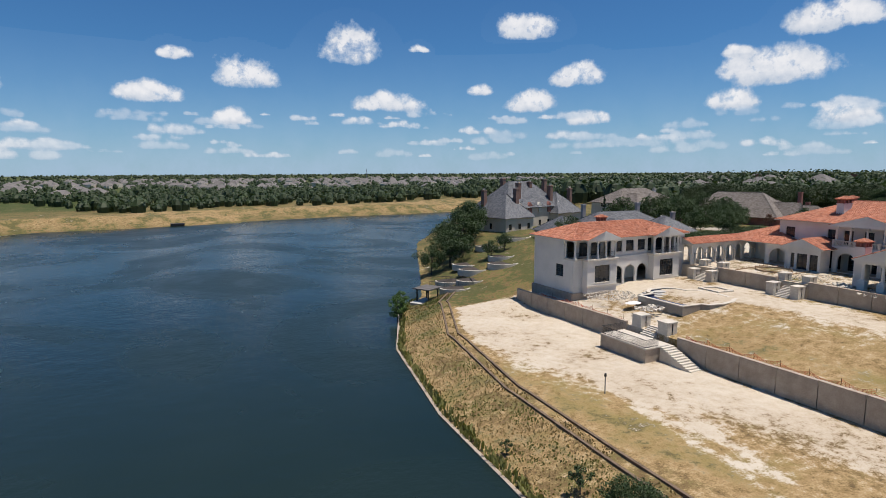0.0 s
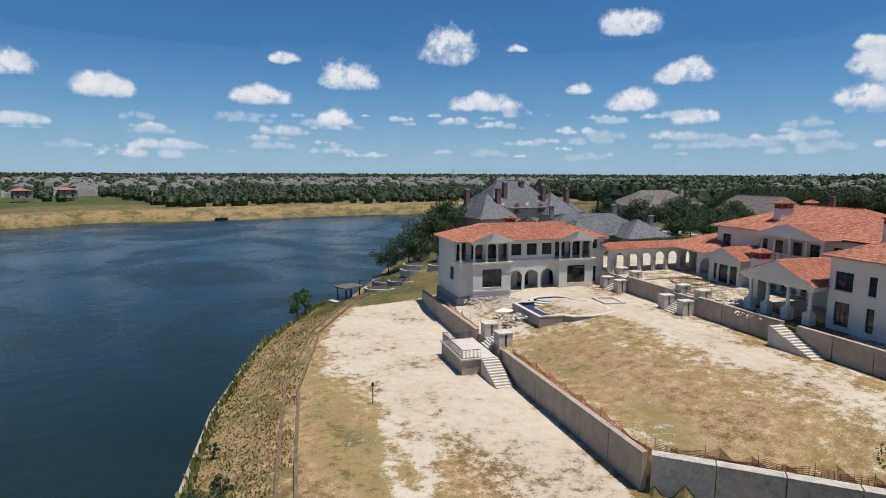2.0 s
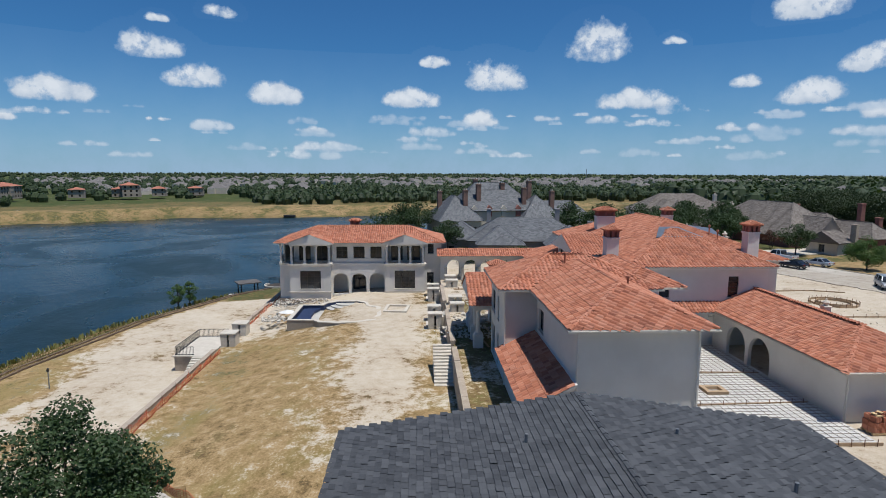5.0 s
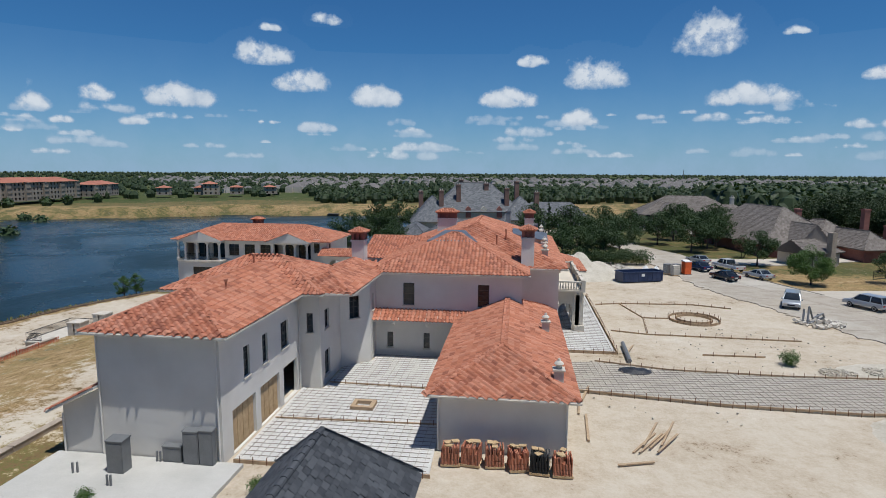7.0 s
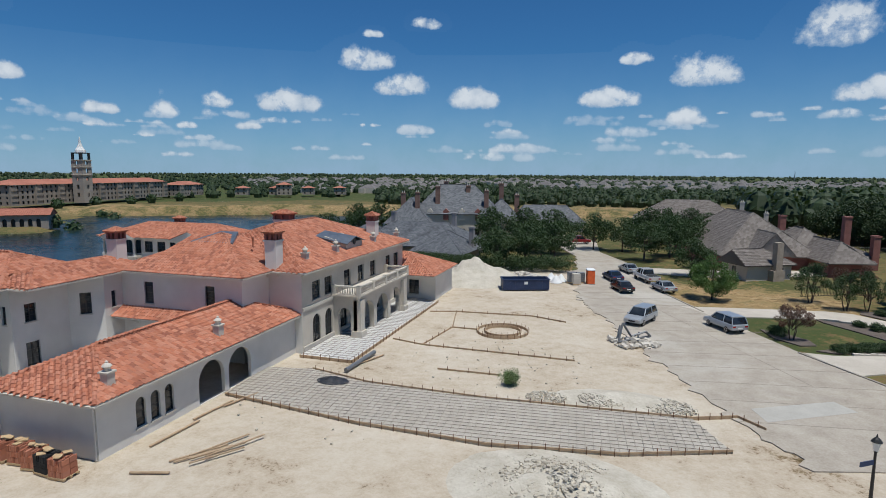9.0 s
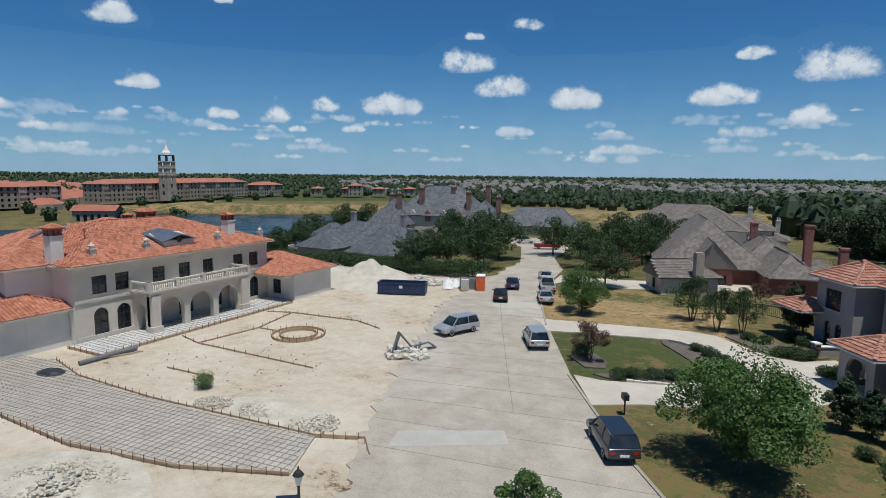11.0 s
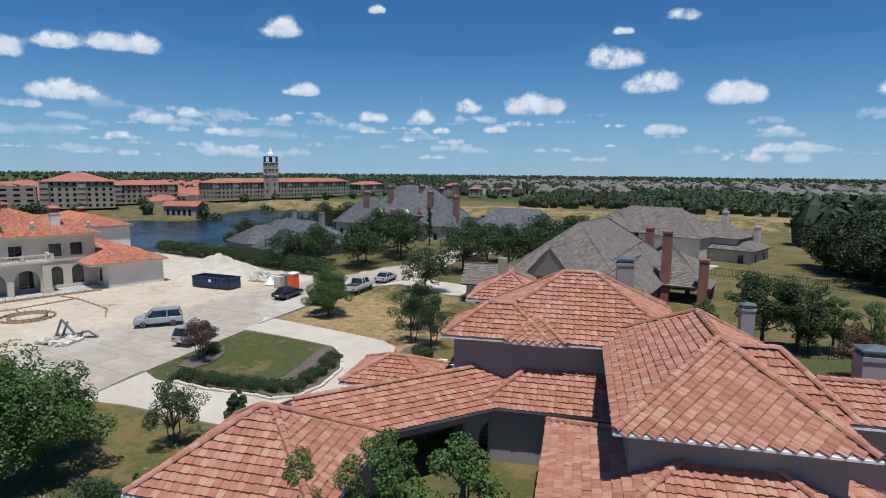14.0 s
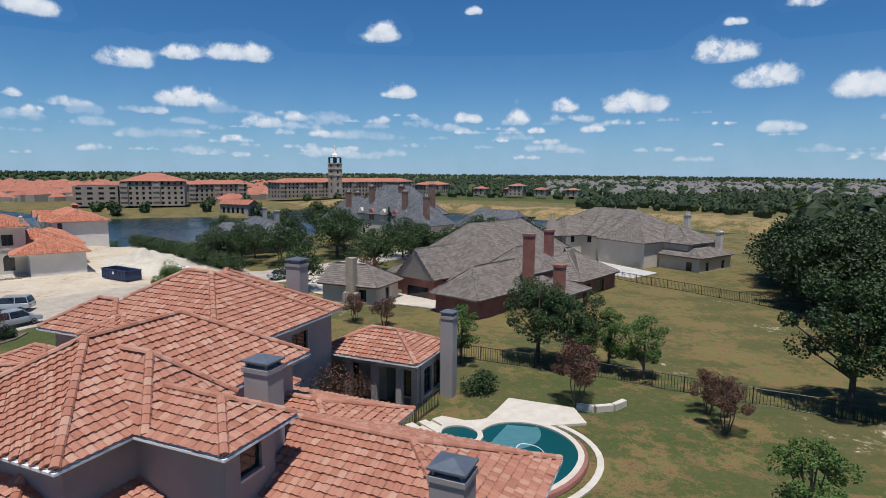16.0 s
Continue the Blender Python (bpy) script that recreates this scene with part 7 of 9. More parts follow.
# covered gateway between garage and house, set askew
gate = thing("porte_cochere", "grey stucco covered gateway with a red tile roof and flat arches", "gateway", 134.4, 69.6, -0.3, 70)
roof(gate, [(0.0, 15.5, -3.0, 3.0, LOW, 0.46, "gg", "x")], CLAY_OLD, VT, 0.16, 0.17, 23, soffit=WHITE_PAINT)
bm = bmesh.new()
wall(bm, (0.5, -2.5), (15.0, -2.5), 0.0, LOW, [(3.4, 8.6, 0.0, 3.0), (9.4, 11.2, 0.0, 2.8, True), (11.8, 13.4, 0.0, 2.8, True)], 0.4)
wall(bm, (15.0, 2.5), (0.5, 2.5), 0.0, LOW, [(1.2, 3.2, 0.0, 2.8, True), (6.2, 11.4, 0.0, 3.0)], 0.4)
part("gateway_wall", bm, STUCCO_GREY, gate)
# yard: pool, terrace, fence
slab("pool_terrace", "pale limestone terrace with steps round the pool", [(151.0, 93.4), (151.4, 96.4), (150.6, 100.2), (152.2, 101.0), (152.9, 102.2), (152.2, 104.0), (151.2, 106.2), (155.4, 108.6), (157.6, 107.2), (156.0, 104.4), (158.0, 99.0), (160.0, 96.0), (158.0, 92.6)], 0.06, CAST_STONE, 0.3)
villa_pool = thing("swimming_pool", "deep teal swimming pool with raised tiled edge and spa", "pool", 0, 0, 0.1)
POOLS = [(156.0, 98.0), (154.2, 100.4), (154.0, 102.4), (155.6, 104.2), (158.0, 104.4), (160.2, 103.2), (161.4, 100.8), (161.6, 98.0), (160.4, 96.0), (158.0, 96.0)]


def round_off(pts, times=2):
    for _ in range(times):
        out = []
        for i, p in enumerate(pts):
            q = pts[(i + 1) % len(pts)]
            out += [(p[0] * 0.75 + q[0] * 0.25, p[1] * 0.75 + q[1] * 0.25), (p[0] * 0.25 + q[0] * 0.75, p[1] * 0.25 + q[1] * 0.75)]
        pts = out
    return pts


def grow(pts, d):
    cx, cy = sum(p[0] for p in pts) / len(pts), sum(p[1] for p in pts) / len(pts)
    return [(cx + (x - cx) * (1 + d / math.hypot(x - cx, y - cy)), cy + (y - cy) * (1 + d / math.hypot(x - cx, y - cy))) for x, y in pts]


inner = round_off(POOLS)
bm = bmesh.new()
band(bm, grow(inner, 0.4), inner, -0.25, 0.12)
part("coping", bm, CAST_STONE, villa_pool)
bm = bmesh.new()
prism(bm, grow(inner, 0.05), -0.2, 0.03)
part("water", bm, POOL_WATER, villa_pool)
spa = ring_of(154.0, 98.9, 1.25, 1.1, 20)
bm = bmesh.new()
band(bm, grow(spa, 0.35), spa, -0.2, 0.3)
part("spa_rim", bm, CAST_STONE, villa_pool)
bm = bmesh.new()
prism(bm, spa, -0.15, 0.2)
part("spa_water", bm, POOL_WATER, villa_pool)
bm = bmesh.new()
rim = grow(inner, 0.42)
for p, q in zip(rim, rim[1:] + rim[:1]):
    if p[0] > 158.6 and q[0] > 158.6 and p[1] > 97.0:
        tube(bm, (*p, -0.08), (*q, -0.08), 0.22, n=6)
part("tile_edge", bm, BRICK_WALL, villa_pool, "copper-brown tiled overflow edge")
bm = bmesh.new()
band(bm, grow(inner, 1.1), grow(inner, 0.45), -0.5, -0.22)
part("overflow_water", bm, POOL_WATER, villa_pool)
bm = bmesh.new()
band(bm, grow(inner, 1.5), grow(inner, 1.1), -0.6, -0.1)
part("overflow_rim", bm, CAST_STONE, villa_pool)
for k, (sx, sy) in enumerate(((151.6, 97.6), (151.9, 98.5), (152.2, 99.4))):
    bm = bmesh.new()
    box(bm, sx - 1.3, sx + 1.1, sy - 0.3, sy + 0.3, -0.1, 0.02 + 0.05 * k)
    part("step_slab", bm, CAST_STONE, villa_pool)
for k, r in enumerate((2.6, 2.0, 1.4)):
    bm = bmesh.new()
    prism(bm, [(155.0 + r * math.cos(a), 101.6 + r * math.sin(a)) for a in [radians(-65 + 13 * i) for i in range(11)]] + [(154.6, 102.6)], -0.05, 0.033 + 0.012 * k)
    part("underwater_step", bm, POOL_STEP, villa_pool)
bm = bmesh.new()
for i in range(40):
    a0, a1 = i * 0.16, (i + 1) * 0.16
    tube(bm, (158.0 + (0.9 + 0.1 * math.sin(a0 * 3)) * math.cos(a0), 101.0 + 0.8 * math.sin(a0), 0.05), (158.0 + (0.9 + 0.1 * math.sin(a1 * 3)) * math.cos(a1), 101.0 + 0.8 * math.sin(a1), 0.05), 0.03, n=5)
part("cleaner_hose", bm, WHITE_PAINT, villa_pool)


def iron_fence(pts, z, h=1.3):
    f = thing("iron_fence", "black iron picket fence across the lawn", "fence")
    for (x0, y0), (x1, y1) in zip(pts, pts[1:]):
        bm = bmesh.new()
        railing(bm, (x0, y0), (x1, y1), z, h, 0.22, 0.02)
        part("fence_panel", bm, FRAME, f)
        bm = bmesh.new()
        tube(bm, (x0, y0, z - 0.2), (x0, y0, z + h + 0.12), 0.05, n=6)
        part("fence_post", bm, FRAME, f)


def spread(pts, step=2.6):
    out = []
    for (x0, y0), (x1, y1) in zip(pts, pts[1:]):
        n = max(1, round(math.hypot(x1 - x0, y1 - y0) / step))
        out += [(x0 + (x1 - x0) * i / n, y0 + (y1 - y0) * i / n) for i in range(n)]
    return out + [pts[-1]]


iron_fence(spread([(141.0, 109.6), (152.0, 115.4), (163.0, 119.9), (178.0, 127.0), (196.0, 135.0)]), -0.15)
iron_fence(spread([(125.0, 156.0), (149.0, 155.0), (172.0, 152.0)]), -0.15)
iron_fence(spread([(150.2, 94.4), (150.2, 98.2), (148.8, 101.4)]), -0.15)
iron_fence(spread([(117.5, 100.5), (125.0, 104.5), (130.0, 101.0)]), -0.15)
garden_wall = thing("garden_wall", "low pale limestone garden wall beside the terrace", "garden wall", kind="structure")
for p, q in zip([(155.4, 108.9), (156.4, 109.6), (157.0, 110.8)], [(156.4, 109.6), (157.0, 110.8), (157.0, 112.2)]):
    bm = bmesh.new()
    wall(bm, q, p, -0.5, 0.35, [], 0.4)
    part("wall_panel", bm, CAST_STONE, garden_wall)


# ---- neighbouring houses ----
SLATES = (0.6, 0.36, FLAT)


def plain_house(name, label, x, y, z, rz, blocks, wall_mat, roof_mat, seed, windows=True, tile=SLATES):
    """A house out of hipped or gabled blocks: (x0, x1, y0, y1, wall height, slope, ends, along)."""
    h = thing(name, label, "house", x, y, z, rz)
    rng_ = random.Random(seed)
    for b in blocks:
        x0, x1, y0, y1, top = b[:5]
        holes = {}
        if windows:
            for side, length in (("S", x1 - x0), ("E", y1 - y0), ("N", x1 - x0), ("W", y1 - y0)):
                n = int((length - 2.0) / 3.2)
                hs = []
                for k in range(n):
                    u = (length - 1.0) * (k + 0.5) / n
                    for v in ([0.9, 4.1] if top > 5.5 else [0.9]):
                        if rng_.random() < 0.75:
                            hs.append(((u - 0.55, u + 0.55, v, v + 1.6), 2, 2))
                holes[side] = hs
        shell(h, x0, x1, y0, y1, 0.0, top, wall_mat, holes, 0.5)
        ends = b[6] if len(b) > 6 else "hh"
        if "g" in ends:
            along = b[7] if len(b) > 7 else ("x" if x1 - x0 >= y1 - y0 else "y")
            bm = bmesh.new()
            for k, e in enumerate(ends):
                if e == "g":
                    if along == "x":
                        gable_fill(bm, y0 + 0.4, y1 - 0.4, (x0 + 0.5) if k == 0 else (x1 - 0.8), top, b[5] * 0.97, 0.3, "x")
                    else:
                        gable_fill(bm, x0 + 0.4, x1 - 0.4, (y0 + 0.5) if k == 0 else (y1 - 0.8), top, b[5] * 0.97, 0.3)
            part("gable", bm, wall_mat, h)
    roof(h, [(b[0], b[1], b[2], b[3], b[4], b[5], b[6] if len(b) > 6 else "hh", b[7] if len(b) > 7 else None) for b in blocks], roof_mat, tile, 0.18, 0.12, seed, soffit=roof_mat)
    return h


def brick_stack(parent, x, y, z0, z1, w=0.9, mat=None, pots=True):
    bm = bmesh.new()
    box(bm, x - w / 2, x + w / 2, y - w / 2, y + w / 2, z0, z1 - 0.3)
    box(bm, x - w / 2 - 0.08, x + w / 2 + 0.08, y - w / 2 - 0.08, y + w / 2 + 0.08, z1 - 0.5, z1 - 0.2)
    c = part("chimney", bm, mat or BRICK_WALL, parent)
    if pots:
        for s in (-1, 1):
            bm = bmesh.new()
            lathe(bm, [(0.17, z1 - 0.2), (0.14, z1 + 0.25), (0.19, z1 + 0.35)], x + s * w * 0.22, y, 8)
            part("chimney_pot", bm, CAST_STONE, c)


# brick house with the steep brown roof
brick_house = thing("brick_house", "red brick house with steep weathered brown shingle roofs", "house", 118.5, 125.0, -1.0, 10)
BRICK_BLOCKS = [(-8.5, 8.5, -1.0, 30.0, 3.3, 0.82, "hh", "y"), (-3.9, 3.0, -3.6, 7.0, 3.8, 1.1, "gg", "y"), (6.0, 13.4, -7.7, 9.0, 3.3, 0.84, "hh", "y"), (12.4, 19.2, 1.6, 8.6, 3.2, 0.42, "hh", "x"), (6.0, 16.5, 11.0, 23.0, 3.3, 0.6, "hh", "x"), (5.0, 12.4, 3.0, 14.0, 4.6, 0.84, "hh", "y")]
for b, holes in zip(BRICK_BLOCKS, ({"W": [((4.0, 5.2, 0.9, 2.4), 2, 2), ((9.0, 10.2, 0.9, 2.4), 2, 2)]}, {"S": [((1.0, 5.0, 0.1, 2.5), 1, 1)]}, {"S": [((3.5, 4.7, 0.9, 2.4), 2, 2)]}, {}, {"E": [((1.5, 3.2, 0.5, 2.6), 3, 2), ((5.0, 7.4, 0.4, 2.7), 3, 2)], "S": [((7.0, 8.4, 0.6, 2.6), 2, 2)]}, {"E": [((2.4, 5.0, 2.9, 4.1), 3, 1)]})):
    if b[0] != 12.4:
        shell(brick_house, *b[:4], 0.0, b[4], BRICK_WALL, holes, 0.5)
bm = bmesh.new()
gable_fill(bm, -3.5, 2.6, -3.1, 3.8, 1.07, 0.3)
part("gable", bm, BRICK_WALL, brick_house)
window(brick_house, (-3.4, -3.12), (2.6, -3.12), 0.0, (2.4, 3.5, 4.3, 5.9), 1, 2, -0.05, WHITE_PAINT)
roof(brick_house, BRICK_BLOCKS, SHINGLE, SLATES, 0.18, 0.12, 41, soffit=SHINGLE)
for px_, py_ in ((18.7, 2.1), (18.7, 8.1), (15.6, 8.1)):
    bm = bmesh.new()
    box(bm, px_ - 0.3, px_ + 0.3, py_ - 0.3, py_ + 0.3, 0.0, 3.1)
    part("porch_pier", bm, BRICK_WALL, brick_house)
for cx, cy, cz in ((13.6, 2.3, 10.5), (18.3, 1.8, 7.2), (8.6, 15.6, 9.7)):
    brick_stack(brick_house, cx, cy, 0, cz, 1.1, pots=False)
stone_garage = plain_house("stone_outbuilding", "stone outbuilding with steep shingle roof and a rubble chimney", 112.4, 110.2, -0.6, 28, [(0.0, 9.0, 0.0, 7.0, 3.0, 0.62, "gh", "x")], STUCCO_TAN, SHINGLE, 46)
bm = bmesh.new()
prism(bm, [(4.3, -0.7), (6.3, -0.7), (6.3, 0.5), (4.3, 0.5)], 0.0, 2.2)
prism(bm, [(4.75, -0.6), (5.85, -0.6), (5.85, 0.4), (4.75, 0.4)], 2.2, 6.6)
part("chimney", bm, STONE_WALL, stone_garage)
# tan stone house by the lake
tan = plain_house("stone_house", "tan limestone house with broad brown shingle roofs", 104.9, 179.0, -1.0, -3,
                  [(-8.3, 19.0, -8.3, 8.3, 5.6, 0.6, "hh", "x"), (8.0, 24.5, -4.0, 7.0, 5.4, 0.5, "hh", "x"), (8.5, 19.6, -9.8, 2.0, 5.5, 0.55, "hh", "y"), (15.0, 27.6, -5.4, 6.0, 3.4, 0.4, "hh", "x"), (-5.0, 4.0, -13.0, 0.0, 5.6, 0.75, "hh", "y")], STUCCO_TAN, SHINGLE, 51)
brick_stack(tan, 19.0, 4.0, 4, 10.4, 1.0, CAST_STONE)
brick_stack(tan, 25.0, 5.0, 2, 7.6, 1.0, CAST_STONE)
bm = bmesh.new()
lathe(bm, [(2.2, 0.0), (2.2, 5.6), (2.5, 5.6), (0.05, 9.6)], 0.6, -13.4, 12)
part("turret", bm, SHINGLE, tan)
BROWN_BRICK = mottled("brown_brick_masonry", (0.15, 0.085, 0.065), (0.27, 0.165, 0.13), 0.8, 14, 0.92, bump=0.5)
# the chateau with tall chimneys and the slate house before it
chateau = plain_house("chateau", "grey slate chateau with brick chimneys and stone dormers", 40.0, 156.0, -4.0, 12,
                      [(0.0, 24.0, 0.0, 15.0, 9.6, 1.0, "hh", "x"), (-6.0, 6.0, -5.0, 12.0, 7.4, 1.05, "hh", "y"), (18.0, 30.0, -3.0, 10.0, 7.6, 1.0, "hh", "y"), (26.0, 48.0, 14.0, 24.0, 6.4, 0.95, "hh", "x")], STUCCO_TAN, SLATE, 61)
for cx, cy, cz in ((2.0, -1.0, 15.5), (7.0, 3.0, 17.0), (8.6, 11.0, 18.2), (15.0, 6.0, 17.2), (20.0, 2.0, 16.0), (24.0, 8.0, 17.8), (28.0, 1.0, 15.0), (-3.0, 7.0, 15.0)):
    brick_stack(chateau, cx, cy, 6.0, cz, 1.2, BROWN_BRICK)
for k in range(6):
    bm = bmesh.new()
    x = 1.0 + k * 4.2
    box(bm, x - 0.7, x + 0.7, 0.2, 2.6, 8.0, 10.2)
    gable_fill(bm, x - 0.9, x + 0.9, 0.2, 10.2, 1.0, 2.2)
    part("dormer", bm, CAST_STONE if k % 2 else BRICK_WALL, chateau)
slate_house = plain_house("slate_house", "grey stucco house with broad slate roofs behind a hedge", 39.5, 119.0, -2.4, -5,
                          [(0.0, 26.0, 2.0, 16.0, 4.2, 0.62, "hh", "x"), (2.0, 12.0, -3.0, 9.0, 4.0, 0.66, "hh", "y"), (16.0, 27.0, -4.0, 8.0, 4.0, 0.66, "hh", "y"), (-6.0, 4.0, 6.0, 18.0, 4.0, 0.7, "hh", "y")], STUCCO_GREY, SLATE, 62)
for cx, cy, cz in ((5.0, 12.0, 10.6), (20.0, 10.0, 10.8), (26.0, 4.0, 8.6)):
    brick_stack(slate_house, cx, cy, 2.0, cz, 0.9, STUCCO_GREY, False)
# the dark slate house under the flight line
DARK_BRICK = mottled("dark_brick", (0.035, 0.028, 0.026), (0.07, 0.055, 0.05), 1, 16, 0.9, bump=0.5)
DARK_SLATE = pieces("dark_slate", [(0.035, 0.037, 0.042), (0.055, 0.058, 0.064), (0.08, 0.083, 0.09)], 0.75, 6, 0.2)
near = thing("slate_roofed_house", "dark brick house with dark slate roofs and ridge caps", "house", 0, 0, 0)
NEAR_T = (0.30, 0.22, FLAT)
shell(near, 26.8, 44.0, 4.0, 20.7, -5.0, 6.85, DARK_BRICK, {}, 0.35)
bm = bmesh.new()
gable_fill(bm, 27.3, 43.5, 20.05, 6.85, 0.15, 0.3)
part("gable", bm, DARK_BRICK, near)
roof(near, [(26.8, 44.0, 4.0, 20.7, 6.95, 0.15, "gg", "y")], DARK_SLATE, NEAR_T, 0.2, 0.1, 71, soffit=DARK_SLATE)
shell(near, 53.7, 58.9, 12.0, 22.2, 0.0, 5.9, DARK_BRICK, {}, 0.5)
shell(near, 56.0, 66.0, 14.6, 20.0, 0.0, 4.6, DARK_BRICK, {}, 0.5)
roof(near, [(53.7, 58.9, 12.0, 22.2, 6.0, 1.0, "hh", "y"), (56.0, 66.0, 14.6, 20.0, 4.7, 0.62, "hh", "x")], DARK_SLATE, NEAR_T, 0.2, 0.1, 72, soffit=DARK_SLATE, name="hip_roof")
for vx, vy, vz in ((40.0, 15.0, 7.6), (33.0, 17.6, 7.9), (38.0, 18.0, 7.8)):
    bm = bmesh.new()
    tube(bm, (vx, vy, vz - 0.3), (vx, vy, vz + 0.3), 0.06)
    part("vent_pipe", bm, GREY_METAL, near)

# terraced garden by the lake: curved low walls, beds and a small shelter
GREY_FELT = mottled("grey_felt_roof", (0.09, 0.08, 0.075), (0.14, 0.13, 0.12), 1, 12, 0.9)
SOIL_BED = mottled("dark_mulch", (0.035, 0.028, 0.022), (0.075, 0.06, 0.05), 0.8, 9, 0.95, bump=0.8, depth=0.04)
for k, (x, y, r, a0) in enumerate(((2.0, 116.5, 2.6, 2.6), (7.5, 119.5, 2.8, 2.9), (5.5, 124.5, 3.0, 2.7), (12.0, 126.0, 3.2, 2.8), (17.0, 122.5, 3.0, 3.0), (14.0, 133.0, 3.0, 2.6), (24.0, 139.0, 3.4, 2.9), (32.0, 141.0, 3.6, 3.0), (20.0, 128.0, 2.6, 2.7))):
    z = float(ground_z(np.array([x]), np.array([y]))[0])
    bed = thing("garden_bed", "dark mulched garden bed edged by a curved pale stone wall", "garden bed", x, y, z, group="garden beds")
    bm = bmesh.new()
    prism(bm, ring_of(0, 0, r * 1.25, r, 22), -0.6, 0.25)
    part("mulch", bm, SOIL_BED, bed)
    bm = bmesh.new()
    n = 16
    arc = [(1.28 * r * math.cos(a0 + 2.9 * i / n), 1.04 * r * math.sin(a0 + 2.9 * i / n)) for i in range(n + 1)]
    for p, q in zip(arc, arc[1:]):
        d = Vector((q[0] - p[0], q[1] - p[1])).normalized() * 0.35
        prism(bm, [p, q, (q[0] - d.y, q[1] + d.x), (p[0] - d.y, p[1] + d.x)], -0.8, 0.5)
    part("edging_wall", bm, CAST_STONE, bed)
shelter = thing("lake_shelter", "small open timber shelter with a flat dark roof", "shelter", -4.4, 116.0, float(ground_z(np.array([-4.4]), np.array([116.0]))[0]), 30)
for sx in (-1.6, 1.6):
    for sy in (-1.3, 1.3):
        bm = bmesh.new()
        box(bm, sx - 0.1, sx + 0.1, sy - 0.1, sy + 0.1, -0.3, 2.4)
        part("post", bm, FRAME, shelter)
bm = bmesh.new()
box(bm, -2.2, 2.2, -1.9, 1.9, 2.4, 2.6)
part("shelter_roof", bm, GREY_FELT, shelter)
bm = bmesh.new()
box(bm, -3.5, 1.8, -2.4, 1.8, -0.5, 0.08)
part("shelter_floor", bm, CONCRETE_NEW, shelter)
iron_fence(spread([(-1.5, 121.0), (6.0, 116.5), (8.0, 121.5), (2.0, 126.0)]), -7.0)
dock = thing("lake_dock", "small low dark dock near the far shore", "dock", -40.0, 318.0, -9.0)
bm = bmesh.new()
box(bm, -3.0, 3.0, -1.5, 1.5, 0.3, 1.3)
part("dock_deck", bm, FRAME, dock)


# ---- far shore: apartments, tower, town ----
APT = mottled("tan_apartment_stucco", (0.25, 0.21, 0.17), (0.37, 0.32, 0.265), 0.08, 2, 0.95)
ROOF_FAR = mottled("far_clay_roof", (0.30, 0.11, 0.07), (0.42, 0.17, 0.11), 0.1, 1.2, 0.9)
GREY_FAR = mottled("far_shingle_roof", (0.12, 0.11, 0.105), (0.20, 0.185, 0.175), 0.06, 1.0, 0.95)


def block_of_flats(label, x, y, z, rz, length, depth, floors, bay=3.4, parking=False):
    b = thing("apartment_building", label, "building", x, y, z, rz)
    h = floors * 3.1
    n = int(length / bay)
    holes = []
    for f in range(floors):
        for k in range(n):
            u = (k + 0.5) * length / n
            holes.append((u - (1.5 if parking else 0.75), u + (1.5 if parking else 0.75), f * 3.1 + 0.9, f * 3.1 + (2.3 if parking else 2.6)))
    bm = bmesh.new()
    wall(bm, (0, 0), (length, 0), 0, h, holes, 0.6)
    part("wall", bm, APT, b)
    for p, q in (((length, 0), (length, depth)), ((length, depth), (0, depth)), ((0, depth), (0, 0))):
        bm = bmesh.new()
        L = (Vector(q) - Vector(p)).length
        m = int(L / 4)
        wall(bm, p, q, 0, h, [((k + 0.5) * L / m - 0.7, (k + 0.5) * L / m + 0.7, f * 3.1 + 0.9, f * 3.1 + 2.5) for f in range(floors) for k in range(m)], 0.6)
        part("wall", bm, APT, b)
    # for parking, a dark block puts the open decks' inner shade into colour
    bm = bmesh.new()
    box(bm, 0.7, length - 0.7, 0.7, depth - 0.7, 0, h - 0.3)
    part("core", bm, GLASS if not parking else FRAME, b)
    if not parking:
        bm = bmesh.new()
        planes, _, _ = roof_planes(-0.9, length + 0.9, -0.9, depth + 0.9, h, 0.32)
        for pl in planes:
            bm.faces.new([bm.verts.new(c) for c in pl])
        bm.faces.new([bm.verts.new(c) for c in ((-0.9, -0.9, h - 0.01), (-0.9, depth + 0.9, h - 0.01), (length + 0.9, depth + 0.9, h - 0.01), (length + 0.9, -0.9, h - 0.01))])
        part("roof", bm, ROOF_FAR, b)
        for k in range(0, n, 5):
            bm = bmesh.new()
            u = (k + 0.5) * length / n
            box(bm, u - 2.2, u + 2.2, -1.2, -0.01, 0, h - 1.0)
            for f in range(floors):
                box(bm, u - 1.9, u + 1.9, -1.5, -1.2, f * 3.1 + 2.6, f * 3.1 + 2.9)
            part("projecting_bay", bm, APT, b)
    return b


block_of_flats("long tan apartment building with red roofs beyond the lake", -248, 262, -5.0, 97, 142, 18, 4)
block_of_flats("tan apartment building with red roof on the far shore", -262, 415, -5.0, 97, 34, 16, 3)
block_of_flats("tall tan apartment building on the far shore", -222, 148, -6.0, 72, 36, 30, 5)
block_of_flats("tan apartment building with red roof behind the chapel", -250, 196, -6.0, 92, 42, 16, 4)
block_of_flats("concrete parking structure with open decks", -232, 124, -6.0, 75, 24, 24, 4, 6.0, True)
block_of_flats("small tan building with red roof beyond the grass", -190, 470, -5.0, 120, 20, 12, 3)
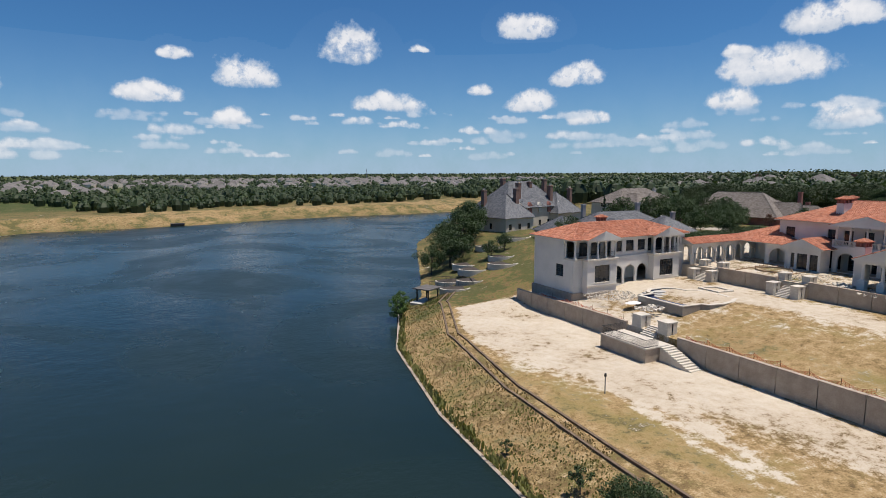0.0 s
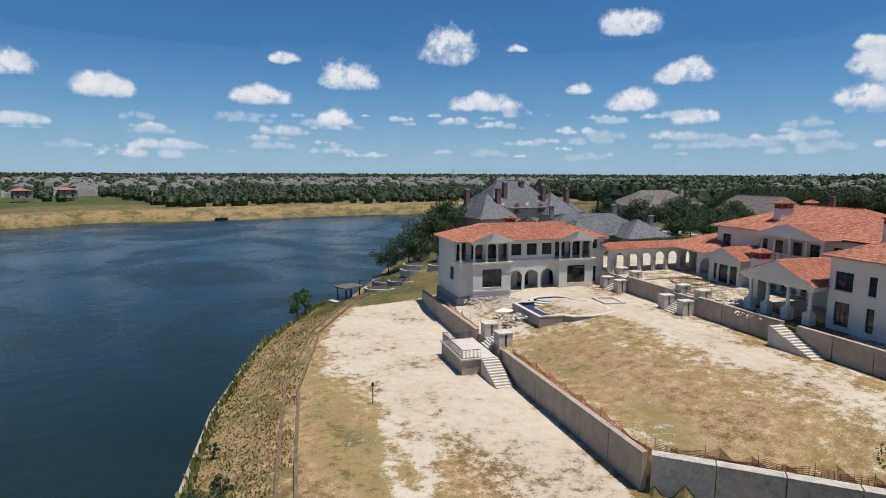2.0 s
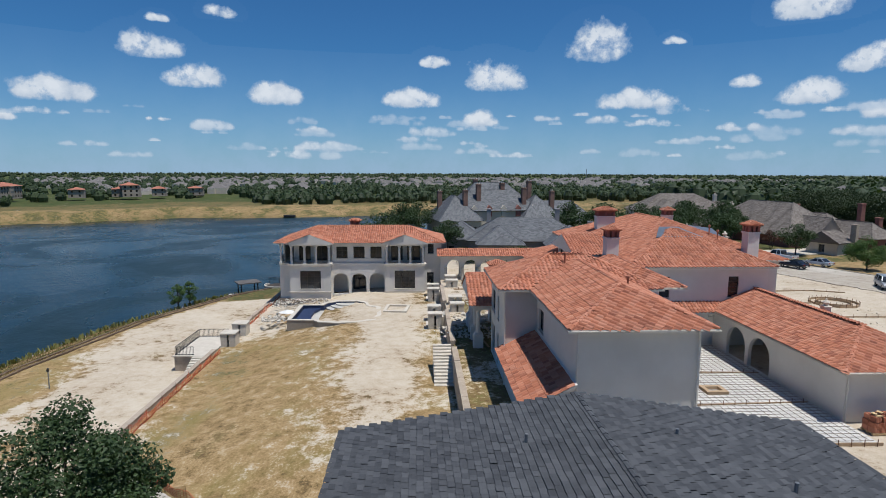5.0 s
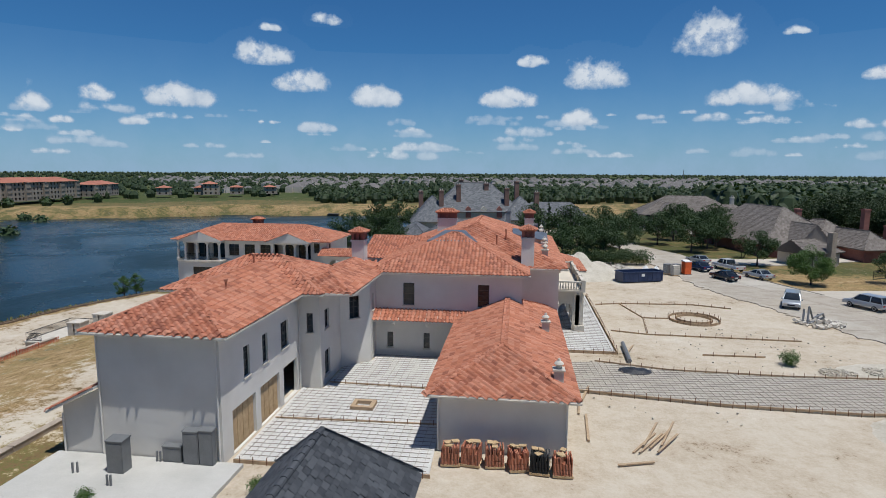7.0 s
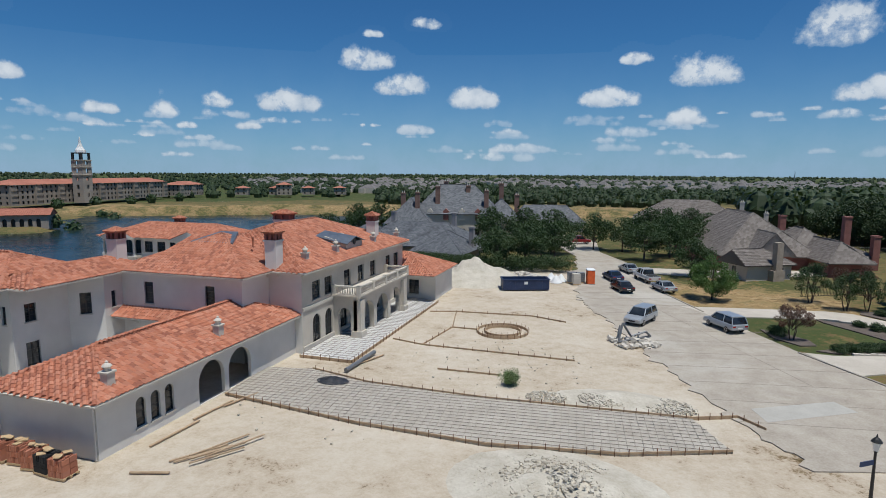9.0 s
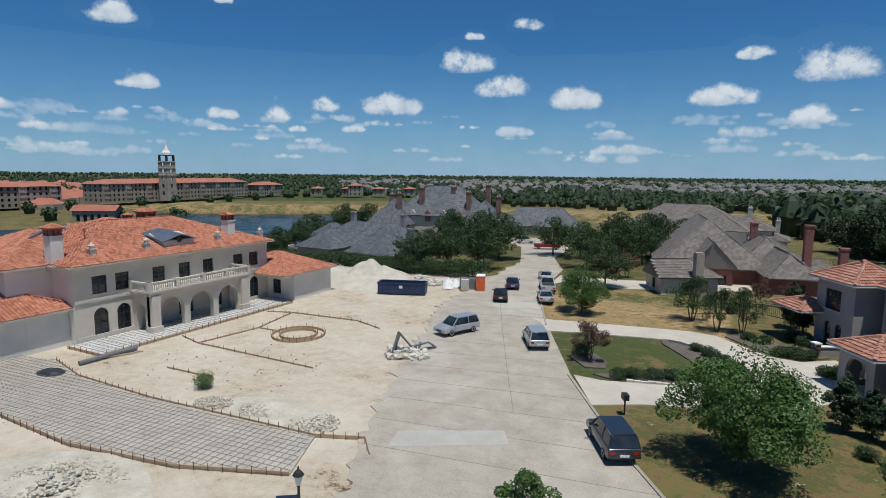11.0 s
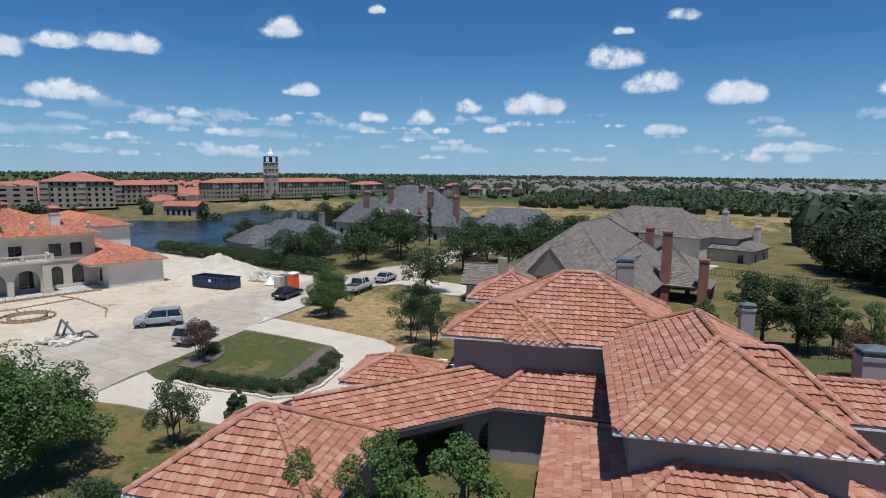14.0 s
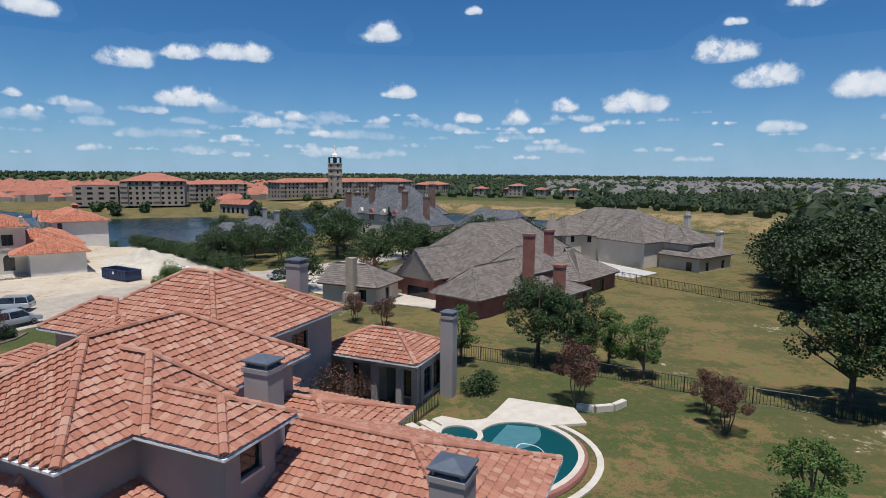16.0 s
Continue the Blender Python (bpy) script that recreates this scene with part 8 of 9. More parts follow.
for k in range(4):
    block_of_flats("low tan townhouses with red roofs", -225 + 24 * k, 455 + 16 * k, -5.0, 115, 15, 10, 2)
tower = thing("clock_tower", "tan stone tower with an open belfry and pale spire", "tower", -246.0, 309.0, -5.0, 7)
bm = bmesh.new()
for a, b in (((-4, -4), (4, -4)), ((4, -4), (4, 4)), ((4, 4), (-4, 4)), ((-4, 4), (-4, -4))):
    wall(bm, a, b, 0, 27.5, [(3.0, 5.0, 4 + 5.2 * k, 6.6 + 5.2 * k, k == 4) for k in range(5)], 0.8)
part("tower_wall", bm, mottled("tower_limestone", (0.31, 0.265, 0.22), (0.43, 0.38, 0.32), 0.2, 3, 0.95), tower)
for z in (18.0, 23.0, 27.5):
    bm = bmesh.new()
    box(bm, -4.4, 4.4, -4.4, 4.4, z, z + 0.5)
    part("cornice", bm, CAST_STONE, tower)
bm = bmesh.new()
for sx in (-1, 1):
    for sy in (-1, 1):
        box(bm, sx * 3.2 - 0.6, sx * 3.2 + 0.6, sy * 3.2 - 0.6, sy * 3.2 + 0.6, 28.0, 32.0)
box(bm, -3.8, 3.8, -3.8, 3.8, 32.0, 32.6)
part("belfry", bm, FRAME, tower)
bm = bmesh.new()
lathe(bm, [(3.3, 32.6), (3.0, 34.2), (1.8, 36.0), (0.9, 38.5), (0.12, 43.0)], 0, 0, 8)
part("spire", bm, WHITE_PAINT, tower)
chapel = thing("chapel", "small stone chapel with a red roof on the lake's point", "chapel", -150.0, 184.0, -8.2, 35)
bm = bmesh.new()
wall(bm, (0, 0), (18, 0), 0, 6.0, [(1.6 + 3 * k, 3.2 + 3 * k, 0.8, 4.4, True) for k in range(5)], 0.5)
wall(bm, (18, 0), (18, 9), 0, 6.0, [(2.4, 4.0, 0.8, 4.4, True), (5.0, 6.6, 0.8, 4.4, True)], 0.5)
wall(bm, (18, 9), (0, 9), 0, 6.0, [], 0.5)
wall(bm, (0, 9), (0, 0), 0, 6.0, [], 0.5)
gable_fill(bm, -0.2, 9.2, 17.7, 6.0, 0.48, 0.3, "x")
part("wall", bm, APT, chapel)
# solid dark block whose colour stands for the shade inside the chapel
bm = bmesh.new()
box(bm, 0.6, 17.4, 0.6, 8.4, 0, 5.8)
part("interior_shade_block", bm, FRAME, chapel)
roof(chapel, [(-0.6, 18.6, -0.6, 9.6, 6.0, 0.5, "gg", "x")], ROOF_FAR, (0.8, 0.9, BARREL), seed=81)


def scatter_houses(name, label, spots, wall_mat, roof_mat, seed):
    """Distant houses, each a walled box with a hipped roof and a cross gable, as one stretch of town."""
    rr = np.random.default_rng(seed)
    V, F, R = [], [], []
    nv = 0
    for x, y in spots:
        w, d, h, t = rr.uniform(13, 20), rr.uniform(10, 14), rr.uniform(3.2, 6.2), rr.uniform(0, math.pi)
        z = float(ground_z(np.array([x]), np.array([y]))[0]) - 0.3
        s = rr.uniform(0.5, 0.75)
        for (a, b, e, f, hh) in ((-w / 2, w / 2, -d / 2, d / 2, h), (-w / 2 + 1, -w / 2 + 8, -d / 2 - 3, d / 2 - 2, h - 0.4)):
            hw = min(b - a, f - e) / 2
            if b - a >= f - e:
                r0, r1 = (a + hw, (e + f) / 2), (b - hw, (e + f) / 2)
            else:
                r0, r1 = ((a + b) / 2, e + hw), ((a + b) / 2, f - hw)
            pts = [(a, e, 0), (b, e, 0), (b, f, 0), (a, f, 0), (a, e, hh), (b, e, hh), (b, f, hh), (a, f, hh), (*r0, hh + hw * s), (*r1, hh + hw * s)]
            c, sn = math.cos(t), math.sin(t)
            V += [(x + c * p[0] - sn * p[1], y + sn * p[0] + c * p[1], z + p[2]) for p in pts]
            fs = [(0, 1, 5, 4), (1, 2, 6, 5), (2, 3, 7, 6), (3, 0, 4, 7)]
            rf = [(4, 5, 9, 8), (6, 7, 8, 9), (7, 4, 8), (5, 6, 9)] if b - a >= f - e else [(5, 6, 9, 8), (7, 4, 8, 9), (4, 5, 8), (6, 7, 9)]
            F += [tuple(nv + i for i in q) for q in fs + rf]
            R += [0] * 4 + [1] * 4
            nv += 10
    me = arrays(name, V, F, wall_mat)
    me.materials.append(roof_mat)
    me.polygons.foreach_set("material_index", np.array(R, dtype=np.int32))
    tagged(new(name, me), label, "houses", kind="stuff")


def fan(n, a0, a1, r0, r1, seed, cx=60.0, cy=60.0):
    """Random spots between two headings (degrees left of +y) and two distances."""
    rr = np.random.default_rng(seed)
    a = np.radians(rr.uniform(a0, a1, n))
    r = np.sqrt(rr.uniform(r0 * r0, r1 * r1, n))
    return np.stack([cx - np.sin(a) * r, cy + np.cos(a) * r], -1)


def keep_land(p, gap=6.0):
    d = shore_dist(p[:, 0], p[:, 1])
    dam = seg_dist([(150, 372), (80, 366), (-10, 354), (-95, 328), (-150, 297), (-200, 285), (-215, 300), (-150, 430)], p[:, 0], p[:, 1], False)
    ok = (d > gap) & (dam > 42)
    return p[ok]


town = keep_land(np.concatenate([fan(620, -46, 36, 560, 1500, 1), fan(60, -60, -30, 330, 620, 2)]))
scatter_houses("far_houses", "far suburb of grey-roofed houses among trees", town, STUCCO_TAN, GREY_FAR, 5)
red = fan(460, 58, 100, 340, 900, 3)
red = red[shore_dist(red[:, 0], red[:, 1]) > 60]
scatter_houses("far_townhouses", "far town of red-roofed houses beyond the lake", red, APT, ROOF_FAR, 6)
works = thing("brick_plant", "long low dark brick building with a tall stack on the ridge", "building", 455, 300, -1.0, -60)
bm = bmesh.new()
wall(bm, (-60, 0), (60, 0), 0, 13, [(-0.0 + 4 + 8 * k, 9 + 8 * k, 8, 10) for k in range(14)], 0.6)
box(bm, -60, 60, 0.8, 20, 0, 12.8)
part("wall", bm, BRICK_WALL, works)
bm = bmesh.new()
tube(bm, (40, 10, 0), (40, 10, 34), 2.6, 2.1, 12)
part("stack", bm, CONCRETE, works)
mast = thing("radio_mast", "thin lattice radio mast on the horizon", "mast", 453.0, 1455.0, -8.0)
bm = bmesh.new()
tube(bm, (0, 0, 0), (0, 0, 30), 1.2, 0.6, 4)
part("mast_shaft", bm, GREY_METAL, mast)

# ---- clouds and painted horizon haze: a thin glowing sheet far out in the sky ----
def make_cloud():
    n = Nodes("cloud_and_haze_glow")
    dens = n.attr("vapour").outputs["Fac"]
    lit = n.attr("lit").outputs["Fac"]
    pos = n.node("ShaderNodeNewGeometry").outputs["Position"]
    n1 = n.noise(0.0042, 8, 0.62, vector=pos)
    n2 = n.noise(0.016, 6, 0.6, vector=pos)
    n3 = n.noise(0.05, 4, 0.6, vector=pos)
    haze_veil = n.attr("haze_veil").outputs["Fac"]
    rag = n.calc("ADD", n.calc("MULTIPLY", n.calc("SUBTRACT", n1, 0.5), 2.3), n.calc("ADD", n.calc("MULTIPLY", n.calc("SUBTRACT", n2, 0.5), 1.2), n.calc("MULTIPLY", n.calc("SUBTRACT", n3, 0.5), 0.25)))
    edge = n.calc("ADD", n.calc("MULTIPLY", dens, 1.3), rag)
    puff = n.calc("MULTIPLY", n.step(edge, 0.55, 1.2), n.attr("thick").outputs["Fac"])
    # sunlit tops and shaded bases are put into the glow's colour
    core = n.step(n.calc("ADD", lit, n.calc("MULTIPLY", n.calc("SUBTRACT", n2, 0.5), 0.9)), 0.1, 0.75)
    em = n.node("ShaderNodeEmission")
    # pale horizon haze, painted as glow over the sky
    haze = n.calc("MULTIPLY", haze_veil, n.step(n1, -0.6, 0.6))
    alpha = n.calc("SUBTRACT", n.calc("ADD", puff, haze), n.calc("MULTIPLY", puff, haze))
    n.put(n.mix(puff, (0.42, 0.56, 0.74), n.mix(core, (0.56, 0.63, 0.72), (0.92, 0.92, 0.92))), em.inputs[0])
    em.inputs[1].default_value = 0.92
    tr = n.node("ShaderNodeBsdfTransparent")
    m = n.node("ShaderNodeMixShader")
    n.put(n.calc("MULTIPLY", alpha, 0.94), m.inputs[0])
    n.tree.links.new(tr.outputs[0], m.inputs[1])
    n.tree.links.new(em.outputs[0], m.inputs[2])
    n.tree.links.new(m.outputs[0], n.out.inputs[0])
    return n.mat


CLOUD = make_cloud()
CLOUDS_A = [(-1.2, 10.1, 2.4, 1), (1, 6.5, 4.5, 1.5), (-7.2, 8.2, 4.5, 2), (-17, 10.8, 3.1, 2.5), (-23.5, 11.4, 1.3, 0.6), (-33.6, 12.9, 4, 1.9), (-29.2, 7.5, 1.7, 1), (-38.6, 8.4, 3.6, 1.7), (-20.5, 6.2, 6.4, 1.5), (-17.7, 4.8, 2.1, 0.7), (-34.3, 6.1, 3.4, 1.6), (-55.4, 8.1, 5.8, 2.7), (-52.4, 10, 1.5, 0.9), (-59.6, 11.7, 4.8, 2.1), (-52, 5.7, 2.9, 1.5), (-60.9, 4.3, 3.2, 1.6), (-5.7, 4.6, 2.9, 1.1), (-40.2, 4.6, 3.2, 1.2), (24.2, 10, 3.1, 1.6), (21.3, 7.8, 4, 1.7)]
CLOUDS_B = [(13.8, 6.5, 3.7, 1.7), (18.7, 13.6, 2.4, 1), (24, 4.4, 2.1, 0.4), (23.7, 12.7, 1.5, 0.6), (31.4, 6, 4, 1.7), (37.9, 6, 1.7, 1.1), (47.2, 5, 2.4, 0.9), (42.4, 4.9, 1.5, 1.1), (40.4, 3.9, 1.6, 0.6), (47.7, 3.8, 1.6, 0.5), (35.3, 4, 1.9, 0.7), (44.1, 3, 1.6, 0.4), (53.4, 7.4, 1.1, 1.1), (68.7, 10.3, 4.5, 1.5), (56, 12.6, 2.1, 1.5), (46.8, 14.8, 1.4, 0.6)]
CLOUDS_C = [(54.6, 7.3, 1.9, 0.7), (64.3, 5, 2, 0.7), (67.6, 4.3, 2.4, 1), (61.2, 3.4, 2.7, 0.7), (69.9, 2.8, 1.6, 0.6), (78.3, 9.2, 2.9, 1.7), (73.8, 6.1, 4, 1.4), (73.8, 10, 2.4, 1.1), (85, 12.4, 2.9, 1.3), (86.8, 5.8, 1.2, 0.6), (85.2, 4.7, 1.6, 0.6)]


def build_clouds():
    az = np.radians(np.arange(-75, 100.01, 0.16))
    el = np.radians(np.arange(-0.8, 26, 0.16))
    A, E = np.meshgrid(az, el, indexing="ij")
    dens, lit = np.zeros(A.shape), np.zeros(A.shape)
    rr = np.random.default_rng(12)
    items = [tuple(c) for c in CLOUDS_A + CLOUDS_B + CLOUDS_C]
    thick, total = np.zeros(A.shape), np.full(A.shape, 1e-4)
    for _ in range(210):
        e = rr.uniform(1.2, 5.4)
        w = rr.uniform(1.0, 4.5)
        items.append((rr.uniform(-75, 100), e, w, min(0.75, w * rr.uniform(0.12, 0.24)), rr.uniform(0.3, 0.85)))
    for a, e, w, h, *solid in items:
        solid = solid[0] if solid else 1.0
        puffs = 7 + int(w * 2.6)
        for k in range(puffs):
            u = rr.uniform(-1, 1)
            pa, pe = radians(a + 0.5 * w * u), radians(e + h * rr.uniform(-0.3, 0.6) * (1 - u * u))
            s = radians(max(0.2, h * rr.uniform(0.34, 0.62)))
            near_ = (np.abs(A - pa) < 4 * s) & (np.abs(E - pe) < 4 * s)
            q = np.exp(-(((A[near_] - pa) / (s * 1.25)) ** 2 + ((E[near_] - pe) / s) ** 2))
            q = q * np.clip((E[near_] - radians(e - 0.42 * h)) / radians(0.5 * h), 0, 1)
            dens[near_] = 1 - (1 - dens[near_]) * (1 - 0.8 * q)
            thick[near_] += solid * q
            total[near_] += q
            lit[near_] = np.maximum(lit[near_], q * np.clip(0.55 + (E[near_] - radians(e)) / radians(h) * 0.5, 0, 1))
    R = 4300.0
    x, y, z = 60 - np.sin(A) * np.cos(E) * R, 60 + np.cos(A) * np.cos(E) * R, 16 + np.sin(E) * R
    nx, ny = A.shape
    i, j = np.meshgrid(np.arange(nx - 1), np.arange(ny - 1), indexing="ij")
    k = (i * ny + j).ravel()
    quad = dens[:-1, :-1] + dens[1:, 1:] + dens[1:, :-1] + dens[:-1, 1:]
    # painted haze, densest at the horizon
    haze_veil = 0.8 * np.exp(-(np.maximum(E, 0) / radians(5.0)) ** 1.3)
    k = k[(quad + haze_veil[:-1, :-1]).ravel() > 0.05]
    faces = np.stack([k, k + 1, k + ny + 1, k + ny], -1)
    me = arrays("cloud_backdrop", np.stack([x, y, z], -1).reshape(-1, 3), faces, CLOUD)
    for name, val in (("vapour", dens), ("lit", lit), ("haze_veil", haze_veil), ("thick", np.clip(thick / total, 0, 1))):
        layer = me.attributes.new(name, "FLOAT", "POINT")
        layer.data.foreach_set("value", val.ravel().astype(np.float32))
    ob = new("cloud_backdrop", me)
    tagged(ob, "small white fair-weather clouds and painted pale horizon haze in a blue sky", "sky", kind="structure")


build_clouds()


# ---- trees, shrubs and woods ----
def leaf_cloud(centres, radii, per, size, rr, flat=0.75, droop=0.0):
    """Leaves as small bent quads gathered in clumps."""
    n = len(centres) * per
    c = np.repeat(np.asarray(centres, float), per, 0)
    r = np.repeat(np.asarray(radii, float), per)
    d = rr.normal(0, 1, (n, 3))
    d /= np.linalg.norm(d, axis=1)[:, None]
    q = r * rr.uniform(0.35, 1.0, n) ** 0.5
    p = c + d * q[:, None] * np.array([1, 1, flat])
    nrm = d * 0.6 + rr.normal(0, 0.6, (n, 3)) + np.array([0, 0, 0.5])
    nrm /= np.linalg.norm(nrm, axis=1)[:, None]
    t = np.cross(nrm, rr.normal(0, 1, (n, 3)))
    t /= np.linalg.norm(t, axis=1)[:, None] + 1e-9
    b = np.cross(nrm, t)
    s = size * rr.uniform(0.6, 1.35, n)[:, None]
    v = np.stack([p - t * s * 0.5, p + b * s * 0.32 + nrm * s * 0.08, p + t * s * 0.5, p - b * s * 0.32 + nrm * s * 0.08], 1).reshape(-1, 3)
    f = np.arange(n * 4).reshape(-1, 4)
    return v, f


def make_tree(name, label, h, crown_r, trunk_h, leaf, seed, per=70, size=0.3, clumps=34, tall=1.0, multi=1, category="tree"):
    """A tree: tapered trunk, forking limbs, uneven crown of clumped leaves."""
    rr = np.random.default_rng(seed)
    t = thing(name, label, category)
    bm = bmesh.new()
    cz = trunk_h + (h - trunk_h) * 0.5
    rz = (h - trunk_h) * 0.5
    centres, radii = [], []
    while len(centres) < clumps:
        d = rr.normal(0, 1, 3)
        d /= np.linalg.norm(d)
        q = rr.uniform(0.25, 0.95) ** 0.6
        lop = 1 + 0.22 * math.sin(3 * math.atan2(d[1], d[0]) + seed) * (1 - abs(d[2]))
        p = np.array([d[0] * crown_r * q * lop, d[1] * crown_r * q * lop, cz + d[2] * rz * q])
        taper = 1 - 0.45 * max(0, (p[2] - cz) / rz) if tall < 1.5 else 1 - 0.8 * (p[2] - trunk_h) / (h - trunk_h)
        p[:2] *= taper
        centres.append(p)
        radii.append(crown_r * rr.uniform(0.20, 0.34) * (1.5 * taper if tall >= 1.5 else 1))
    r0 = max(0.06, h * 0.022)
    for k in range(multi):
        a = 2 * math.pi * k / multi
        base = (0.12 * math.cos(a) * (multi > 1), 0.12 * math.sin(a) * (multi > 1), -0.3)
        fork = (0.5 * math.cos(a) * (multi > 1), 0.5 * math.sin(a) * (multi > 1), trunk_h)
        tube(bm, base, fork, r0 / math.sqrt(multi) * 1.25, r0 / math.sqrt(multi) * 0.85, 8)
        tube(bm, fork, (fork[0] * 0.6, fork[1] * 0.6, cz + rz * 0.55), r0 / math.sqrt(multi) * 0.85, 0.03, 6)
    for k in range(min(12, clumps)):
        c = centres[k]
        tube(bm, (0, 0, trunk_h * 0.9 + 0.12 * k * rz / 3), tuple(c), r0 * 0.42, 0.025, 5)
    part("trunk", bm, BARK, t)
    v, f = leaf_cloud(centres, radii, per, size, rr)
    part("crown", arrays("crown", v, f, leaf), leaf, t)
    return t


def at_ground(x, y, lift=0.0):
    return float(ground_z(np.array([x]), np.array([y]))[0]) + lift


def plant(first, spots, group):
    """Set the first tree at the first spot and copies at the others; a spot is x, y, scale."""
    rr = random.Random(len(spots) * 7)
    first["group"] = group
    for k, (x, y, s) in enumerate(spots):
        m = pose(x, y, at_ground(x, y), 0, 0, rr.uniform(0, 360)) @ Matrix.Diagonal((s, s, s * rr.uniform(0.92, 1.08), 1))
        if k:
            copy_thing(first, m)
    x, y, s = spots[0]
    first.matrix_basis = pose(x, y, at_ground(x, y), 0, 0, 40) @ Matrix.Diagonal((s, s, s, 1))


plant(make_tree("shade_tree", "broad bright green shade tree on the front lawn", 7.0, 4.2, 1.2, LEAF_LIGHT, 1, 430, 0.18, 62), [(122.6, 60.4, 1.0), (105.4, 94.1, 0.72)], "front lawn trees")
plant(make_tree("live_oak", "dark green live oak with a dense crown", 7.6, 4.4, 1.9, LEAF, 2, 115, 0.32, 46),
      [(104.6, 111.6, 0.8), (72.8, 110.0, 0.85), (77.4, 113.2, 0.95), (82.0, 118.6, 0.95), (79.0, 123.0, 0.85), (71.0, 118.0, 0.85), (80.0, 131.0, 1.15), (74.0, 136.0, 1.2), (66.0, 138.0, 1.1), (88.0, 141.0, 1.0),
       (108.0, 146.0, 1.1), (112.0, 151.0, 1.1), (100.0, 150.0, 1.1), (104.0, 158.0, 1.15), (106.0, 138.0, 0.95), (98.0, 128.0, 1.0), (103.0, 134.0, 1.0), (94.0, 140.0, 1.0), (13.5, 141.0, 1.2), (20.0, 147.0, 1.3), (26.0, 154.0, 1.2), (8.5, 141.0, 0.9), (30.0, 160.0, 1.2), (24.0, 165.0, 1.1), (18.3, 129.6, 0.55), (24.0, 133.0, 0.5), (36.0, 124.0, 0.8)], "live oaks")
plant(make_tree("crape_myrtle", "small multi-stemmed crape myrtle with a rounded crown", 4.2, 1.9, 1.2, LEAF_RED, 3, 190, 0.12, 26, multi=4), [(110.4, 76.2, 0.95), (124.6, 108.6, 0.8), (128.2, 110.2, 0.9), (154.9, 109.6, 1.15), (161.8, 115.6, 0.8), (164.0, 113.6, 0.9), (106.0, 122.0, 1.0)], "crape myrtles")
plant(make_tree("yard_tree", "slender green yard tree with several stems", 5.0, 2.3, 1.3, LEAF, 4, 200, 0.14, 30, multi=3), [(124.9, 67.4, 0.8), (120.4, 92.9, 0.95), (122.8, 93.2, 0.9), (117.6, 96.6, 1.1), (132.4, 60.6, 0.75), (129.8, 56.4, 0.8), (142.0, 62.0, 1.05), (146.0, 64.6, 1.0)], "yard trees")
plant(make_tree("elm_tree", "tall dark green tree with an open crown on the back lawn", 9.0, 3.2, 1.8, LEAF, 5, 260, 0.19, 44), [(146.6, 114.6, 0.95), (149.4, 115.6, 0.9), (168.0, 124.0, 1.25), (171.5, 126.5, 1.3), (176.0, 131.0, 1.2), (178.0, 118.0, 0.9)], "back lawn trees")
plant(make_tree("young_tree", "young bright green tree with a light crown", 5.6, 1.9, 1.0, LEAF_LIGHT, 6, 220, 0.14, 32), [(152.0, 117.6, 1.0), (155.0, 118.2, 1.05), (143.0, 108.6, 0.95), (150.2, 116.4, 0.9), (-14.4, 106.8, 0.9), (-13.0, 108.4, 0.8), (172.0, 104.0, 1.0), (174.0, 100.0, 0.9), (47.2, 20.2, 0.5), (152.4, 66.6, 0.9), (155.2, 68.6, 0.8), (142.1, 68.9, 1.0), (139.8, 66.2, 0.95), (146.1, 69.4, 1.15)], "young trees")
plant(make_tree("juniper", "dark green upright juniper beside the drive", 4.4, 1.5, 0.25, LEAF_CONE, 7, 170, 0.15, 75, tall=2.0), [(128.7, 69.6, 0.95), (130.2, 69.0, 0.8), (127.6, 98.4, 1.15), (128.6, 96.4, 1.0), (132.0, 62.6, 0.6)], "junipers")
plant(make_tree("cypress", "narrow dark Italian cypress", 8.0, 0.9, 0.3, LEAF_CONE, 8, 110, 0.2, 40, tall=2.0), [(18.5, 154.0, 1.0), (21.0, 157.0, 1.0), (23.0, 160.0, 1.0), (70.0, 150.0, 1.2), (26.0, 163.0, 1.0)], "cypresses")
plant(make_tree("boundary_oak", "tall dense dark green oak behind the boundary wall", 13.4, 4.1, 4.5, LEAF, 29, 380, 0.19, 70), [(14.6, 24.4, 1.0)], "boundary oaks")
plant(make_tree("slender_tree", "tall slender green tree with an open top south of the site", 11.4, 1.5, 5.0, LEAF_LIGHT, 35, 230, 0.15, 34, multi=2), [(79.6, 19.4, 1.0)], "slender trees")
plant(make_tree("verge_tree", "young green tree on the verge of the street", 5.6, 1.5, 1.4, LEAF_LIGHT, 36, 220, 0.13, 30, multi=2), [(114.7, 45.7, 1.0)], "verge trees")
plant(make_tree("bank_sapling", "thin green sapling on the lake bank", 2.6, 0.9, 0.4, LEAF, 30, 60, 0.16, 14), [(-22.8, 49.5, 1.0), (-24.0, 58.0, 0.6)], "bank saplings")
plant(make_tree("oak_bush", "dense dark green oak bush near the boundary wall", 6.4, 3.5, 0.6, LEAF, 9, 240, 0.19, 64), [(-23.3, 43.3, 0.72), (23.0, 27.0, 0.35), (27.0, 24.0, 0.4), (30.5, 22.6, 0.35)], "boundary bushes")


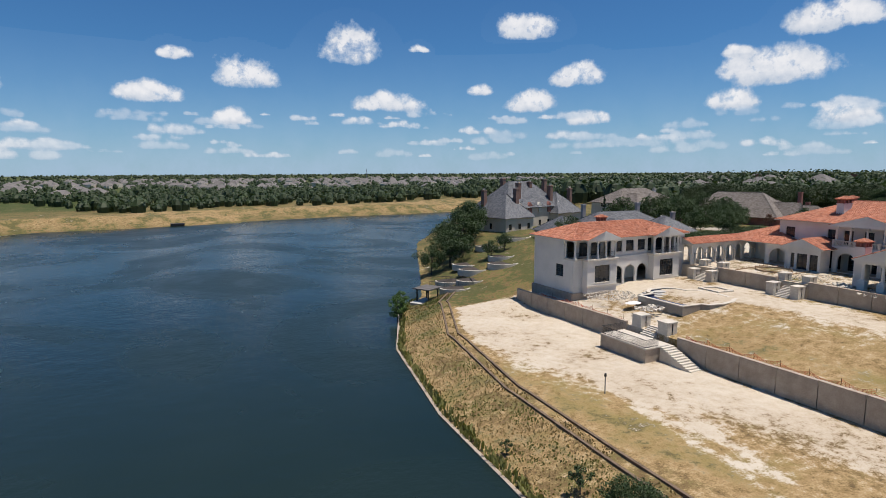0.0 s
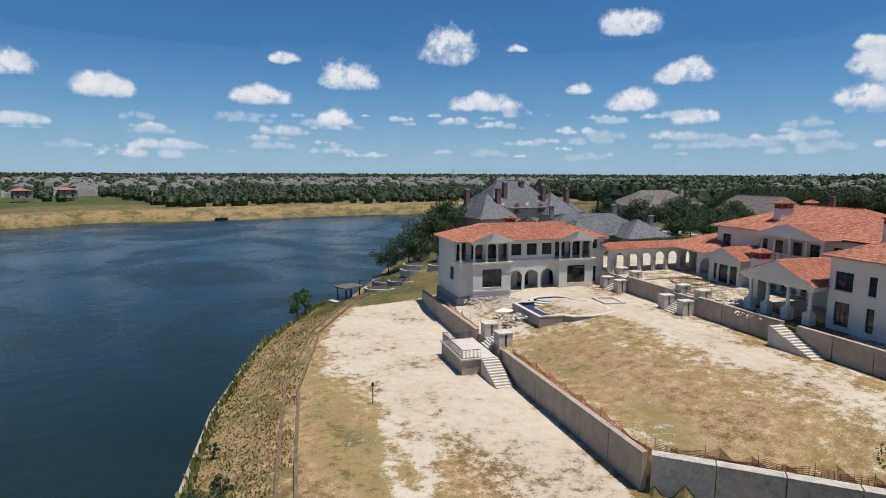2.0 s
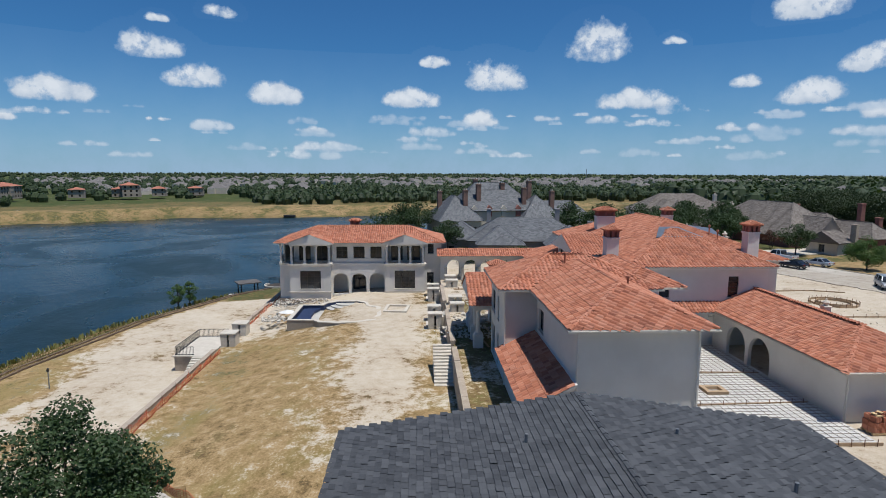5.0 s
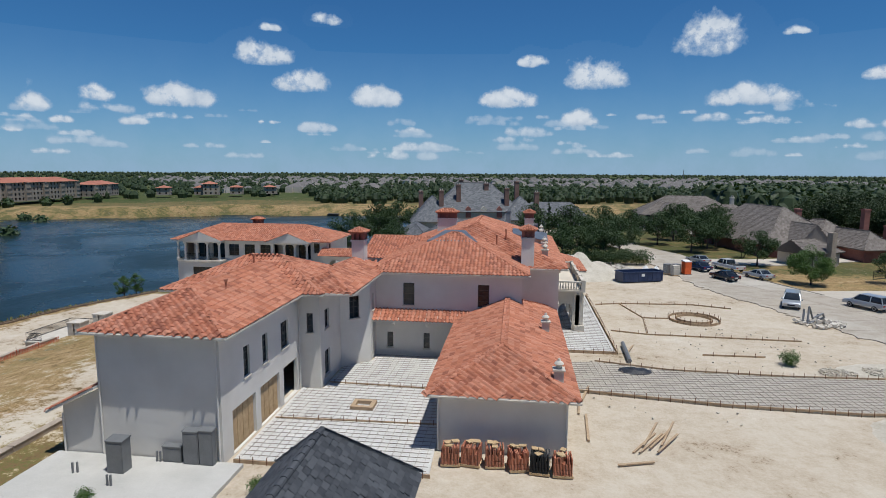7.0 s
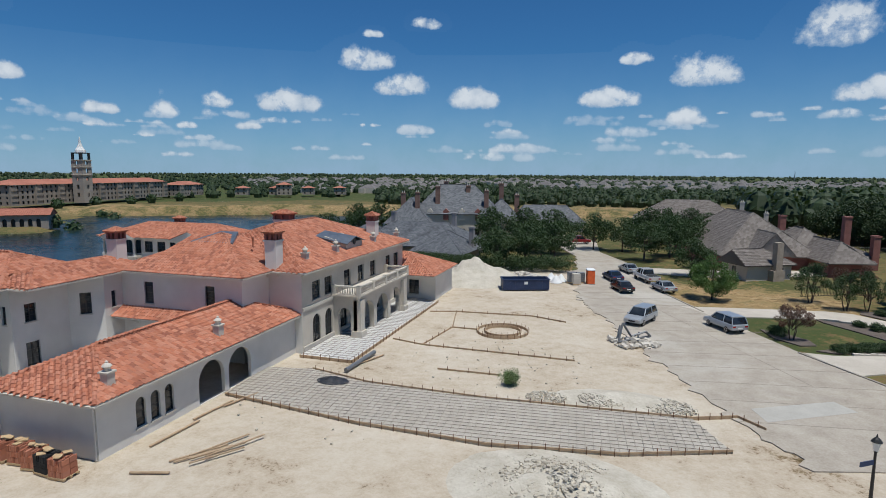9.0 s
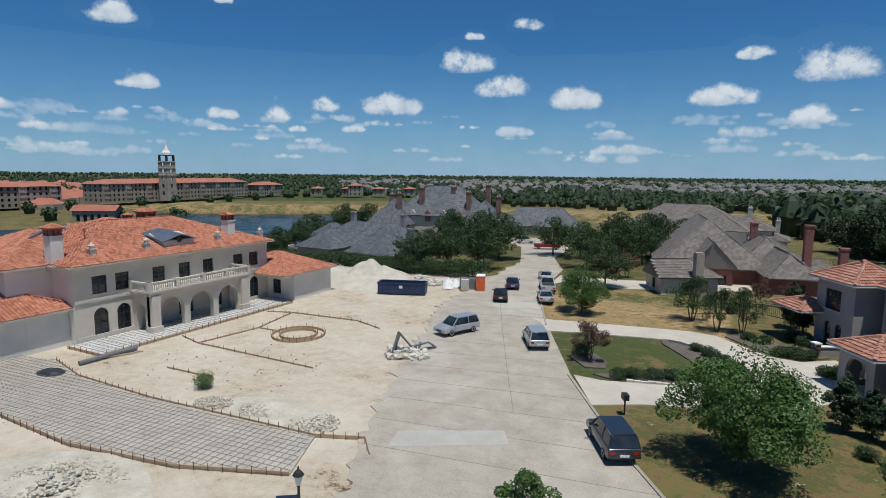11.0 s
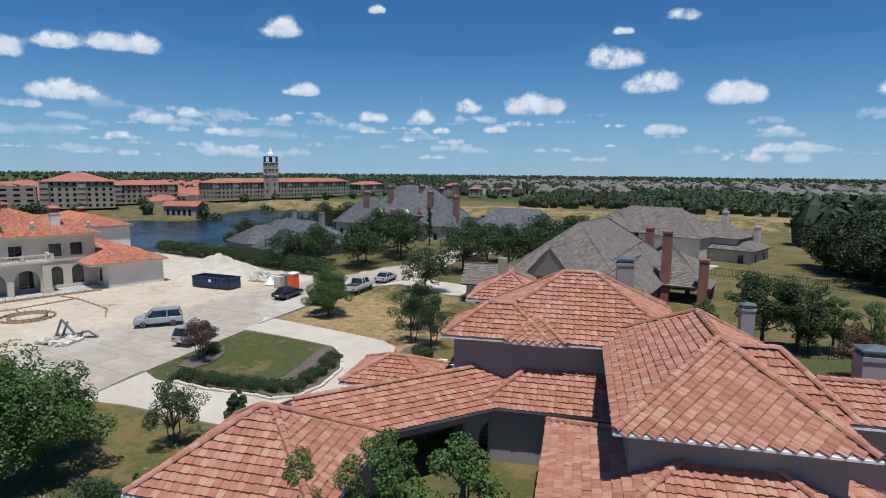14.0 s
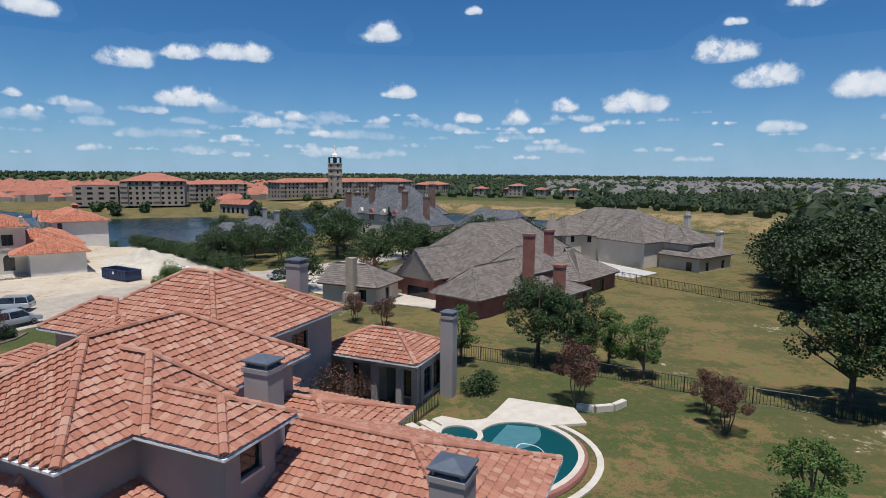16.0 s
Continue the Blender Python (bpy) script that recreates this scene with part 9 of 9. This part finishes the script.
def shrub(name, label, r, h, leaf, seed, per=110, size=0.12):
    rr = np.random.default_rng(seed)
    n = 16
    c = np.stack([rr.uniform(-0.6, 0.6, n) * r, rr.uniform(-0.6, 0.6, n) * r, h * rr.uniform(0.3, 0.7, n)], -1)
    v, f = leaf_cloud(c, np.full(n, 0.45 * max(r, h)), per, size, rr, 0.8)
    v[:, 2] = np.maximum(v[:, 2], 0.0)
    t = thing(name, label, "shrub")
    part("foliage", arrays("foliage", v, f, leaf), leaf, t)
    return t


plant(shrub("clipped_shrub", "clipped round green shrub in the planting bed", 0.95, 1.0, LEAF, 31, 150, 0.115), [(119.0, 75.1, 0.95), (120.3, 75.9, 1.0), (121.6, 76.7, 1.05), (122.6, 77.6, 0.95), (121.9, 79.4, 0.95), (121.2, 80.8, 1.0), (120.2, 82.6, 0.95), (119.0, 84.1, 0.9), (117.6, 74.5, 1.0), (116.2, 73.9, 1.0), (114.9, 73.4, 1.0), (113.6, 72.9, 0.9), (126.2, 86.3, 1.05), (127.2, 86.1, 1.05), (128.1, 86.4, 1.0), (123.4, 90.7, 0.9), (124.6, 90.0, 1.05),
                                                                                                        (127.4, 92.9, 0.95), (128.4, 91.1, 1.0), (130.1, 90.6, 0.9), (129.2, 81.6, 1.0), (130.1, 82.3, 1.0), (131.0, 92.4, 0.9), (109.4, 77.6, 1.1), (129.5, 65.8, 0.8), (130.6, 64.6, 0.9), (148.6, 105.6, 1.6), (133.5, 66.8, 0.9), (143.2, 71.0, 1.2), (144.6, 73.0, 0.9), (146.4, 74.6, 1.0)], "clipped shrubs")
plant(shrub("hedge_shrub", "dark evergreen hedge shrub behind the site", 1.5, 2.2, LEAF, 32, 90, 0.2), [(38.0 + 2.2 * k, 104.0 + 0.28 * k, 1.25) for k in range(22)] + [(57 + 2 * k, 111 - 0.2 * k, 1.0) for k in range(8)], "hedge shrubs")
plant(shrub("red_maple_shrub", "russet shrub beside the villa terrace", 1.8, 3.0, LEAF_RED, 33), [(144.4, 94.9, 1.2), (145.4, 96.0, 0.85)], "russet shrubs")
plant(shrub("site_weed", "single green weed standing in the sand", 0.5, 1.6, LEAF_LIGHT, 34), [(85.5, 55.0, 0.9), (41.0, 28.0, 0.5), (49.0, 30.0, 0.5)], "site weeds")


def weeds(name, label, spots, leaf, hmin, hmax, seed):
    """Tufts of upright blades."""
    rr = np.random.default_rng(seed)
    n = len(spots)
    z = ground_z(spots[:, 0], spots[:, 1])
    h = rr.uniform(hmin, hmax, n)
    a = rr.uniform(0, 2 * math.pi, n)
    w = 0.06 + 0.12 * h
    dx, dy = np.cos(a) * w, np.sin(a) * w
    lx, ly = rr.normal(0, 0.25, n) * h, rr.normal(0, 0.25, n) * h
    x, y = spots[:, 0], spots[:, 1]
    v = np.stack([np.stack([x - dx, y - dy, z - 0.05], -1), np.stack([x + dx, y + dy, z - 0.05], -1), np.stack([x + dx * 0.7 + lx, y + dy * 0.7 + ly, z + h], -1), np.stack([x - dx * 0.7 + lx, y - dy * 0.7 + ly, z + h * 0.8], -1)], 1).reshape(-1, 3)
    tagged(new(name, arrays(name, v, np.arange(4 * n).reshape(-1, 4), leaf)), label, "weeds", kind="stuff")


rr = np.random.default_rng(77)
line = np.array(bank_line(0.0))
k = rr.integers(0, len(line) - 1, 11000)
t = rr.uniform(0, 1, (11000, 1))
base = line[k] * (1 - t) + line[k + 1] * t
d = line[k + 1] - line[k]
d /= np.linalg.norm(d, axis=1)[:, None]
off = rr.uniform(0.15, 8.5, (11000, 1))
spots = base + np.concatenate([d[:, 1:], -d[:, :1]], 1) * off
patch = np.array([noise.noise((p[0] * 0.25, p[1] * 0.25, 3)) for p in spots])
weeds("bank_weeds", "dry brown and ochre weeds on the lake bank", spots[patch < 0.02], WEED, 0.05, 0.22, 1)
weeds("bank_reeds", "green weeds and reeds on the lake bank", spots[(patch >= 0.02) & (off[:, 0] < 7.0)], REED, 0.06, 0.24, 2)
weeds("water_reeds", "yellow-green reeds at the water's edge", spots[off[:, 0] < 0.9], REED, 0.4, 0.9, 4)


def woods(name, label, spots, sizes, leaf, seed, per=46):
    """Far crowns: a dark core and a skin of leaf clumps each."""
    rr_ = np.random.default_rng(seed)
    z = ground_z(spots[:, 0], spots[:, 1])
    h = sizes * rr_.uniform(0.85, 1.25, len(sizes))
    c = np.stack([spots[:, 0], spots[:, 1], z + h * 0.55], -1)
    V, F = leaf_cloud(c, sizes * 0.62, per, 1.0, rr_, 0.85)
    s = np.repeat(sizes, per * 4)
    ctr = np.repeat(V.reshape(-1, 4, 3).mean(1), 4, 0)
    V = ctr + (V - ctr) * (s * 0.26)[:, None]
    V[:, 2] = np.maximum(V[:, 2], np.repeat(z, per * 4) - 0.2)
    ang = np.arange(7) * 2 * math.pi / 7
    ring = [(0.40, 0.05), (0.46, 0.45), (0.26, 0.8)]
    core = np.concatenate([np.stack([c[:, None, 0] + sizes[:, None] * r * np.cos(ang), c[:, None, 1] + sizes[:, None] * r * np.sin(ang), (z[:, None] + h[:, None] * u) + 0 * ang], -1) for r, u in ring] + [np.stack([c[:, :1], c[:, 1:2], (z + h * 0.92)[:, None]], -1).reshape(-1, 1, 3)], 1)
    m = len(sizes)
    b0 = len(V)
    base_ = (b0 + np.arange(m) * 22)[:, None]
    i = np.arange(7)[None]
    j = (i + 1) % 7
    quads = np.concatenate([np.stack([base_ + q * 7 + i, base_ + q * 7 + j, base_ + (q + 1) * 7 + j, base_ + (q + 1) * 7 + i], -1).reshape(-1, 4) for q in (0, 1)])
    tris = np.stack([base_ + 14 + i, base_ + 14 + j, base_ + 21 + 0 * i], -1).reshape(-1, 3)
    verts = np.concatenate([V, core.reshape(-1, 3)])
    tagged(new(name, arrays(name, verts, F.tolist() + quads.tolist() + tris.tolist(), leaf)), label, "trees", kind="stuff")


def forest(n, a0, a1, r0, r1, s0, s1, seed, gap=8.0):
    p = keep_land(fan(n, a0, a1, r0, r1, seed), gap)
    r_ = np.random.default_rng(seed + 50)
    clear = np.array([min((math.hypot(q[0] - x, q[1] - y) - rad) for x, y, rad in ((131, 85, 62), (60, 60, 65), (95, 130, 55), (60, 165, 42), (108, 178, 34), (75, 190, 20))) for q in p])
    p = p[clear > 0]
    return p, r_.uniform(s0, s1, len(p))


for name, label, args, leaf in (
    ("woodland", "dark woodland beyond the dam", (900, -40, 22, 345, 620, 5, 9, 101), LEAF_DARK),
    ("woodland", "scattered trees among the far houses", (2600, -62, 36, 520, 1600, 5, 8.5, 102), LEAF_DARK),
    ("woodland", "woods on the ridge to the east", (1300, -66, -22, 160, 700, 6, 11, 103), LEAF_DARK),
    ("woodland", "far wooded horizon", (3000, -66, 100, 1400, 3600, 8, 13, 105), LEAF_DARK),
    ("woodland", "trees among the red-roofed town", (800, 50, 100, 380, 1500, 4, 7, 106), LEAF_DARK),
    ("woodland", "trees beyond the far apartments", (1300, 24, 68, 470, 1500, 5, 9, 107), LEAF_DARK),
):
    p, s = forest(*args)
    woods(name, label, p, s, leaf, args[-1], 12 if args[3] > 1300 else 17 if args[4] > 1000 else 32)
rr2 = random.Random(9)
belt = []
for (x0, y0), (x1, y1) in (((143, 178), (153, 159)), ((153, 159), (172, 152)), ((172, 152), (205, 142))):
    for k in range(4):
        for row in range(3):
            f = k / 4
            belt.append((x0 + (x1 - x0) * f + row * 5.5 + rr2.uniform(-1.5, 1.5), y0 + (y1 - y0) * f + row * 6.5 + rr2.uniform(-1.5, 1.5), rr2.uniform(0.8, 1.15)))
plant(make_tree("belt_tree", "tall dense dark tree at the edge of the lawn", 11.0, 5.6, 1.2, LEAF_DARK, 19, 66, 0.46, 90), belt, "belt trees")
shore_t = np.array([(-180, 262), (-168, 258), (-150, 205), (-140, 200), (-132, 203), (-160, 180), (-170, 150), (-166, 135), (-190, 130), (-205, 140), (-215, 200), (-222, 226), (-226, 300), (-228, 330), (-230, 350), (-232, 380), (-228, 275)], float)
woods("shore_trees", "round trees along the far shore", shore_t, np.full(len(shore_t), 6.0), LEAF, 121, 120)
